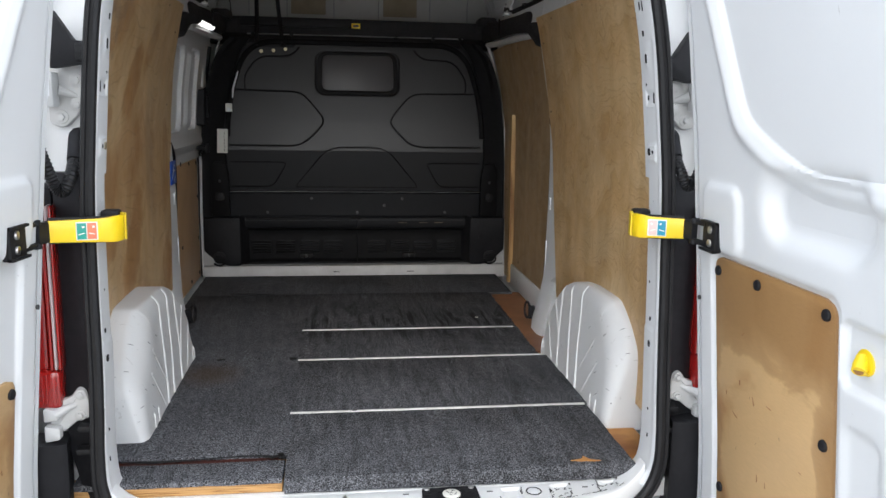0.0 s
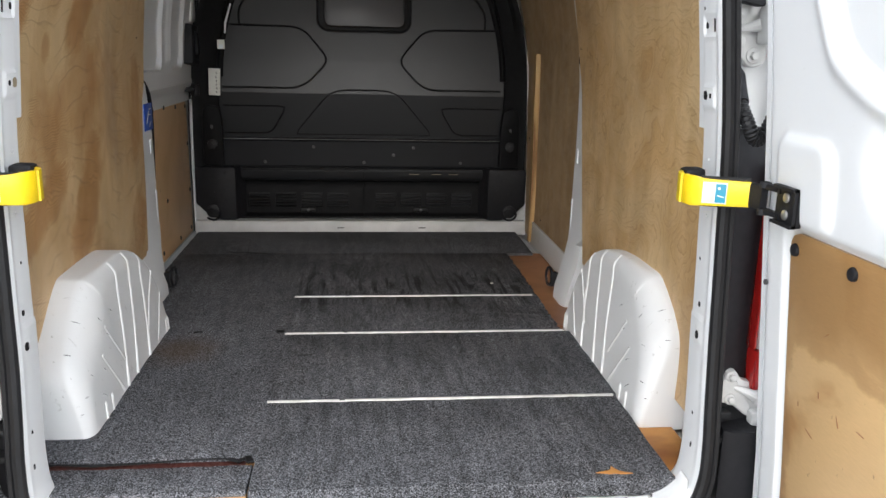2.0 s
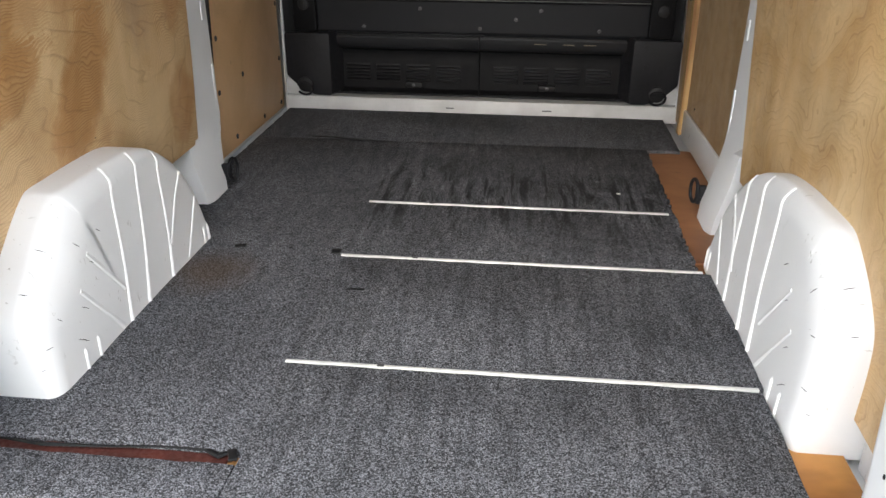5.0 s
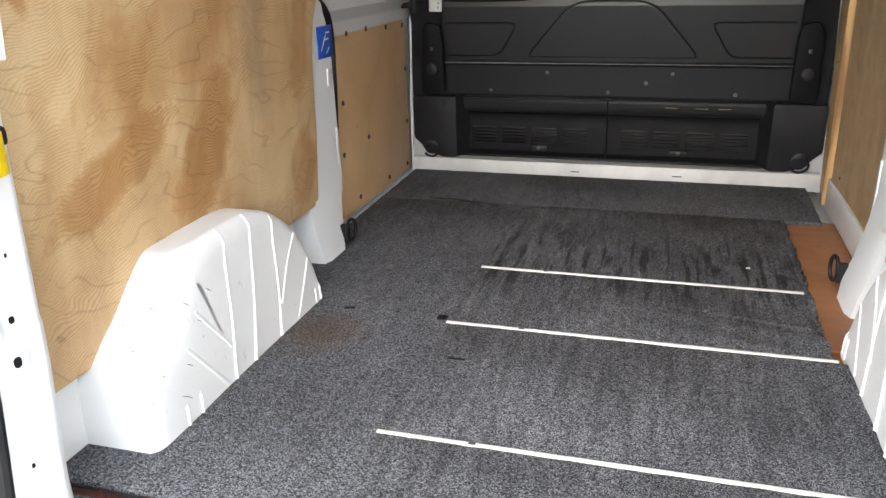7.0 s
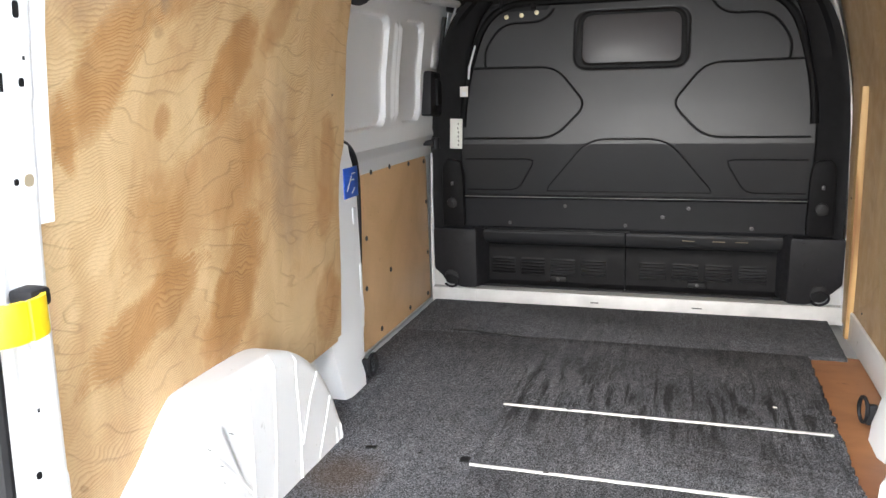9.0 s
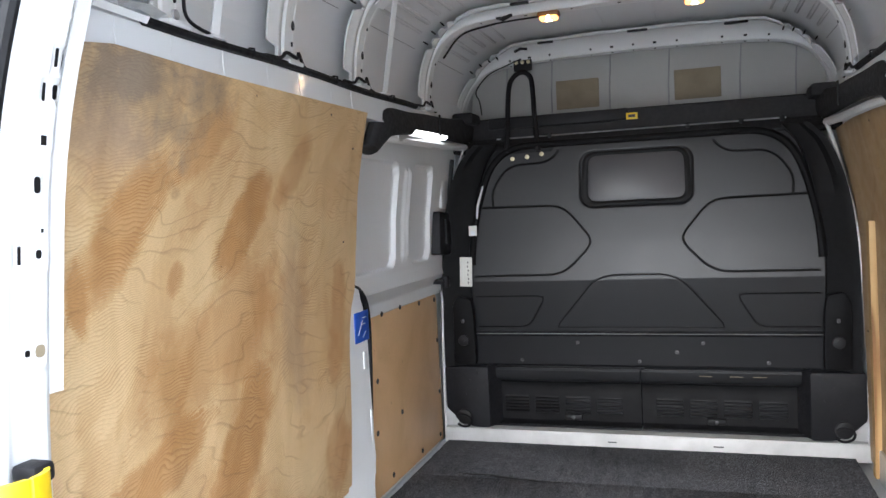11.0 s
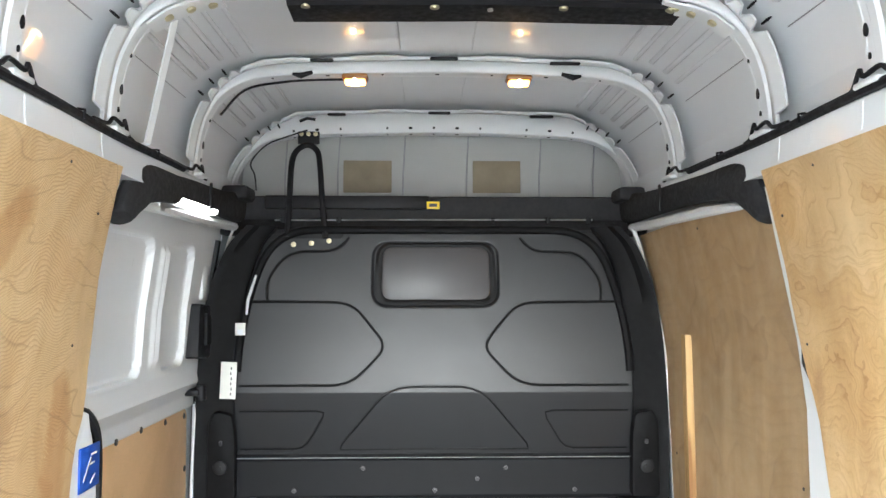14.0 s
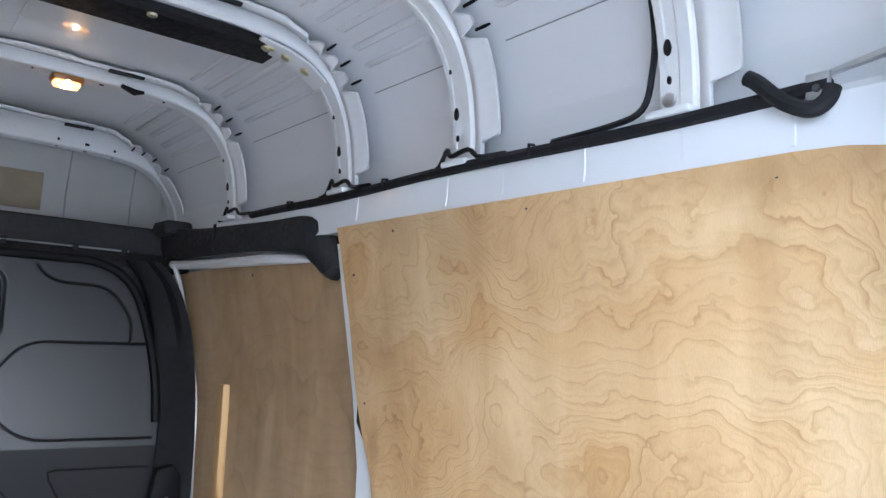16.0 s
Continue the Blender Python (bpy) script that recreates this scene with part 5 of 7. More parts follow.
        return (s * (face(q[1]) + 0.62 * r[k] * (1 - math.sin(a)) - lift * math.sin(a)) + mid, q[0] - lift * math.cos(a), q[1] + lift * math.cos(a) * 0.5)
    for k, a, run, w in ((22, 0.25, 0.30, 0.0022), (15, 0.12, 0.25, 0.0026), (24, 1.15, 0.22, 0.0024), (13, 1.2, 0.18, 0.0018), (7, 0.9, 0.30, 0.0022), (5, 0.4, 0.22, 0.0020)):
        a += rs.uniform(-0.05, 0.05)
        part("scuff", Geo().tube([skin(k, a), skin(k, a + run * 0.5), skin(k, a + run)], [0.0003, w * 0.4, 0.0003], 5), INK, root)
    return root


for s in (-1, 1):
    arch(s)
    # thin flange of the wall behind the arch, at floor level
    g = Geo().box((s * 0.836, 0.305, 0.065), (0.024, 0.13, 0.22), 0.006)
    kick = solid("wall_kick_plate", g, WHITE_WORN, "white steel kick plate behind the wheel arch", "kick plate", "kick plates")
    part("hole", Geo().cyl((s * 0.8235, 0.285, 0.035), (-s, 0, 0), 0.004, 0.001, 10), GROOVE, kick)


# ---- plywood linings and pillars ----
def lining(name, s, rear, front, zb, zt, mat, label, dx=0.0, t=0.009, xs=ply_x, n=24):
    """A thin board that follows the wall: rear(z) and front(z) are its edges, zb(y01) its lower edge."""
    g = Geo()
    sN = np.linspace(0, 1, 22)
    outer, inner_ = [], []
    for r in np.linspace(0, 1, n):
        row_i, row_o = [], []
        for q in sN:
            z = zb(q) + (zt(q) - zb(q)) * r
            y = rear(z) + (front(z) - rear(z)) * q
            x = xs(z) + dx + 0.0025 * math.sin(3.1 * y + 2.3 * z) * (r < 0.999)
            row_i.append((s * x, y, z))
            row_o.append((s * (x + t), y, z))
        inner_.append(row_i + row_o[::-1])
    g.loft(inner_)
    return solid(name, g, mat, label, "plywood panel", "plywood linings")


lL = lining("plywood_lining", -1, tab([(0.05, 0.232), (0.65, 0.248), (1.15, 0.262), (1.25, 0.285), (1.31, 0.315), (1.345, 0.362)]), tab([(0.17, 1.435), (0.40, 1.462), (0.62, 1.475), (0.72, 1.495), (0.80, 1.545), (0.92, 1.562), (1.34, 1.548)]),
            tab([(0, 0.165), (0.5, 0.165), (1, 0.18)]), tab([(0, 1.338), (0.05, 1.347), (0.3, 1.340), (1, 1.340)]), PLY_LEFT, "flame-figured tan plywood lining with grey weathered corner")
lR = lining("plywood_lining", 1, tab([(0.05, 0.232), (0.65, 0.248), (1.15, 0.268), (1.25, 0.285), (1.31, 0.30), (1.34, 0.32)]), tab([(0.17, 1.265), (0.74, 1.415), (0.80, 1.43), (0.90, 1.487), (1.05, 1.515), (1.34, 1.527)]),
            tab([(0, 0.055), (0.5, 0.08), (0.6, 0.17), (1, 0.18)]), tab([(0, 1.324), (0.06, 1.336), (1, 1.334)]), PLY_RIGHT, "pale birch plywood lining with contour grain")
for ob, s in ((lL, -1), (lR, 1)):
    for y, z in ((1.475, 1.226), (1.462, 0.944), (0.757, 0.976), (0.46, 1.31), (0.9, 1.315), (1.3, 1.31), (1.1, 0.62)):
        x = ply_x(z)
        part("screw", Geo().cyl((s * (x + 0.002), y, z), (-s, 0, 0), 0.0030, 0.0030, 8, 0.001), INK, ob)
xf = tab([(0.0, 0.848), (0.92, 0.836), (1.1, 0.812), (1.29, 0.770)])
fr_panel = lining("plywood_lining", 1, tab([(0, 1.50), (0.8, 1.52), (1.3, 1.557)]), tab([(0.0, 2.56), (0.6, 2.585), (1.0, 2.64), (1.29, 2.70)]), tab([(0, 0.105), (0.62, 0.09), (0.66, 0.0), (1, 0.0)]), tab([(0, 1.30), (1, 1.272)]), PLY_FRONT, "dull brown plywood lining beside the bulkhead", xs=xf)
for y, z in ((1.62, 1.24), (2.1, 1.25), (2.55, 1.20), (1.60, 0.6), (1.60, 0.16), (2.2, 0.14), (2.52, 0.5)):
    part("screw", Geo().cyl((float(xf(z)) + 0.002, y, z), (-1, 0, 0), 0.0045, 0.0035, 8, 0.001), INK, fr_panel)
g = Geo()
g.loft([[(0.846 + dx, y0, z) for dx, y0 in ((0, 2.335), (-0.022, 2.337), (-0.022, 2.378), (0, 2.380))] for z in (0.0, 0.25)] + [[(np.interp(z, [0.25, 0.92], [0.846, 0.838]) + dx, y0, z) for dx, y0 in ((0, 2.335), (-0.022, 2.337), (-0.022, 2.378), (0, 2.380))] for z in (0.5, 0.75, 0.918)])
solid("wood_batten", g, BATTEN, "upright pale plywood batten on the lining", "batten")
for s in (-1, 1):
    # pillar between the linings, flared at the foot
    g = Geo()
    rows = []
    fy = 1.512 if s > 0 else 1.655
    ft = 1.500 if s > 0 else 1.525
    for z, x, y0, y1 in ((-0.02, 0.745, ft - 0.15, ft), (0.03, 0.752, ft - 0.15, ft + 0.01), (0.14, 0.785, ft - 0.14, (ft + fy) / 2 + 0.02), (0.22, 0.796, ft - 0.14, fy), (0.30, 0.800, 1.2, fy), (0.62, 0.803, 1.25, fy - 0.005), (0.80, 0.803, 1.3, fy - (0.06 if s < 0 else 0)), (0.95, 0.80, 1.3, fy + (-0.10 if s < 0 else 0.032)), (1.30, 0.742, 1.3, 1.54 if s < 0 else 1.562)):
        rows.append([(s * (x + 0.10), y0, z), (s * (x + 0.012), y0, z), (s * x, y0 + 0.03, z), (s * x, y1 - 0.012, z), (s * (x + 0.012), y1, z), (s * (x + 0.10), y1, z)])
    g.loft(rows)
    pil = solid("pillar_right" if s > 0 else "pillar_left", g, WHITE, "white steel body pillar with flared foot", "pillar", kind="structure")
    part("slot", Geo().box((s * 0.801, fy - 0.05, 0.55), (0.006, 0.022, 0.055), 0.003), PALE, pil)
    part("slot", Geo().box((s * 0.800, fy - 0.022, 0.27), (0.006, 0.016, 0.22), 0.003), PALE, pil)
    # tie-down hook at the foot
    hk = thing("tie_down_ring", (s * 0.755, ft, 0.05), "black steel tie-down ring at the pillar foot", "tie-down ring", "tie-down rings")
    part("base", Geo().box((s * 0.752, ft + 0.010, 0.05), (0.03, 0.02, 0.06), 0.006), BLACK, hk)
    ring = [(s * (0.733 - 0.006 * math.cos(a)), ft + 0.018 + 0.024 * math.cos(a), 0.060 + 0.036 * math.sin(a)) for a in np.linspace(0, 2 * math.pi, 18)]
    part("ring", Geo().tube(ring, 0.0055, 8), BLACK, hk)
st = solid("blue_sticker", Geo().box((-0.8005, 1.592, 0.662), (0.004, 0.108, 0.098), 0.001, (0, 0, 0)), BLUE, "blue printed sticker on the pillar", "sticker")
for (y, z, a, l) in ((1.575, 0.66, 50, 0.06), (1.60, 0.67, 0, 0.03), (1.61, 0.69, 0, 0.03), (1.605, 0.635, 35, 0.03)):
    part("ink", Geo().box((-0.7975, y, z), (0.001, l, 0.004), 0, (a, 0, 0)), PAPER, st)
# kick strip below the front lining
g = Geo().box((0.842, 1.93, 0.048), (0.012, 0.84, 0.11), 0.004)
solid("kick_strip", g, WHITE_WORN, "white steel strip under the front lining", "kick strip")


# ---- sliding door (closed) ----
door3 = thing("door_3", (-0.88, 2.2, 0), "closed white sliding side door with tan lower board", "sliding door", kind="structure")
up_x = tab([(0.60, 0.872), (0.70, 0.868), (0.745, 0.838), (0.80, 0.846), (1.0, 0.835), (1.22, 0.806), (1.34, 0.785)])


def sd_h(u, v):
    h = np.zeros(np.shape(u))
    h = h - 0.022 * step(rbox_d(u, v, 1.735, 1.015, 0.295, 0.195, 0.045), 0.003)
    h = h - 0.022 * step(rbox_d(u, v, 2.315, 1.015, 0.115, 0.195, 0.045), 0.003)
    h = h + 0.012 * (np.exp(-((u - 2.105) / 0.011) ** 2) + np.exp(-((u - 2.145) / 0.011) ** 2)) * step(np.abs(v - 1.015) - 0.17, 0.01)
    return h


g = Geo().sheet(np.arange(1.50, 2.73, 0.008), np.arange(0.655, 1.335, 0.006), lambda u, v, h: (-(up_x(v) - h), u, v), sd_h)
thick(part("upper_panel", g, WHITE, door3, "white upper panel with two blank window pressings"), 0.004)
part("skin", Geo().box((-0.925, 2.18, 0.62), (0.02, 1.08, 1.40), 0.01), WHITE, door3)
part("lower_frame", Geo().box((-0.888, 2.19, 0.33), (0.02, 1.06, 0.70), 0.006), WHITE, door3)
pl = rounded([(1.80, 0.0), (2.585, 0.0), (2.575, 0.655), (1.875, 0.69), (1.82, 0.66)], [0.01, 0.01, 0.035, 0.035, 0.02], 4)
board = part("board", Geo().prism(pl, lambda u, v, w: (-(0.880 - w), u, v), 0.0, 0.010, 0.002), MDF, door3, "smooth tan lower board")
for y, z in ((1.93, 0.655), (2.12, 0.655), (2.34, 0.642), (2.54, 0.632), (2.09, 0.249), (1.86, 0.42), (2.555, 0.45), (2.555, 0.22), (1.84, 0.235), (2.54, 0.03), (2.30, 0.03), (1.97, 0.04)):
    part("screw", Geo().cyl((-0.8705, y, z), (1, 0, 0), 0.010, 0.004, 10, 0.002), INK, board)
part("front_seal", Geo().tube([(-0.862, 2.655, -0.02), (-0.868, 2.655, 0.35), (-0.862, 2.66, 0.7), (-0.845, 2.665, 0.95), (-0.80, 2.67, 1.25)], 0.016, 8), RUBBER, door3, "black rubber edge seal")
part("seal_lip", Geo().tube([(-0.858, 2.625, -0.02), (-0.862, 2.625, 0.35), (-0.858, 2.63, 0.66)], 0.008, 6), PALE, door3)
part("rear_seal", Geo().tube(smooth_line([(-0.835, 1.672, 0.05), (-0.822, 1.674, 0.36), (-0.815, 1.674, 0.55), (-0.812, 1.668, 0.68), (-0.812, 1.645, 0.745), (-0.812, 1.59, 0.785), (-0.812, 1.545, 0.80)], 4), 0.011, 8), RUBBER, door3)
latch = part("latch", Geo().prism(rounded([(2.455, 0.835), (2.60, 0.825), (2.665, 0.86), (2.665, 1.01), (2.475, 1.02)], 0.012, 3), lambda u, v, w: (-(0.850 - w), u, v), 0.0, 0.050, 0.010), BLACK, door3, "black door latch cover")
part("latch_recess", Geo().box((-0.799, 2.60, 0.925), (0.006, 0.075, 0.10), 0.002), GROOVE, latch)
part("latch_lever", Geo().box((-0.795, 2.53, 0.93), (0.014, 0.018, 0.11), 0.005), BLACK, latch)
part("latch_rib", Geo().box((-0.797, 2.655, 0.935), (0.02, 0.014, 0.16), 0.004), RUBBER, latch)
catch = part("catch", Geo().box((-0.84, 2.60, 0.712), (0.05, 0.16, 0.022), 0.006), BLACK, door3)
part("catch_roller", Geo().cyl((-0.815, 2.55, 0.685), (0, 0, 1), 0.018, 0.05, 12, 0.004), BLACK, catch)
part("catch_fork", Geo().box((-0.818, 2.63, 0.690), (0.02, 0.06, 0.018), 0.004), RUBBER, catch)
part("pillar_corner", Geo().box((-0.83, 2.60, 1.14), (0.03, 0.09, 0.22), 0.012), WHITE, door3)

# black padded trims along the top of both sides, hooked down at the rear end
for s in (-1, 1):
    y_end = 1.60 if s > 0 else 1.665
    rows = []
    spine = [(y_end - 0.010, 1.232, 0.030), (y_end + 0.005, 1.262, 0.045), (y_end + 0.045, 1.305, 0.055), (y_end + 0.12, 1.335, 0.050), (y_end + 0.30, 1.346, 0.042), (2.15, 1.355, 0.042), (2.45, 1.362, 0.047), (2.62, 1.370, 0.055), (2.76, 1.380, 0.055)]
    pts = smooth_line(spine, 4)
    for i, (y, z, w) in enumerate(pts):
        d = pts[min(i + 1, len(pts) - 1)] - pts[max(i - 1, 0)]
        d = d[:2] / np.linalg.norm(d[:2])
        nz = np.array((-d[1], d[0]))
        x = np.interp(z, [1.2, 1.42], [0.775, 0.728]) + 0.012 * (i == 0)
        ring = []
        for a in np.linspace(0, 2 * math.pi, 12, endpoint=False):
            e = w * math.copysign(abs(math.cos(a)) ** 0.7, math.cos(a))
            ring.append((s * (x - 0.024 * math.sin(a)), y + nz[0] * e, z + nz[1] * e))
        rows.append(ring)
    tr = solid("padded_trim", Geo().loft(rows), TRIM, "charcoal padded trim with hooked rear end", "trim", "padded trims")
    part("seam", Geo().box((s * 0.715, 2.26, 1.362), (0.008, 0.012, 0.085), 0.003), GROOVE, tr)
    part("block", Geo().box((s * 0.73, 2.70, 1.425), (0.10, 0.14, 0.05), 0.015), TRIM, tr)
    # white rail end below the trim
    solid("rail_cover", Geo().tube([(s * 0.772, 1.70, 1.272), (s * 0.764, 1.78, 1.280), (s * 0.757, 1.95, 1.286), (s * 0.752, 2.4, 1.292), (s * 0.744, 2.70, 1.302)], [0.004, 0.013, 0.016, 0.016, 0.016], 8), WHITE, "white rail cover under the padded trim", "rail cover", "rail covers")
# lit strip lamp under the left trim
lamp = thing("strip_lamp", (-0.745, 2.13, 1.31), "lit white strip lamp in bright metal holder", "strip lamp")
part("holder", Geo().box((-0.758, 2.12, 1.296), (0.03, 0.50, 0.045), 0.012, (0, 0, 0)), STEEL, lamp)
part("tube", Geo().tube([(-0.738, 1.99, 1.322), (-0.738, 2.38, 1.328)], 0.016, 10), TUBE, lamp, "lit white tube")

for s in (-1, 1):
    pts = smooth_line([(s * 0.856, 2.585, 0.0), (s * 0.856, 2.59, 0.3), (s * 0.846, 2.60, 0.65), (s * 0.815, 2.615, 0.95), (s * 0.762, 2.64, 1.20), (s * 0.735, 2.66, 1.30)], 5)
    solid("edge_strip", Geo().tube(pts, 0.011 if s > 0 else 0.006, 8, 0.8), WHITE, "white painted body edge beside the bulkhead", "edge strip", "edge strips")

# thin black strip along the gap between pillar and lining
solid("pillar_gap_strip", Geo().tube([(0.806, 1.500, 1.06), (0.803, 1.504, 0.98), (0.800, 1.496, 0.90), (0.800, 1.470, 0.86)], [0.002, 0.006, 0.007, 0.002], 6), RUBBER, "thin black strip in the gap beside the lining", "gasket")


# ---- load floor: boards, carpets, strips ----
def slab(x0, x1, y0, y1, z0, z1, bev=0.006):
    return Geo().box(((x0 + x1) / 2, (y0 + y1) / 2, (z0 + z1) / 2), (x1 - x0, y1 - y0, z1 - z0), bev)


solid("floor_board", slab(-0.835, -0.266, 0.108, 2.57, -0.046, -0.019, 0.002), EDGE, "plywood floor board with bare rear edge", "floor board")
solid("floor_board", slab(-0.256, 0.80, 0.120, 2.57, -0.046, -0.022, 0.002), RAW_PLY, "orange stained plywood floor board", "floor board")


def carpet(x0, x1, y0, y1, z0, z1, mat, label, ragged=()):
    """A carpet piece with a softly rolled, slightly uneven rim."""
    g = Geo()
    nx, ny = max(3, int((x1 - x0) / 0.03)), max(3, int((y1 - y0) / (0.006 if ragged else 0.03)))
    r2 = random.Random(int(1000 * (x0 + y0 + 5)))
    ring = [(x, y0) for x in np.linspace(x0, x1, nx)] + [(x1, y) for y in np.linspace(y0, y1, ny)][1:] + [(x, y1) for x in np.linspace(x1, x0, nx)][1:] + [(x0, y) for y in np.linspace(y1, y0, ny)][1:-1]
    jit = [(r2.uniform(-0.002, 0.002), r2.uniform(-0.002, 0.002)) for _ in ring]
    if ragged:
        jit = [((-abs(noise.noise((3.0, y * 22.0, 1.0))) * 0.030 - 0.010 * noise.noise((9.0, y * 75.0, 2.0)), j[1]) if x == x1 else j) for (x, y), j in zip(ring, jit)]
    cx, cy = (x0 + x1) / 2, (y0 + y1) / 2
    rings = []
    for z, inset in ((z0, 0.0), (z1 - 0.004, 0.0), (z1 - 0.001, 0.001), (z1, 0.0035)):
        rings.append([(x + j[0] - math.copysign(inset, x - cx) * (abs(x - cx) > (x1 - x0) / 2 - 0.03), y + j[1] - math.copysign(inset, y - cy) * (abs(y - cy) > (y1 - y0) / 2 - 0.03), z) for (x, y), j in zip(ring, jit)])
    g.loft(rings)
    return solid("carpet_piece", g, mat, label, "carpet", "load floor carpets")


carpet(-0.840, -0.2560, 0.247, 2.118, -0.0185, -0.0012, CARPET_L, "charcoal carpet with a rusty brown patch")
carpet(-0.790, -0.266, 0.102, 0.212, -0.0185, -0.004, CARPET_L, "narrow charcoal carpet offcut at the rear edge")
carpet(-0.842, 0.800, 2.122, 2.574, -0.0185, -0.003, CARPET_L, "charcoal carpet strip before the bulkhead")
for y0, y1 in ((0.092, 0.529), (0.538, 1.0535), (1.0625, 1.4545), (1.4635, 2.119)):
    carpet(-0.2625, 0.695 if y0 < 0.5 else 0.701 if y0 < 1 else 0.676, y0, y1, -0.021 if y0 > 0.2 else -0.044, 0.0, CARPET, "charcoal carpeted floor board with scuff marks" if y0 < 1 else "charcoal carpeted board with dark drag stains", y0 > 1.0)
for y, x1 in ((0.5335, 0.689), (1.058, 0.680), (1.459, 0.655)):
    st = solid("joint_strip", slab(-0.268, x1, y - 0.0045, y + 0.0045, -0.02, 0.0030, 0.0015), STRIP, "thin white metal joint strip between the boards", "strip", "joint strips")
    part("nick", slab(-0.075, -0.060, y - 0.005, y + 0.006, 0.003, 0.0042, 0.0005), INK, st)
solid("rust_strip", slab(-0.80, -0.285, 0.209, 0.250, -0.020, -0.0135, 0.002), RUST, "dark red rusty gap between the carpets", "floor gap")
g = Geo()
pts = [(0.676, 1.15), (0.80, 1.15), (0.842, 1.55), (0.845, 2.16), (0.80, 2.17), (0.676, 2.15)]
g.prism(pts, lambda u, v, w: (u, v, -0.0215 + w), 0.0, 0.006)
solid("hardboard_strip", g, HARDBOARD, "worn brown hardboard strip beside the carpet", "hardboard")
# snags and tears in the carpet
for (x, y, w, h, a) in ((-0.556, 1.088, 0.030, 0.016, 10), (-0.286, 1.083, 0.026, 0.030, 0), (-0.189, 0.867, 0.045, 0.010, 3), (-0.415, 1.09, 0.010, 0.006, 0), (-0.275, 0.232, 0.016, 0.030, 20)):
    solid("snag", Geo().box((x, y, -0.0015), (w, h, 0.006), 0.002, (0, 0, a)), GROOVE, "small dark snag in the carpet", "carpet snag", "carpet snags")
tear = [(-0.655, 2.150), (-0.60, 2.146), (-0.55, 2.152), (-0.50, 2.135), (-0.44, 2.128), (-0.37, 2.112), (-0.29, 2.098)]
solid("carpet_tear", Geo().tube([(x, y, -0.003) for x, y in tear], [0.003, 0.010, 0.005, 0.013, 0.007, 0.012, 0.003], 6, 0.35), GROOVE, "long dark tear in the carpet", "carpet tear")
tear = [(-0.80, 0.224), (-0.70, 0.230), (-0.62, 0.222), (-0.50, 0.228), (-0.40, 0.240), (-0.33, 0.240), (-0.30, 0.225), (-0.275, 0.245)]
solid("carpet_tear", Geo().tube([(x, y + 0.008, -0.006) for x, y in tear], [0.005, 0.003, 0.006, 0.003, 0.004, 0.006, 0.008, 0.003], 6, 0.5), GROOVE, "ragged dark carpet edge along the gap", "carpet tear")
g = Geo().prism([(0.518, 0.120), (0.535, 0.117), (0.548, 0.113), (0.562, 0.115), (0.585, 0.111), (0.603, 0.113), (0.582, 0.120), (0.571, 0.126), (0.566, 0.136), (0.560, 0.146), (0.556, 0.134), (0.549, 0.127), (0.534, 0.124)], lambda u, v, w: (u, v, w), -0.006, 0.0022)
solid("bare_patch", g, RAW_PLY, "bare orange wood showing through torn carpet", "bare patch")
g = Geo().prism([(0.658, 0.105), (0.700, 0.10), (0.696, 0.125), (0.672, 0.130)], lambda u, v, w: (u, v, w), -0.02, -0.004)
solid("bare_patch", g, RAW_PLY, "bare orange wood at the carpet corner", "bare patch")
solid("carpet_lint", Geo().box((0.52, 1.62, 0.001), (0.012, 0.008, 0.003), 0.001), PAPER, "speck of pale lint on the carpet", "lint")

# ---- fittings on the sill ----
lp = thing("latch_plate", (0.17, 0.03, -0.045), "black steel latch plate with white bush", "latch plate")
out = rounded([(0.093, -0.018), (0.248, -0.018), (0.245, 0.082), (0.099, 0.078)], 0.008, 3)
base = part("plate", Geo().prism(out, lambda u, v, w: (u, v, -0.046 + w), 0.0, 0.007, 0.002), BLACK, lp)
part("bush", Geo().cyl((0.172, 0.030, -0.040), (0, 0, 1), 0.024, 0.010, 16, 0.004), PAPER, base, "worn white bush")
for dx, dy, n in ((-0.010, 0.004, 0.012), (0.004, 0.010, 0.010), (0.010, -0.006, 0.014), (-0.004, -0.010, 0.009), (0.0, 0.0, 0.007)):
    part("crack", Geo().box((0.172 + dx, 0.030 + dy, -0.0298), (n, 0.002, 0.001), 0.0003, (0, 0, dx * 6000)), INK, base)
part("collar", Geo().cyl((0.172, 0.030, -0.041), (0, 0, 1), 0.031, 0.007, 16, 0.003), BLACK, base)
for x, y in ((0.108, -0.006), (0.234, -0.004), (0.111, 0.070), (0.230, 0.070)):
    part("screw", Geo().cyl((x, y, -0.039), (0, 0, 1), 0.008, 0.004, 10, 0.002), STEEL, base)
for x, y, w, h in ((0.110, 0.035, 0.016, 0.014), (0.145, 0.055, 0.012, 0.010), (0.168, -0.004, 0.014, 0.008), (0.215, 0.005, 0.012, 0.010)):
    part("slot", Geo().box((x, y, -0.0385), (w, h, 0.001), 0.0005), GROOVE, base)
sk = thing("door_striker", (-0.105, -0.005, -0.045), "zinc steel door striker bolted to sill", "striker")
part("base", Geo().box((-0.105, -0.015, -0.043), (0.070, 0.042, 0.006), 0.003), STEEL, sk)
part("loop", Geo().tube([(-0.105, 0.012, -0.042), (-0.105, 0.010, -0.018), (-0.105, -0.004, -0.014), (-0.105, -0.02, -0.020), (-0.105, -0.028, -0.042)], 0.0055, 8), STEEL, sk)
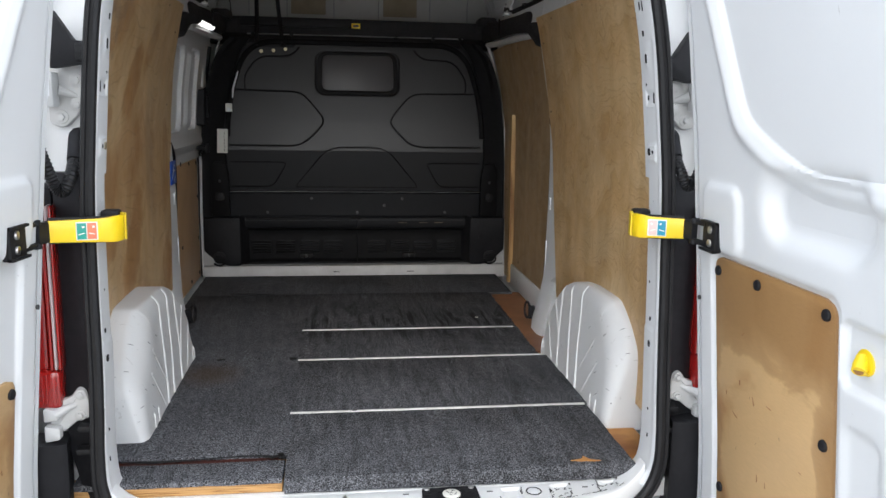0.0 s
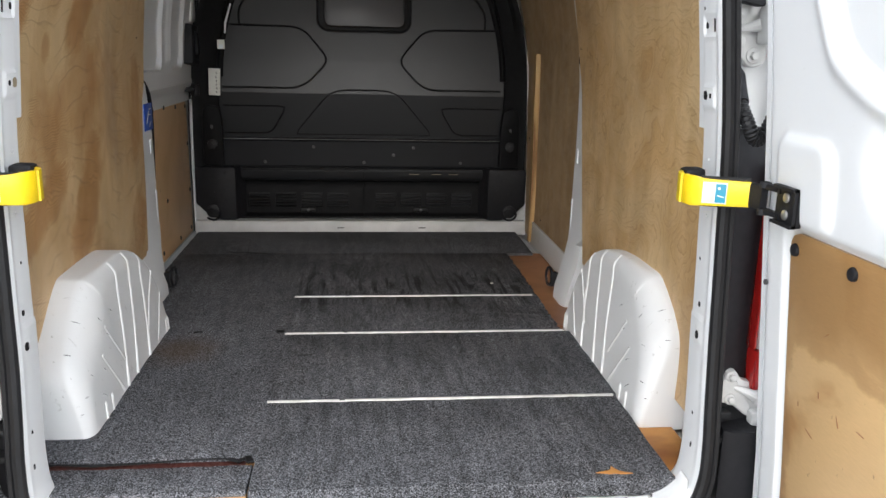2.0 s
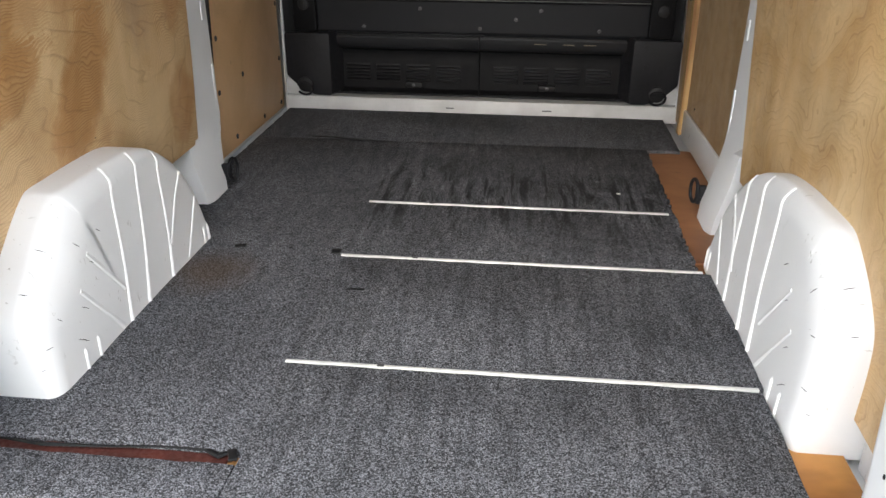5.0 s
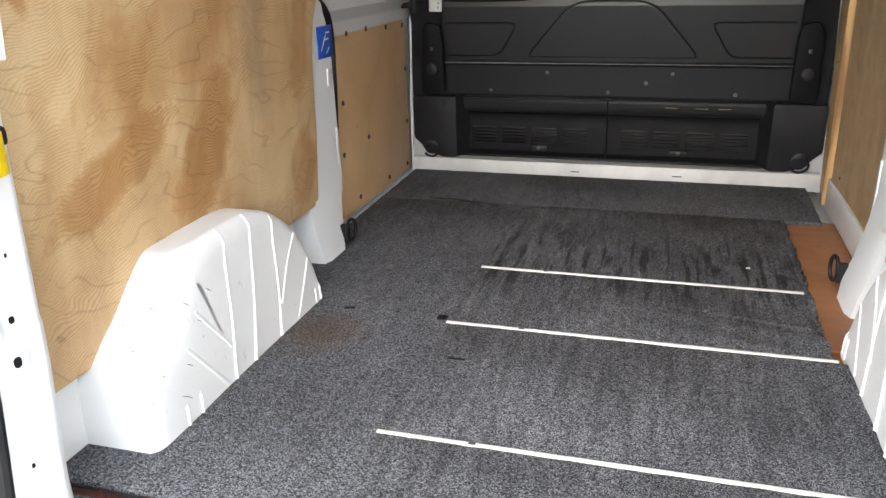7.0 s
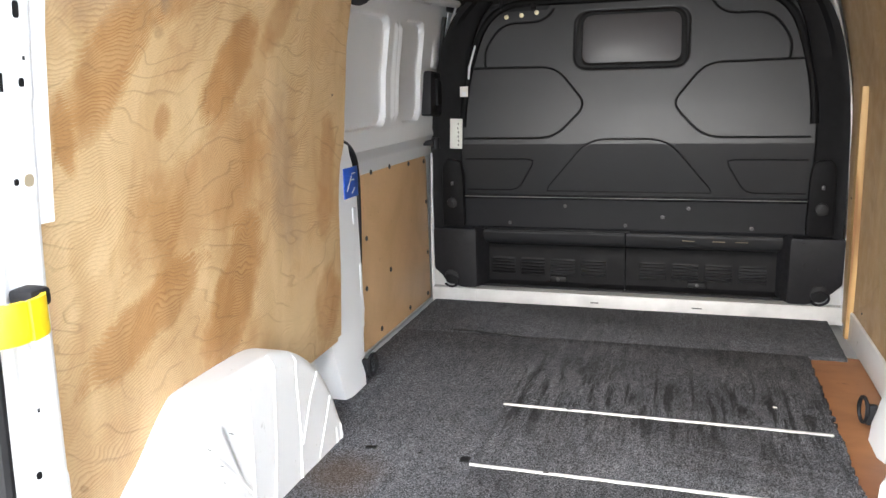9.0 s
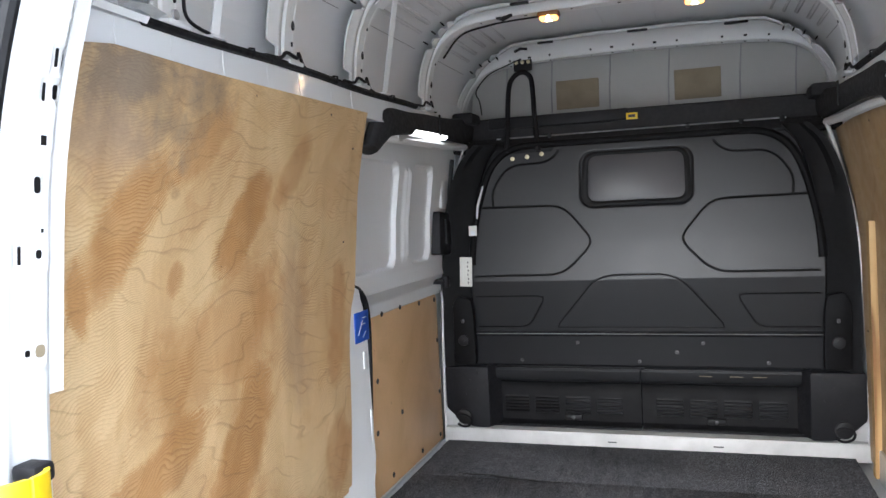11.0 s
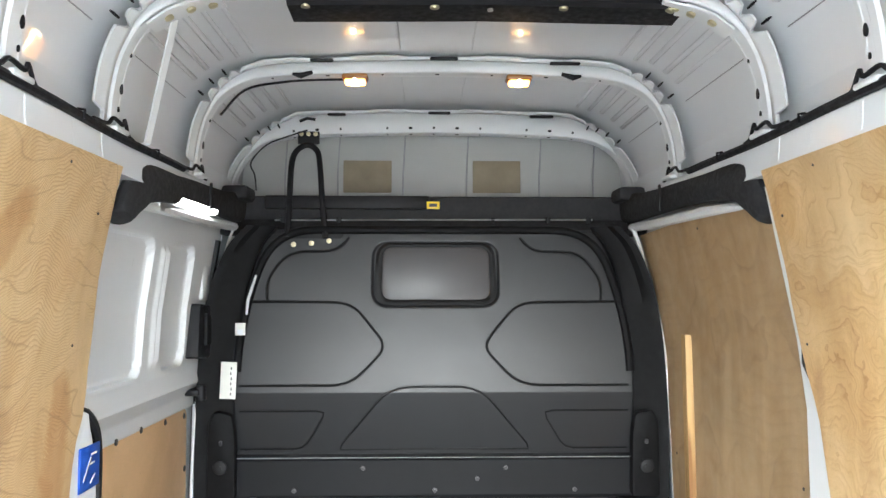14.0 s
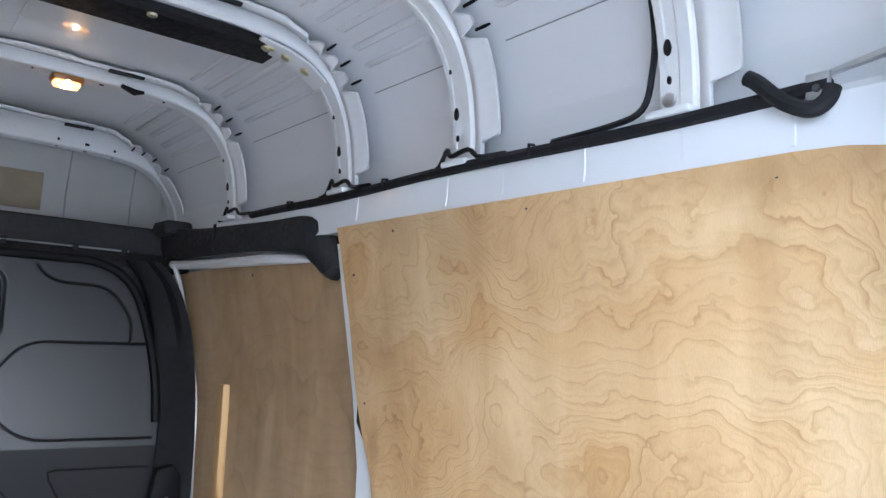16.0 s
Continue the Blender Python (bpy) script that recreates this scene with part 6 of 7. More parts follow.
for x in (-0.13, -0.08):
    part("screw", Geo().cyl((x, -0.018, -0.040), (0, 0, 1), 0.007, 0.004, 8, 0.001), STEEL, sk)
pb = thing("plug", (-0.158, -0.018, -0.045), "square black plug with bright centre", "plug")
part("square", Geo().box((-0.158, -0.018, -0.043), (0.026, 0.026, 0.008), 0.003), BLACK, pb)
part("centre", Geo().cyl((-0.158, -0.018, -0.040), (0, 0, 1), 0.006, 0.004, 10, 0.001), STEEL, pb)
gr = thing("grommet", (0.396, 0.045, -0.048), "round white plug with dark worn rim", "grommet")
part("cap", Geo().cyl((0.396, 0.045, -0.050), (0, 0, 1), 0.018, 0.007, 16, 0.003), WHITE, gr)
part("rim", Geo().tube([(0.396 + 0.020 * math.cos(a), 0.045 + 0.020 * math.sin(a), -0.045) for a in np.linspace(0, 2 * math.pi, 18)], 0.0018, 5), INK, gr)
for x, y in ((-0.506, 0.048), (-0.243, 0.049), (0.055, 0.062), (0.279, 0.056), (0.541, 0.056)):
    solid("sill_slot", Geo().box((x, y, -0.0465), (0.016, 0.004, 0.004), 0.001), INK, "short dark drain slot in the sill", "slot", "sill slots")

# ---- rear doors, open at right angles ----
door_x = tab([(-0.20, 0.842), (0.0, 0.836), (0.12, 0.828), (0.35, 0.806), (0.60, 0.782), (0.9, 0.752), (1.2, 0.712), (1.5, 0.655), (1.6, 0.63)])


def door_h(u, v):
    h = -0.022 * step(u - 0.022, 0.006) - 0.010 * step(-(u - 0.735), 0.006)
    sides = ((0.25 - (v - 0.98) * 0.364 - u) * 0.94, (0.946 - (u - 0.265) * 0.463 - v) * 0.907, 0.852 - v, v - 1.54, u - 0.765)
    win = np.log(sum(np.exp(np.clip(70 * d, -60, 60)) for d in sides)) / 70 - 0.012
    h = h - 0.011 * step(win + 0.004, 0.0022) + 0.010 * np.exp(-((win - 0.026) / 0.016) ** 2)
    h = h - 0.034 * step(rbox_d(u, v, 0.505, 0.775, 0.165, 0.066, 0.06), 0.018)
    h = h + 0.012 * step(rbox_d(u, v, 0.155, 0.715, 0.085, 0.078, 0.035), 0.008)
    h = h - 0.010 * step(rbox_d(u, v, 0.342, 0.275, 0.247, 0.358, 0.03), 0.003)
    h = h - 0.012 * step(rbox_d(u, v, 0.685, 0.535, 0.085, 0.062, 0.02), 0.004)
    h = h - 0.008 * step(rbox_d(u, v, 0.66, 0.30, 0.05, 0.10, 0.03), 0.01)
    return h


for s in (-1, 1):
    d = thing("door_1" if s < 0 else "door_2", (s * 0.80, 0.01, -0.15), "open white rear door with stained plywood lower board", "rear door", kind="structure")
    def at(u, v, h, s=s):
        return s * (door_x(v) - h), 0.01 - u, v
    g = Geo().sheet(np.arange(0.0, 0.781, 0.006), np.arange(-0.165, 1.56, 0.006), at, door_h)
    thick(part("inner_panel", g, WHITE, d, "white pressed inner door panel", 50), 0.003, 1.0 if s > 0 else -1.0)
    g = Geo()
    zs = np.linspace(-0.18, 1.575, 16)
    ring = [(door_x(z) + 0.030, z) for z in zs] + [(door_x(z) + 0.062 + 0.012 * math.sin((z + 0.18) * 1.7), z) for z in zs[::-1]]
    g.loft([[(s * x, y, z) for x, z in ring] for y in (0.018, 0.0, -0.40, -0.76, -0.785)])
    part("outer_skin", g, WHITE, d)
    g = Geo().loft([[(s * (door_x(z) + 0.004 + dx), y, z) for dx, y in ((0.0, 0.012), (0.032, 0.018), (0.032, -0.004), (0.0, -0.004))] for z in np.linspace(-0.16, 1.55, 14)])
    part("hinge_edge", g, WHITE, d)
    # lower board curved with the door: stacked strips between rounded corners; the one on door_1 is shorter
    top = 0.36 if s < 0 else 0.622
    rows = []
    for v in np.concatenate([np.linspace(-0.070, -0.040, 5), np.linspace(-0.02, top - 0.052, 10), np.linspace(top - 0.032, top, 5)]):
        e = 0.0
        if v > top - 0.032:
            e = 0.032 - math.sqrt(max(0, 0.032 ** 2 - (v - top + 0.032) ** 2))
        if v < -0.038:
            e = 0.032 - math.sqrt(max(0, 0.032 ** 2 - (v + 0.038) ** 2))
        x = door_x(v) + 0.003
        rows.append([(s * (x + 0.008), 0.01 - 0.108 - e, v), (s * (x - 0.002), 0.01 - 0.109 - e, v), (s * x - s * 0.003, 0.01 - 0.112 - e, v), (s * x - s * 0.003, 0.01 - 0.572 + e, v), (s * (x - 0.002), 0.01 - 0.576 + e, v), (s * (x + 0.008), 0.01 - 0.577 + e, v)])
    board = part("board", Geo().loft(rows), DOOR_PLY, d, "tan plywood board with brown damp stains")
    for u, v in ((0.128, 0.588), (0.305, 0.592), (0.552, 0.592), (0.548, 0.33), (0.128, 0.03), (0.548, 0.03)):
        v = v - (0.622 - top) * (v > 0.5)
        x = door_x(v)
        part("screw_cap", Geo().cyl((s * (x + 0.001), 0.01 - u, v), (-s, 0, 0.05), 0.0125, 0.008, 12, 0.005), BLACK, board, "black screw cap")
    rs = random.Random(31 + s)
    for u, v, n, tilt in ((0.24, 0.47, 0.016, -40), (0.225, 0.345, 0.012, 80), (0.285, 0.318, 0.022, 65), (0.35, 0.335, 0.020, 5), (0.20, 0.245, 0.026, 20), (0.30, 0.13, 0.020, 80), (0.335, 0.14, 0.014, 86), (0.45, 0.115, 0.020, 35), (0.455, 0.10, 0.018, 40), (0.325, 0.005, 0.022, 0), (0.315, -0.01, 0.020, 88), (0.52, 0.19, 0.012, 70), (0.16, 0.285, 0.010, 80), (0.47, 0.24, 0.010, 10)):
        v = (v + 0.05) * (top + 0.05) / 0.672 - 0.05 + rs.uniform(-0.01, 0.01)
        part("scratch", Geo().box((s * (door_x(v) - 0.0003), 0.01 - u, v), (0.0012, n, rs.uniform(0.0012, 0.0028)), 0.0003, (tilt * s, 0, 0)), HARDBOARD, board)
    kb = part("handle", Geo().cyl((s * (door_x(0.533) + 0.014), -0.642, 0.533), (-s, 0, 0), 0.025, 0.009, 20, 0.004), YELLOW, d, "round yellow release handle")
    part("grip", Geo().tube([(s * (door_x(0.533) + 0.008), -0.636, 0.540), (s * (door_x(0.533) - 0.004), -0.646, 0.526), (s * (door_x(0.533) - 0.010), -0.651, 0.520)], [0.013, 0.014, 0.0125], 14), YELLOW, kb)
    part("socket", Geo().cyl((s * (door_x(0.533) - 0.0095), -0.6505, 0.5205), (-s * 0.6, -0.5, -0.45), 0.0085, 0.0012, 12), AMBER, kb)
    part("latch_slot", Geo().box((s * (door_x(0.54) + 0.010), -0.735, 0.545), (0.012, 0.055, 0.030), 0.004), BLACK, d)
    part("plug", Geo().cyl((s * (door_x(0.62) + 0.004), -0.03, 0.50), (-s, 0, 0), 0.006, 0.004, 8), INK, d)
    if s < 0:
        d.rotation_euler = (0, 0, radians(-8))
    # check strap: yellow-faced arm on the pillar, knuckle, fork, bracket on the door
    cs = thing("door_check_strap", (s * 0.70, 0.0, 0.67), "yellow and black plastic door check strap", "check strap", "check straps")
    zc = 0.666 if s < 0 else 0.670
    if s < 0:
        way = [(0.650, 0.130), (0.630, 0.110), (0.622, 0.082), (0.624, 0.055), (0.638, 0.033), (0.664, 0.021), (0.706, 0.010), (0.763, -0.003)]
        fork, seat, yaw = (0.784, -0.098), (0.7815, -0.140), 8
    else:
        way = [(0.664, 0.130), (0.646, 0.110), (0.638, 0.082), (0.640, 0.055), (0.650, 0.036), (0.662, 0.026), (0.692, 0.013), (0.742, -0.004)]
        fork, seat, yaw = (0.757, -0.080), (0.756, -0.116), 0
    path = smooth_line(way, 5)
    def band(pts, lo, hi, half, drop=0.0):
        """A strap of given half height between two depths behind the path."""
        pts = np.array(pts)
        tan = np.gradient(pts, axis=0)
        tan /= np.linalg.norm(tan, axis=1, keepdims=True)
        rows = []
        for (x, y), (tx, ty), h in zip(pts, tan, np.broadcast_to(half, (len(pts),))):
            nx, ny = -ty, tx
            if ny < 0:
                nx, ny = -nx, -ny
            sec = [(lo, -h + 0.004), (lo, h - 0.004), (lo + 0.002, h), (hi, h), (hi, -h), (lo + 0.002, -h)]
            rows.append([(s * (x + nx * d), y + ny * d, zc + q - drop) for d, q in sec])
        return Geo().loft(rows)
    arm_ob = part("arm", band(path, -0.004, 0.006, np.interp(np.arange(len(path)), [0, 18, 24, 35], [0.028, 0.030, 0.027, 0.0245])), YELLOW, cs, "yellow plastic arm")
    part("core", band(path[20:], 0.0065, 0.018, 0.030), BLACK, cs)
    part("clamp", Geo().box((s * (way[0][0] + 0.010), 0.120, zc + 0.020), (0.045, 0.040, 0.030), 0.008), BLACK, cs)
    (xa, ya), (xb, yb) = way[5], way[6]
    turn = math.degrees(math.atan2(yb - ya, xb - xa)) * s
    mx, my = (xa + xb) / 2, (ya + yb) / 2 - 0.0053
    lb = part("sticker", Geo().box((s * mx, my, zc), (0.046, 0.002, 0.042), 0.0006, (0, 0, turn)), PAPER, arm_ob, "white-edged two-colour sticker")
    for k, tone in ((-0.5, CORAL if s < 0 else PINK), (0.5, TEAL if s < 0 else SKYBLUE)):
        cx, cy = mx + k * 0.0215 * math.cos(math.radians(turn * s)), my + k * 0.0215 * math.sin(math.radians(turn * s))
        part("field", Geo().box((s * cx, cy - 0.001, zc), (0.0195, 0.002, 0.037), 0.0003, (0, 0, turn)), tone, lb)
        part("ink", Geo().box((s * cx, cy - 0.0021, zc - 0.006), (0.013, 0.001, 0.0022), 0, (0, 30 * s * k, turn)), PAPER, lb)
        part("ink", Geo().box((s * (cx - 0.004), cy - 0.0021, zc + 0.010), (0.005, 0.001, 0.0045), 0, (0, 0, turn)), PAPER, lb)
    ex, ey = way[7]
    kn = [(ex + 0.001, ey + 0.010), (ex * 0.6 + fork[0] * 0.4, ey - 0.012), (ex * 0.3 + fork[0] * 0.7, ey - 0.034)]
    part("knuckle", band(smooth_line(kn, 4), -0.008, 0.008, 0.0235), BLACK, cs)
    for dz in (-0.026, 0.026):
        part("hinge_pin", Geo().cyl((s * kn[2][0], kn[2][1], zc + dz - 0.006), (0, 0, 1), 0.011, 0.012, 12, 0.003), BLACK, cs)
        part("fork", band([kn[2], fork, (seat[0], seat[1] + 0.02)], -0.006, 0.006, 0.0055, dz * 0.92), BLACK, cs)
    def plate(u, v, w):
        q = math.radians(yaw)
        return s * (seat[0] - w * math.cos(q) - u * math.sin(q)), seat[1] + u * math.cos(q), zc + v
    out = rounded([(-0.036, -0.036), (0.034, -0.036), (0.034, 0.036), (-0.036, 0.036)], 0.006, 3)
    br = part("bracket", Geo().prism(out, plate, -0.010, 0.004, 0.002), BLACK, cs)
    for v in (-0.033, 0.033):
        part("rim", Geo().prism([(-0.036, v - 0.003), (0.034, v - 0.003), (0.034, v + 0.003), (-0.036, v + 0.003)], plate, 0.0, 0.012), BLACK, br)
    part("rim", Geo().prism([(-0.036, -0.036), (-0.030, -0.036), (-0.030, 0.036), (-0.036, 0.036)], plate, 0.0, 0.008), BLACK, br)
    for v in (-0.016, 0.016):
        c = plate(-0.004, v, 0.003)
        part("bolt", Geo().cyl(c, (-s, 0, 0), 0.0095, 0.005, 12, 0.002), STEEL, br)
    # hinges: a bolted plate on the body, a rib and a fork towards the door
    xo = edge_r(s, 0.985) + 0.010 + 0.005 * (s > 0)
    zo = 0.016 * (s > 0)
    hy = 0.118 + lean(0.985)
    out = rounded([(0.040, 0.948), (0.040, 1.024), (0.046, 1.040), (0.066, 1.040), (0.100, 1.052), (0.128, 1.048), (0.128, 0.900), (0.092, 0.892), (0.064, 0.922), (0.058, 0.932)], 0.012, 4)
    # hinges greyer than the body: the shade of the door gap is in their colour
    hg = part("hinge", Geo().prism(out, lambda u, v, w: (s * (xo + u), hy + 0.022 - w, zo + v), 0.0, 0.020, 0.006), GRUBBY_SHADED, frame_ob, "white painted door hinge with three bolts")
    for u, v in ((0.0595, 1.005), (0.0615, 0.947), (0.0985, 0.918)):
        part("washer", Geo().cyl((s * (xo + u), hy + 0.002, zo + v), (0, -1, 0), 0.0165, 0.004, 16, 0.0025), GRUBBY_SHADED, hg)
        part("bolt", Geo().cyl((s * (xo + u), hy - 0.002, zo + v), (0, -1, 0), 0.0095, 0.010, 6, 0.003), GRUBBY_SHADED, hg)
    part("rib", Geo().tube([(s * (xo + 0.060), hy + 0.006, zo + 0.968), (s * (xo + 0.078), hy - 0.002, zo + 0.974), (s * (xo + 0.100), hy - 0.016, zo + 0.980)], [0.004, 0.010, 0.014], 10), GRUBBY_SHADED, hg)
    part("barrel", Geo().box((s * (xo + 0.112), hy - 0.030, zo + 0.982), (0.030, 0.050, 0.082), 0.006), GRUBBY_SHADED, hg)
    part("notch", Geo().box((s * (xo + 0.1105), hy - 0.0545, zo + 0.984), (0.012, 0.003, 0.034), 0.001), WHITE, hg)
    xo = edge_r(s, 0.225) + 0.008 * (s > 0)
    hy = 0.078
    out = rounded([(0.041, 0.187), (0.041, 0.227), (0.049, 0.262), (0.068, 0.266), (0.084, 0.242), (0.134, 0.228), (0.134, 0.142), (0.099, 0.157), (0.070, 0.182)], 0.010, 4)
    hg = part("hinge", Geo().prism(out, lambda u, v, w: (s * (xo + u), hy + 0.020 - w, v), 0.0, 0.018, 0.005), GRUBBY_SHADED, frame_ob, "white painted lower door hinge with two bolts")
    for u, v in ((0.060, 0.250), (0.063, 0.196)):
        part("washer", Geo().cyl((s * (xo + u), hy + 0.002, v), (0, -1, 0), 0.0135, 0.004, 16, 0.0025), GRUBBY_SHADED, hg)
        part("bolt", Geo().cyl((s * (xo + u), hy - 0.002, v), (0, -1, 0), 0.0085, 0.008, 6, 0.003), GRUBBY_SHADED, hg)
    part("rib", Geo().tube([(s * (xo + 0.066), hy + 0.008, 0.224), (s * (xo + 0.088), hy - 0.004, 0.219), (s * (xo + 0.118), hy - 0.014, 0.206)], [0.003, 0.009, 0.013], 10), GRUBBY_SHADED, hg)
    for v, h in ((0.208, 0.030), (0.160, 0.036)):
        part("fork", Geo().prism(rounded([(0.106, v - h / 2), (0.106, v + h / 2 - 0.006), (0.142, v + h / 2), (0.142, v - h / 2 - 0.006)], 0.006, 3), lambda u, q, w: (s * (xo + u), hy - w, q), 0.0, 0.022, 0.004), GRUBBY_SHADED, hg)
    # dark gap panel, hoses and black box between seal and hinge side
    gw, ox = (0.105, 0.024) if s < 0 else (0.13, 0.073)
    gp = thing("gap_panel", (s * 0.79, 0.07, 0.3), "black plastic panel in the door gap", "gap panel", "gap panels")
    part("panel", Geo().loft([[(s * (edge_r(s, z) + o), y + 0.02, z) for o, y in ((0.028, 0.060), (gw, 0.092), (gw, 0.12), (0.028, 0.12))] for z in (-0.06, 0.1, 0.21, 0.4, 0.6, 0.79)]), BLACK, gp)
    part("lug", Geo().box((s * (0.738 + 0.02 * s), 0.078, 0.43), (0.014, 0.014, 0.045), 0.004), RUBBER, gp)
    wedge = rounded([(0.695, 1.046), (0.790, 1.030), (0.780, 1.165), (0.735, 1.096), (0.695, 1.094)], 0.006, 3)
    part("bracket", Geo().prism(wedge, lambda u, v, w: (s * (u + s * 0.008), 0.160 - w, v), 0.0, 0.03, 0.004), BLACK, gp)
    part("tab", Geo().box((s * (0.712 + s * 0.008), 0.128, 1.070), (0.036, 0.012, 0.040), 0.004), RUBBER, gp)
    part("screw", Geo().cyl((s * (0.712 + s * 0.008), 0.122, 1.070), (0, -1, 0), 0.006, 0.004, 8, 0.001), GROOVE, gp)
    hose = thing("corrugated_hose", (s * 0.74, 0.05, 0.80), "black corrugated cable hose in the door gap", "hose", "cable hoses")
    hx, hz = (0.024, 0.020) if s > 0 else (0.0, 0.0)
    pts = smooth_line([(s * (x + hx), y, z + hz) for x, y, z in ((0.737, 0.190, 0.872), (0.738, 0.160, 0.872), (0.738, 0.142, 0.850), (0.735, 0.110, 0.815), (0.731, 0.062, 0.780), (0.742, 0.054, 0.752), (0.757, 0.052, 0.757), (0.768, 0.048, 0.785), (0.780, 0.040, 0.830), (0.790, 0.034, 0.870))], 10)
    part("hose", Geo().tube(pts, [0.0122 if k % 2 else 0.0148 for k in range(len(pts))], 10), RUBBER, hose)
    part("elbow", Geo().tube(pts[:30], np.interp(np.arange(30), [0, 8, 20, 29], [0.021, 0.0205, 0.018, 0.0165]), 12), BLACK, hose)
    # tail lamp
    tl = thing("tail_lamp", (s * 0.86, 0.06, 0.2), "tall red tail lamp with clear strip", "tail lamp", "tail lamps")
    part("housing", Geo().box((s * (0.845 + ox), 0.150, 0.49), (0.16, 0.08, 0.54), 0.02), BLACK, tl)
    part("lens", Geo().box((s * (0.836 + ox), 0.105, 0.515), (0.095, 0.05, 0.41), 0.012), RED, tl, "red lens")
    for k, (dx, m2) in enumerate(((0.0, RED), (0.0085, CLEAR), (0.017, RED))):
        part("clear_strip" if m2 is CLEAR else "red_strip", Geo().box((s * (0.762 + dx + ox), 0.092 - 0.002 * k, 0.515), (0.0065, 0.04, 0.40), 0.003), m2, tl, "clear lens strip" if m2 is CLEAR else "red lens strip")
    part("lower_lens", Geo().box((s * (0.818 + ox), 0.094, 0.265), (0.110, 0.05, 0.095), 0.010), RED, tl, "red lower lens")
    for k in range(9):
        part("flute", Geo().box((s * (0.772 + k * 0.011 + ox), 0.0685, 0.265), (0.004, 0.004, 0.080), 0.0015), RED, tl)

# ---- roof fittings ----
for s in (-1, 1):
    lm = thing("roof_lamp", (s * 0.26, 2.235, 1.74), "small lit warm roof spot lamp", "roof lamp", "roof lamps")
    part("rim", Geo().box((s * 0.26, 2.235, 1.738), (0.082, 0.056, 0.020), 0.008), AMBER, lm)
    lens = part("lens", Geo().box((s * 0.26, 2.233, 1.7245), (0.066, 0.042, 0.020), 0.008), WARM, lm, "lit warm lens")
    part("bulb", Geo().cyl((s * 0.26, 2.2125, 1.7235), (0, -1, -0.1), 0.0075, 0.002, 12, 0.001), GLOW, lens)
    part("bulb", Geo().cyl((s * 0.26, 2.230, 1.7148), (0, 0, -1), 0.013, 0.002, 12, 0.001), GLOW, lens)
    part("clip", Geo().tube([(s * 0.39, 2.19, 1.742), (s * 0.425, 2.18, 1.728), (s * 0.45, 2.19, 1.736)], [0.006, 0.010, 0.005], 6), BLACK, lm)
br = thing("roof_rail", (0.10, 1.60, 1.73), "black steel rail bolted across the roof", "roof rail")
part("channel", Geo().loft([[(x, 1.540, 1.738 + dz), (x, 1.535, 1.722 + dz), (x, 1.545, 1.715 + dz), (x, 1.650, 1.712 + dz), (x, 1.668, 1.720 + dz), (x, 1.670, 1.738 + dz)] for x, dz in ((-0.36, 0.0), (0.10, 0.006), (0.565, 0.0))]), BLACK, br)
for x in (-0.318, -0.02, 0.28, 0.54):
    part("bolt", Geo().cyl((x, 1.552, 1.718), (0, 0, -1), 0.011, 0.006, 12, 0.003), BRASSY, br, "yellow zinc bolt")
part("bolt", Geo().cyl((0.11, 1.565, 1.718), (0, 0, -1), 0.007, 0.006, 10, 0.002), STEEL, br)
for s in (-1, 1):
    cp = thing("corner_plate", (s * 0.62, 1.55, 1.70), "white corner plate with zinc bolts on the bow", "corner plate", "corner plates")
    part("plate", Geo().loft([[(s * x, y, z) for y in (1.520, 1.585)] + [(s * x, y, z + 0.006) for y in (1.585, 1.520)] for x, z in ((0.505, 1.722), (0.575, 1.709), (0.625, 1.690), (0.668, 1.658))]), WHITE, cp)
    for x, z in ((0.530, 1.718), (0.580, 1.708), (0.630, 1.688)):
        part("bolt", Geo().cyl((s * x, 1.553, z), (-s * 0.5, 0, -1), 0.011, 0.008, 12, 0.003), BRASSY, cp, "yellow zinc bolt")
    for z, y in ((1.445, 0.62), (1.440, 1.555)):
        solid("foot_bolt", Geo().cyl((s * 0.745, y + 0.01, z), (-s, 0, 0.1), 0.011, 0.006, 12, 0.003), STEEL, "zinc steel bolt in the bow foot", "bolt", "foot bolts")
for a, b in (((-0.625, 1.585, 1.695), (-0.743, 1.755, 1.432)), ((-0.635, 0.690, 1.705), (-0.742, 0.762, 1.430))):
    a, b = np.array(a), np.array(b)
    sd = np.array((0.3, 0.95, 0.0)) * 0.011
    th = np.array((0.95, -0.3, 0.3)) * 0.002
    g = Geo().loft([[p - sd - th, p + sd - th, p + sd + th, p - sd + th] for p in (a, b)])
    st = solid("roof_strut", g, WHITE, "thin white flat steel strut under the roof", "strut", "roof struts")
    part("tab", Geo().box(tuple(b + np.array((0, 0.0, -0.006))), (0.03, 0.05, 0.006), 0.002), WHITE, st)
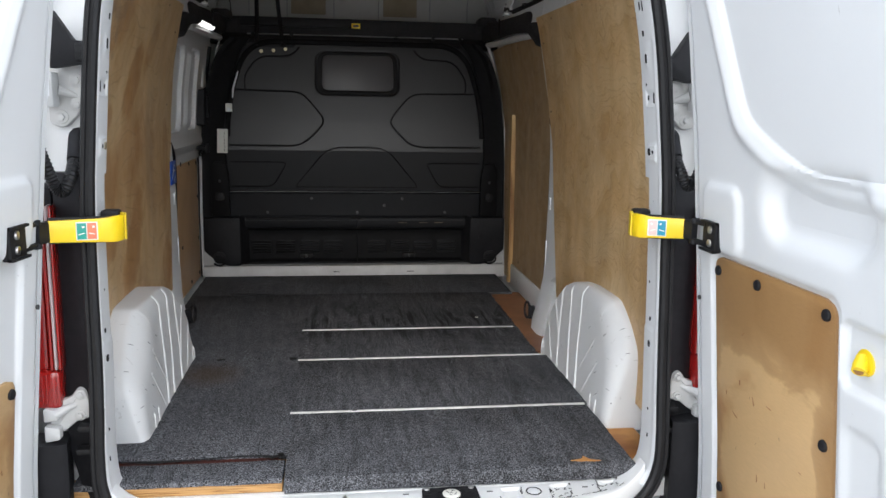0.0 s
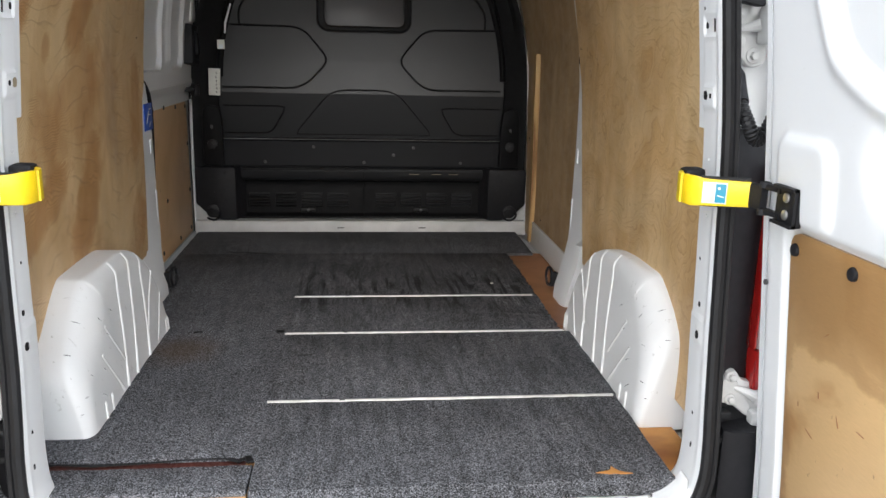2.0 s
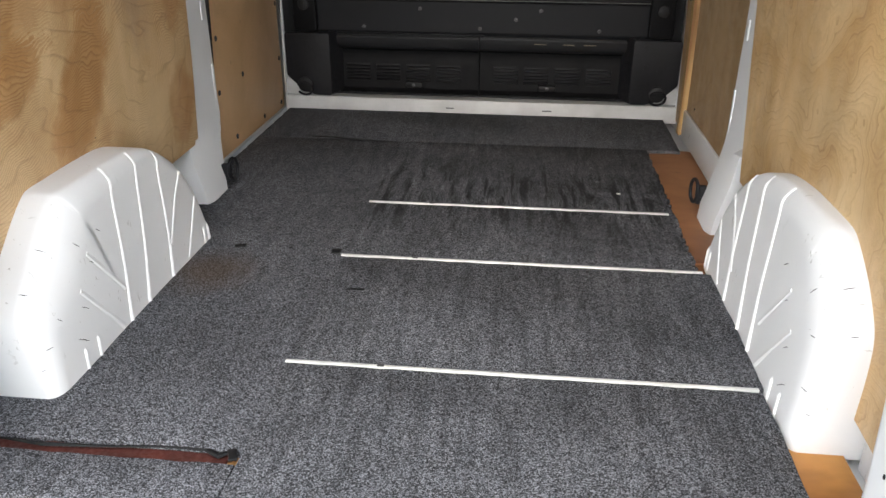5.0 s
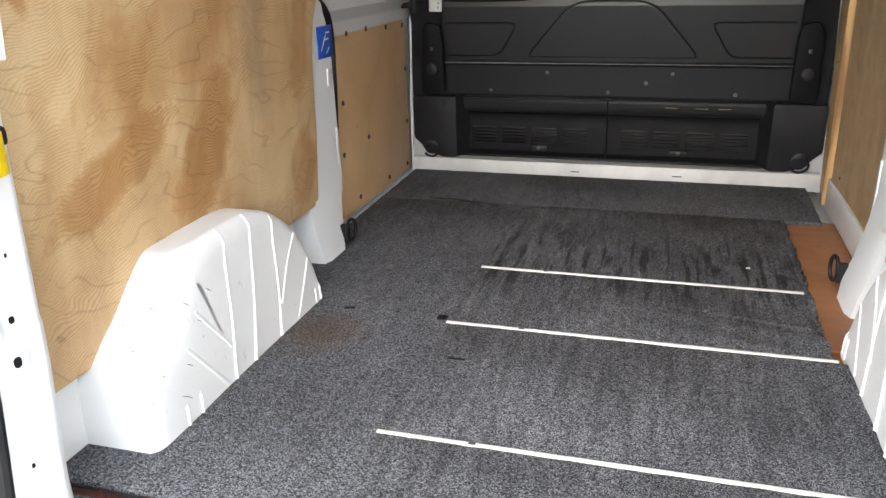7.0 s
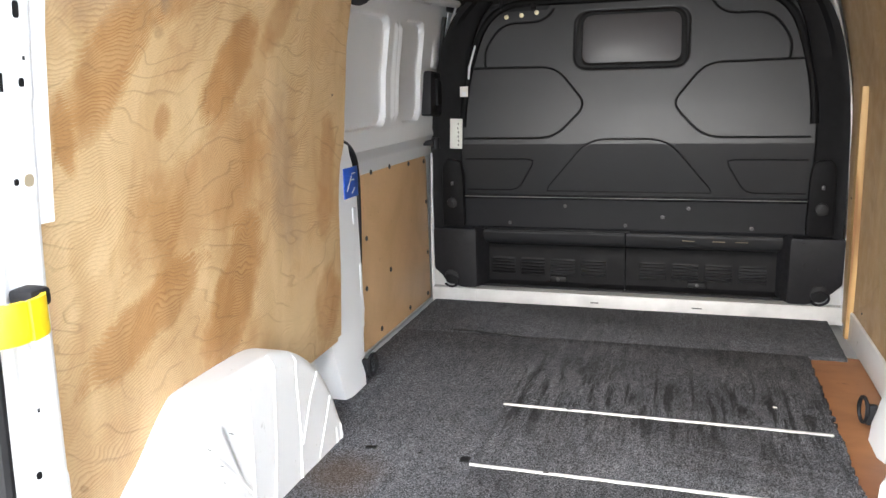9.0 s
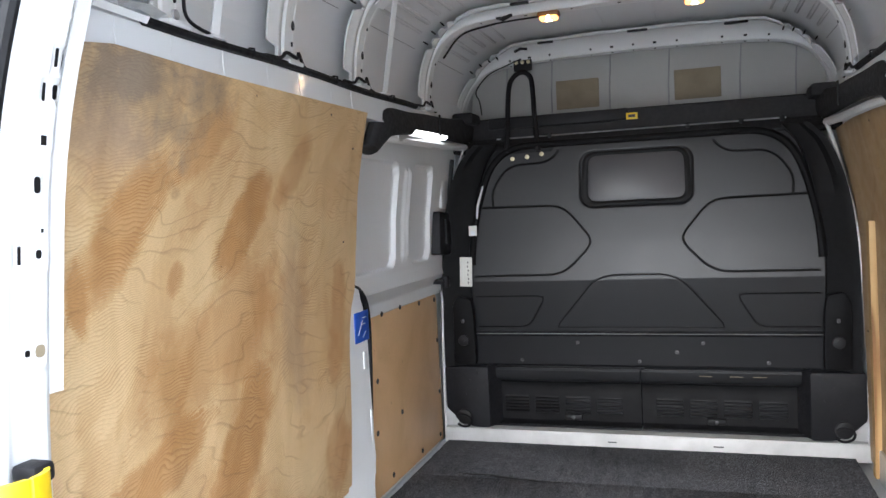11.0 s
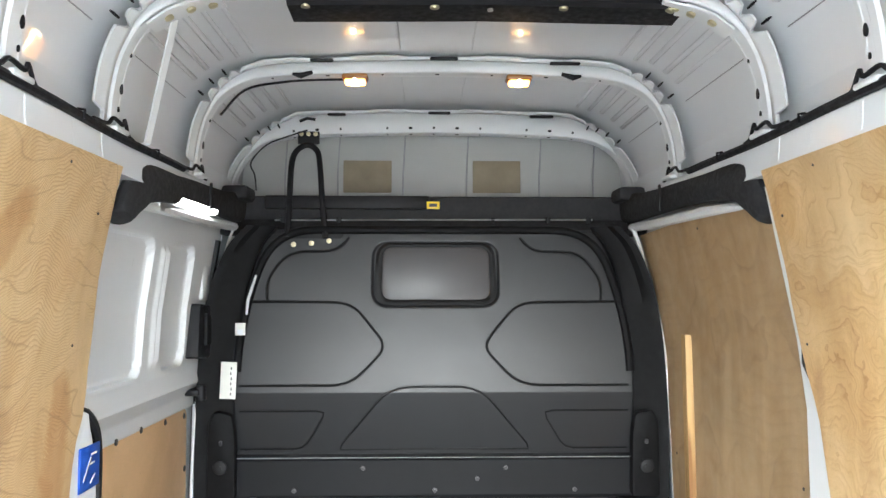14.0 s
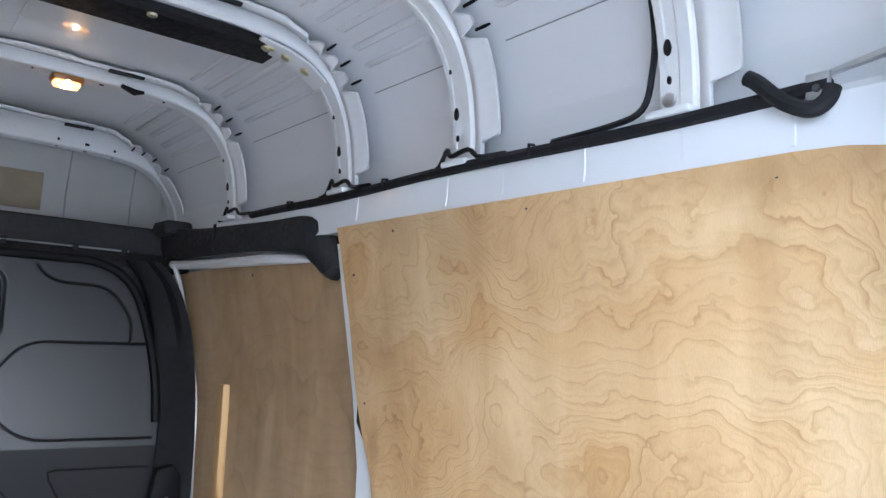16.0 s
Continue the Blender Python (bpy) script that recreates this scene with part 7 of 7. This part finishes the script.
for s in (-1, 1):
    cd = thing("cable_conduit", (s * 0.735, 1.1, 1.41), "black cable conduit along the cant rail", "conduit", "cable conduits")
    y0 = 0.52 if s < 0 else 0.40
    part("conduit", Geo().tube([(s * 0.740, y, 1.413 + 0.003 * math.sin(7 * y)) for y in np.linspace(y0, 2.05, 16)], 0.0105, 8), BLACK, cd)
    rr = random.Random(3)
    for y in (1.105, 1.555, 2.2):
        w = smooth_line([(s * 0.742, y - 0.13, 1.424), (s * 0.740, y - 0.06, 1.428), (s * 0.738, y - 0.03, 1.446), (s * 0.736, y + 0.02, 1.440), (s * 0.738, y + 0.035, 1.455), (s * 0.738, y + 0.06, 1.424), (s * 0.742, y + 0.10, 1.420)], 4)
        part("wire", Geo().tube(w, 0.0048, 6), BLACK, cd)
    for y in (0.9, 1.35, 1.8):
        part("tie", Geo().tube([(s * 0.728, y, 1.405), (s * 0.728, y, 1.424), (s * 0.745, y + 0.006, 1.427)], 0.003, 5), BLACK, cd)
w = smooth_line([(0.742, 0.86, 1.424), (0.744, 0.74, 1.428), (0.752, 0.685, 1.445), (0.757, 0.672, 1.50), (0.755, 0.668, 1.56), (0.735, 0.668, 1.64), (0.70, 0.668, 1.69)], 5)
solid("hanging_wire", Geo().tube(w, 0.005, 6), BLACK, "black wire running up the roof bow", "wire")
w = smooth_line([(-0.742, 0.80, 1.424), (-0.752, 0.69, 1.445), (-0.757, 0.68, 1.50), (-0.75, 0.68, 1.58), (-0.71, 0.68, 1.67)], 5)
solid("hanging_wire", Geo().tube(w, 0.004, 6), BLACK, "black wire running up the roof bow", "wire")
w = smooth_line([(-0.70, 2.30, 1.63), (-0.62, 2.29, 1.71), (-0.50, 2.285, 1.735), (-0.40, 2.28, 1.742), (-0.28, 2.27, 1.742)], 5)
solid("hanging_wire", Geo().tube(w, 0.004, 6), BLACK, "thin black wire along the roof bow", "wire")
w = smooth_line([(-0.70, 2.87, 1.46), (-0.705, 2.86, 1.52), (-0.72, 2.86, 1.57), (-0.66, 2.86, 1.64), (-0.56, 2.86, 1.68), (-0.50, 2.86, 1.70)], 5)
solid("hanging_wire", Geo().tube(w, 0.003, 6), BLACK, "thin black wire beside the front bow", "wire")
hd = thing("grab_hook", (0.73, 0.44, 1.40), "black plastic hook on a steel bracket", "hook")
part("hook", Geo().tube(smooth_line([(0.722, 0.496, 1.440), (0.722, 0.482, 1.430), (0.722, 0.455, 1.404), (0.722, 0.430, 1.388), (0.726, 0.412, 1.384), (0.733, 0.400, 1.394), (0.738, 0.396, 1.410)], 5), [0.0105] * 31, 10), BLACK, hd)
part("bracket", Geo().box((0.735, 0.412, 1.412), (0.006, 0.030, 0.036), 0.002), STEEL, hd)
part("arm", Geo().loft([[(0.738, 0.405, 1.425), (0.738, 0.405, 1.431), (0.745, 0.405, 1.431), (0.745, 0.405, 1.425)], [(0.738, 0.32, 1.438), (0.738, 0.32, 1.446), (0.75, 0.32, 1.446), (0.75, 0.32, 1.438)]]), STEEL, hd)
part("screw", Geo().cyl((0.732, 0.412, 1.410), (-1, 0, 0), 0.005, 0.004, 8, 0.001), INK, hd)
hd = thing("rail_bracket", (-0.73, 0.47, 1.41), "bare metal rail bracket on the cant rail", "bracket")
part("channel", Geo().loft([[(-0.728, y, z), (-0.720, y, z + 0.012), (-0.735, y, z + 0.02), (-0.75, y, z + 0.012)] for y, z in ((0.38, 1.405), (0.52, 1.402))]), PALE, hd)
part("tongue", Geo().loft([[(-0.726, y, z), (-0.70, y, z + 0.006), (-0.726, y, z + 0.012)] for y, z in ((0.44, 1.418), (0.50, 1.424), (0.545, 1.416))]), STEEL, hd)
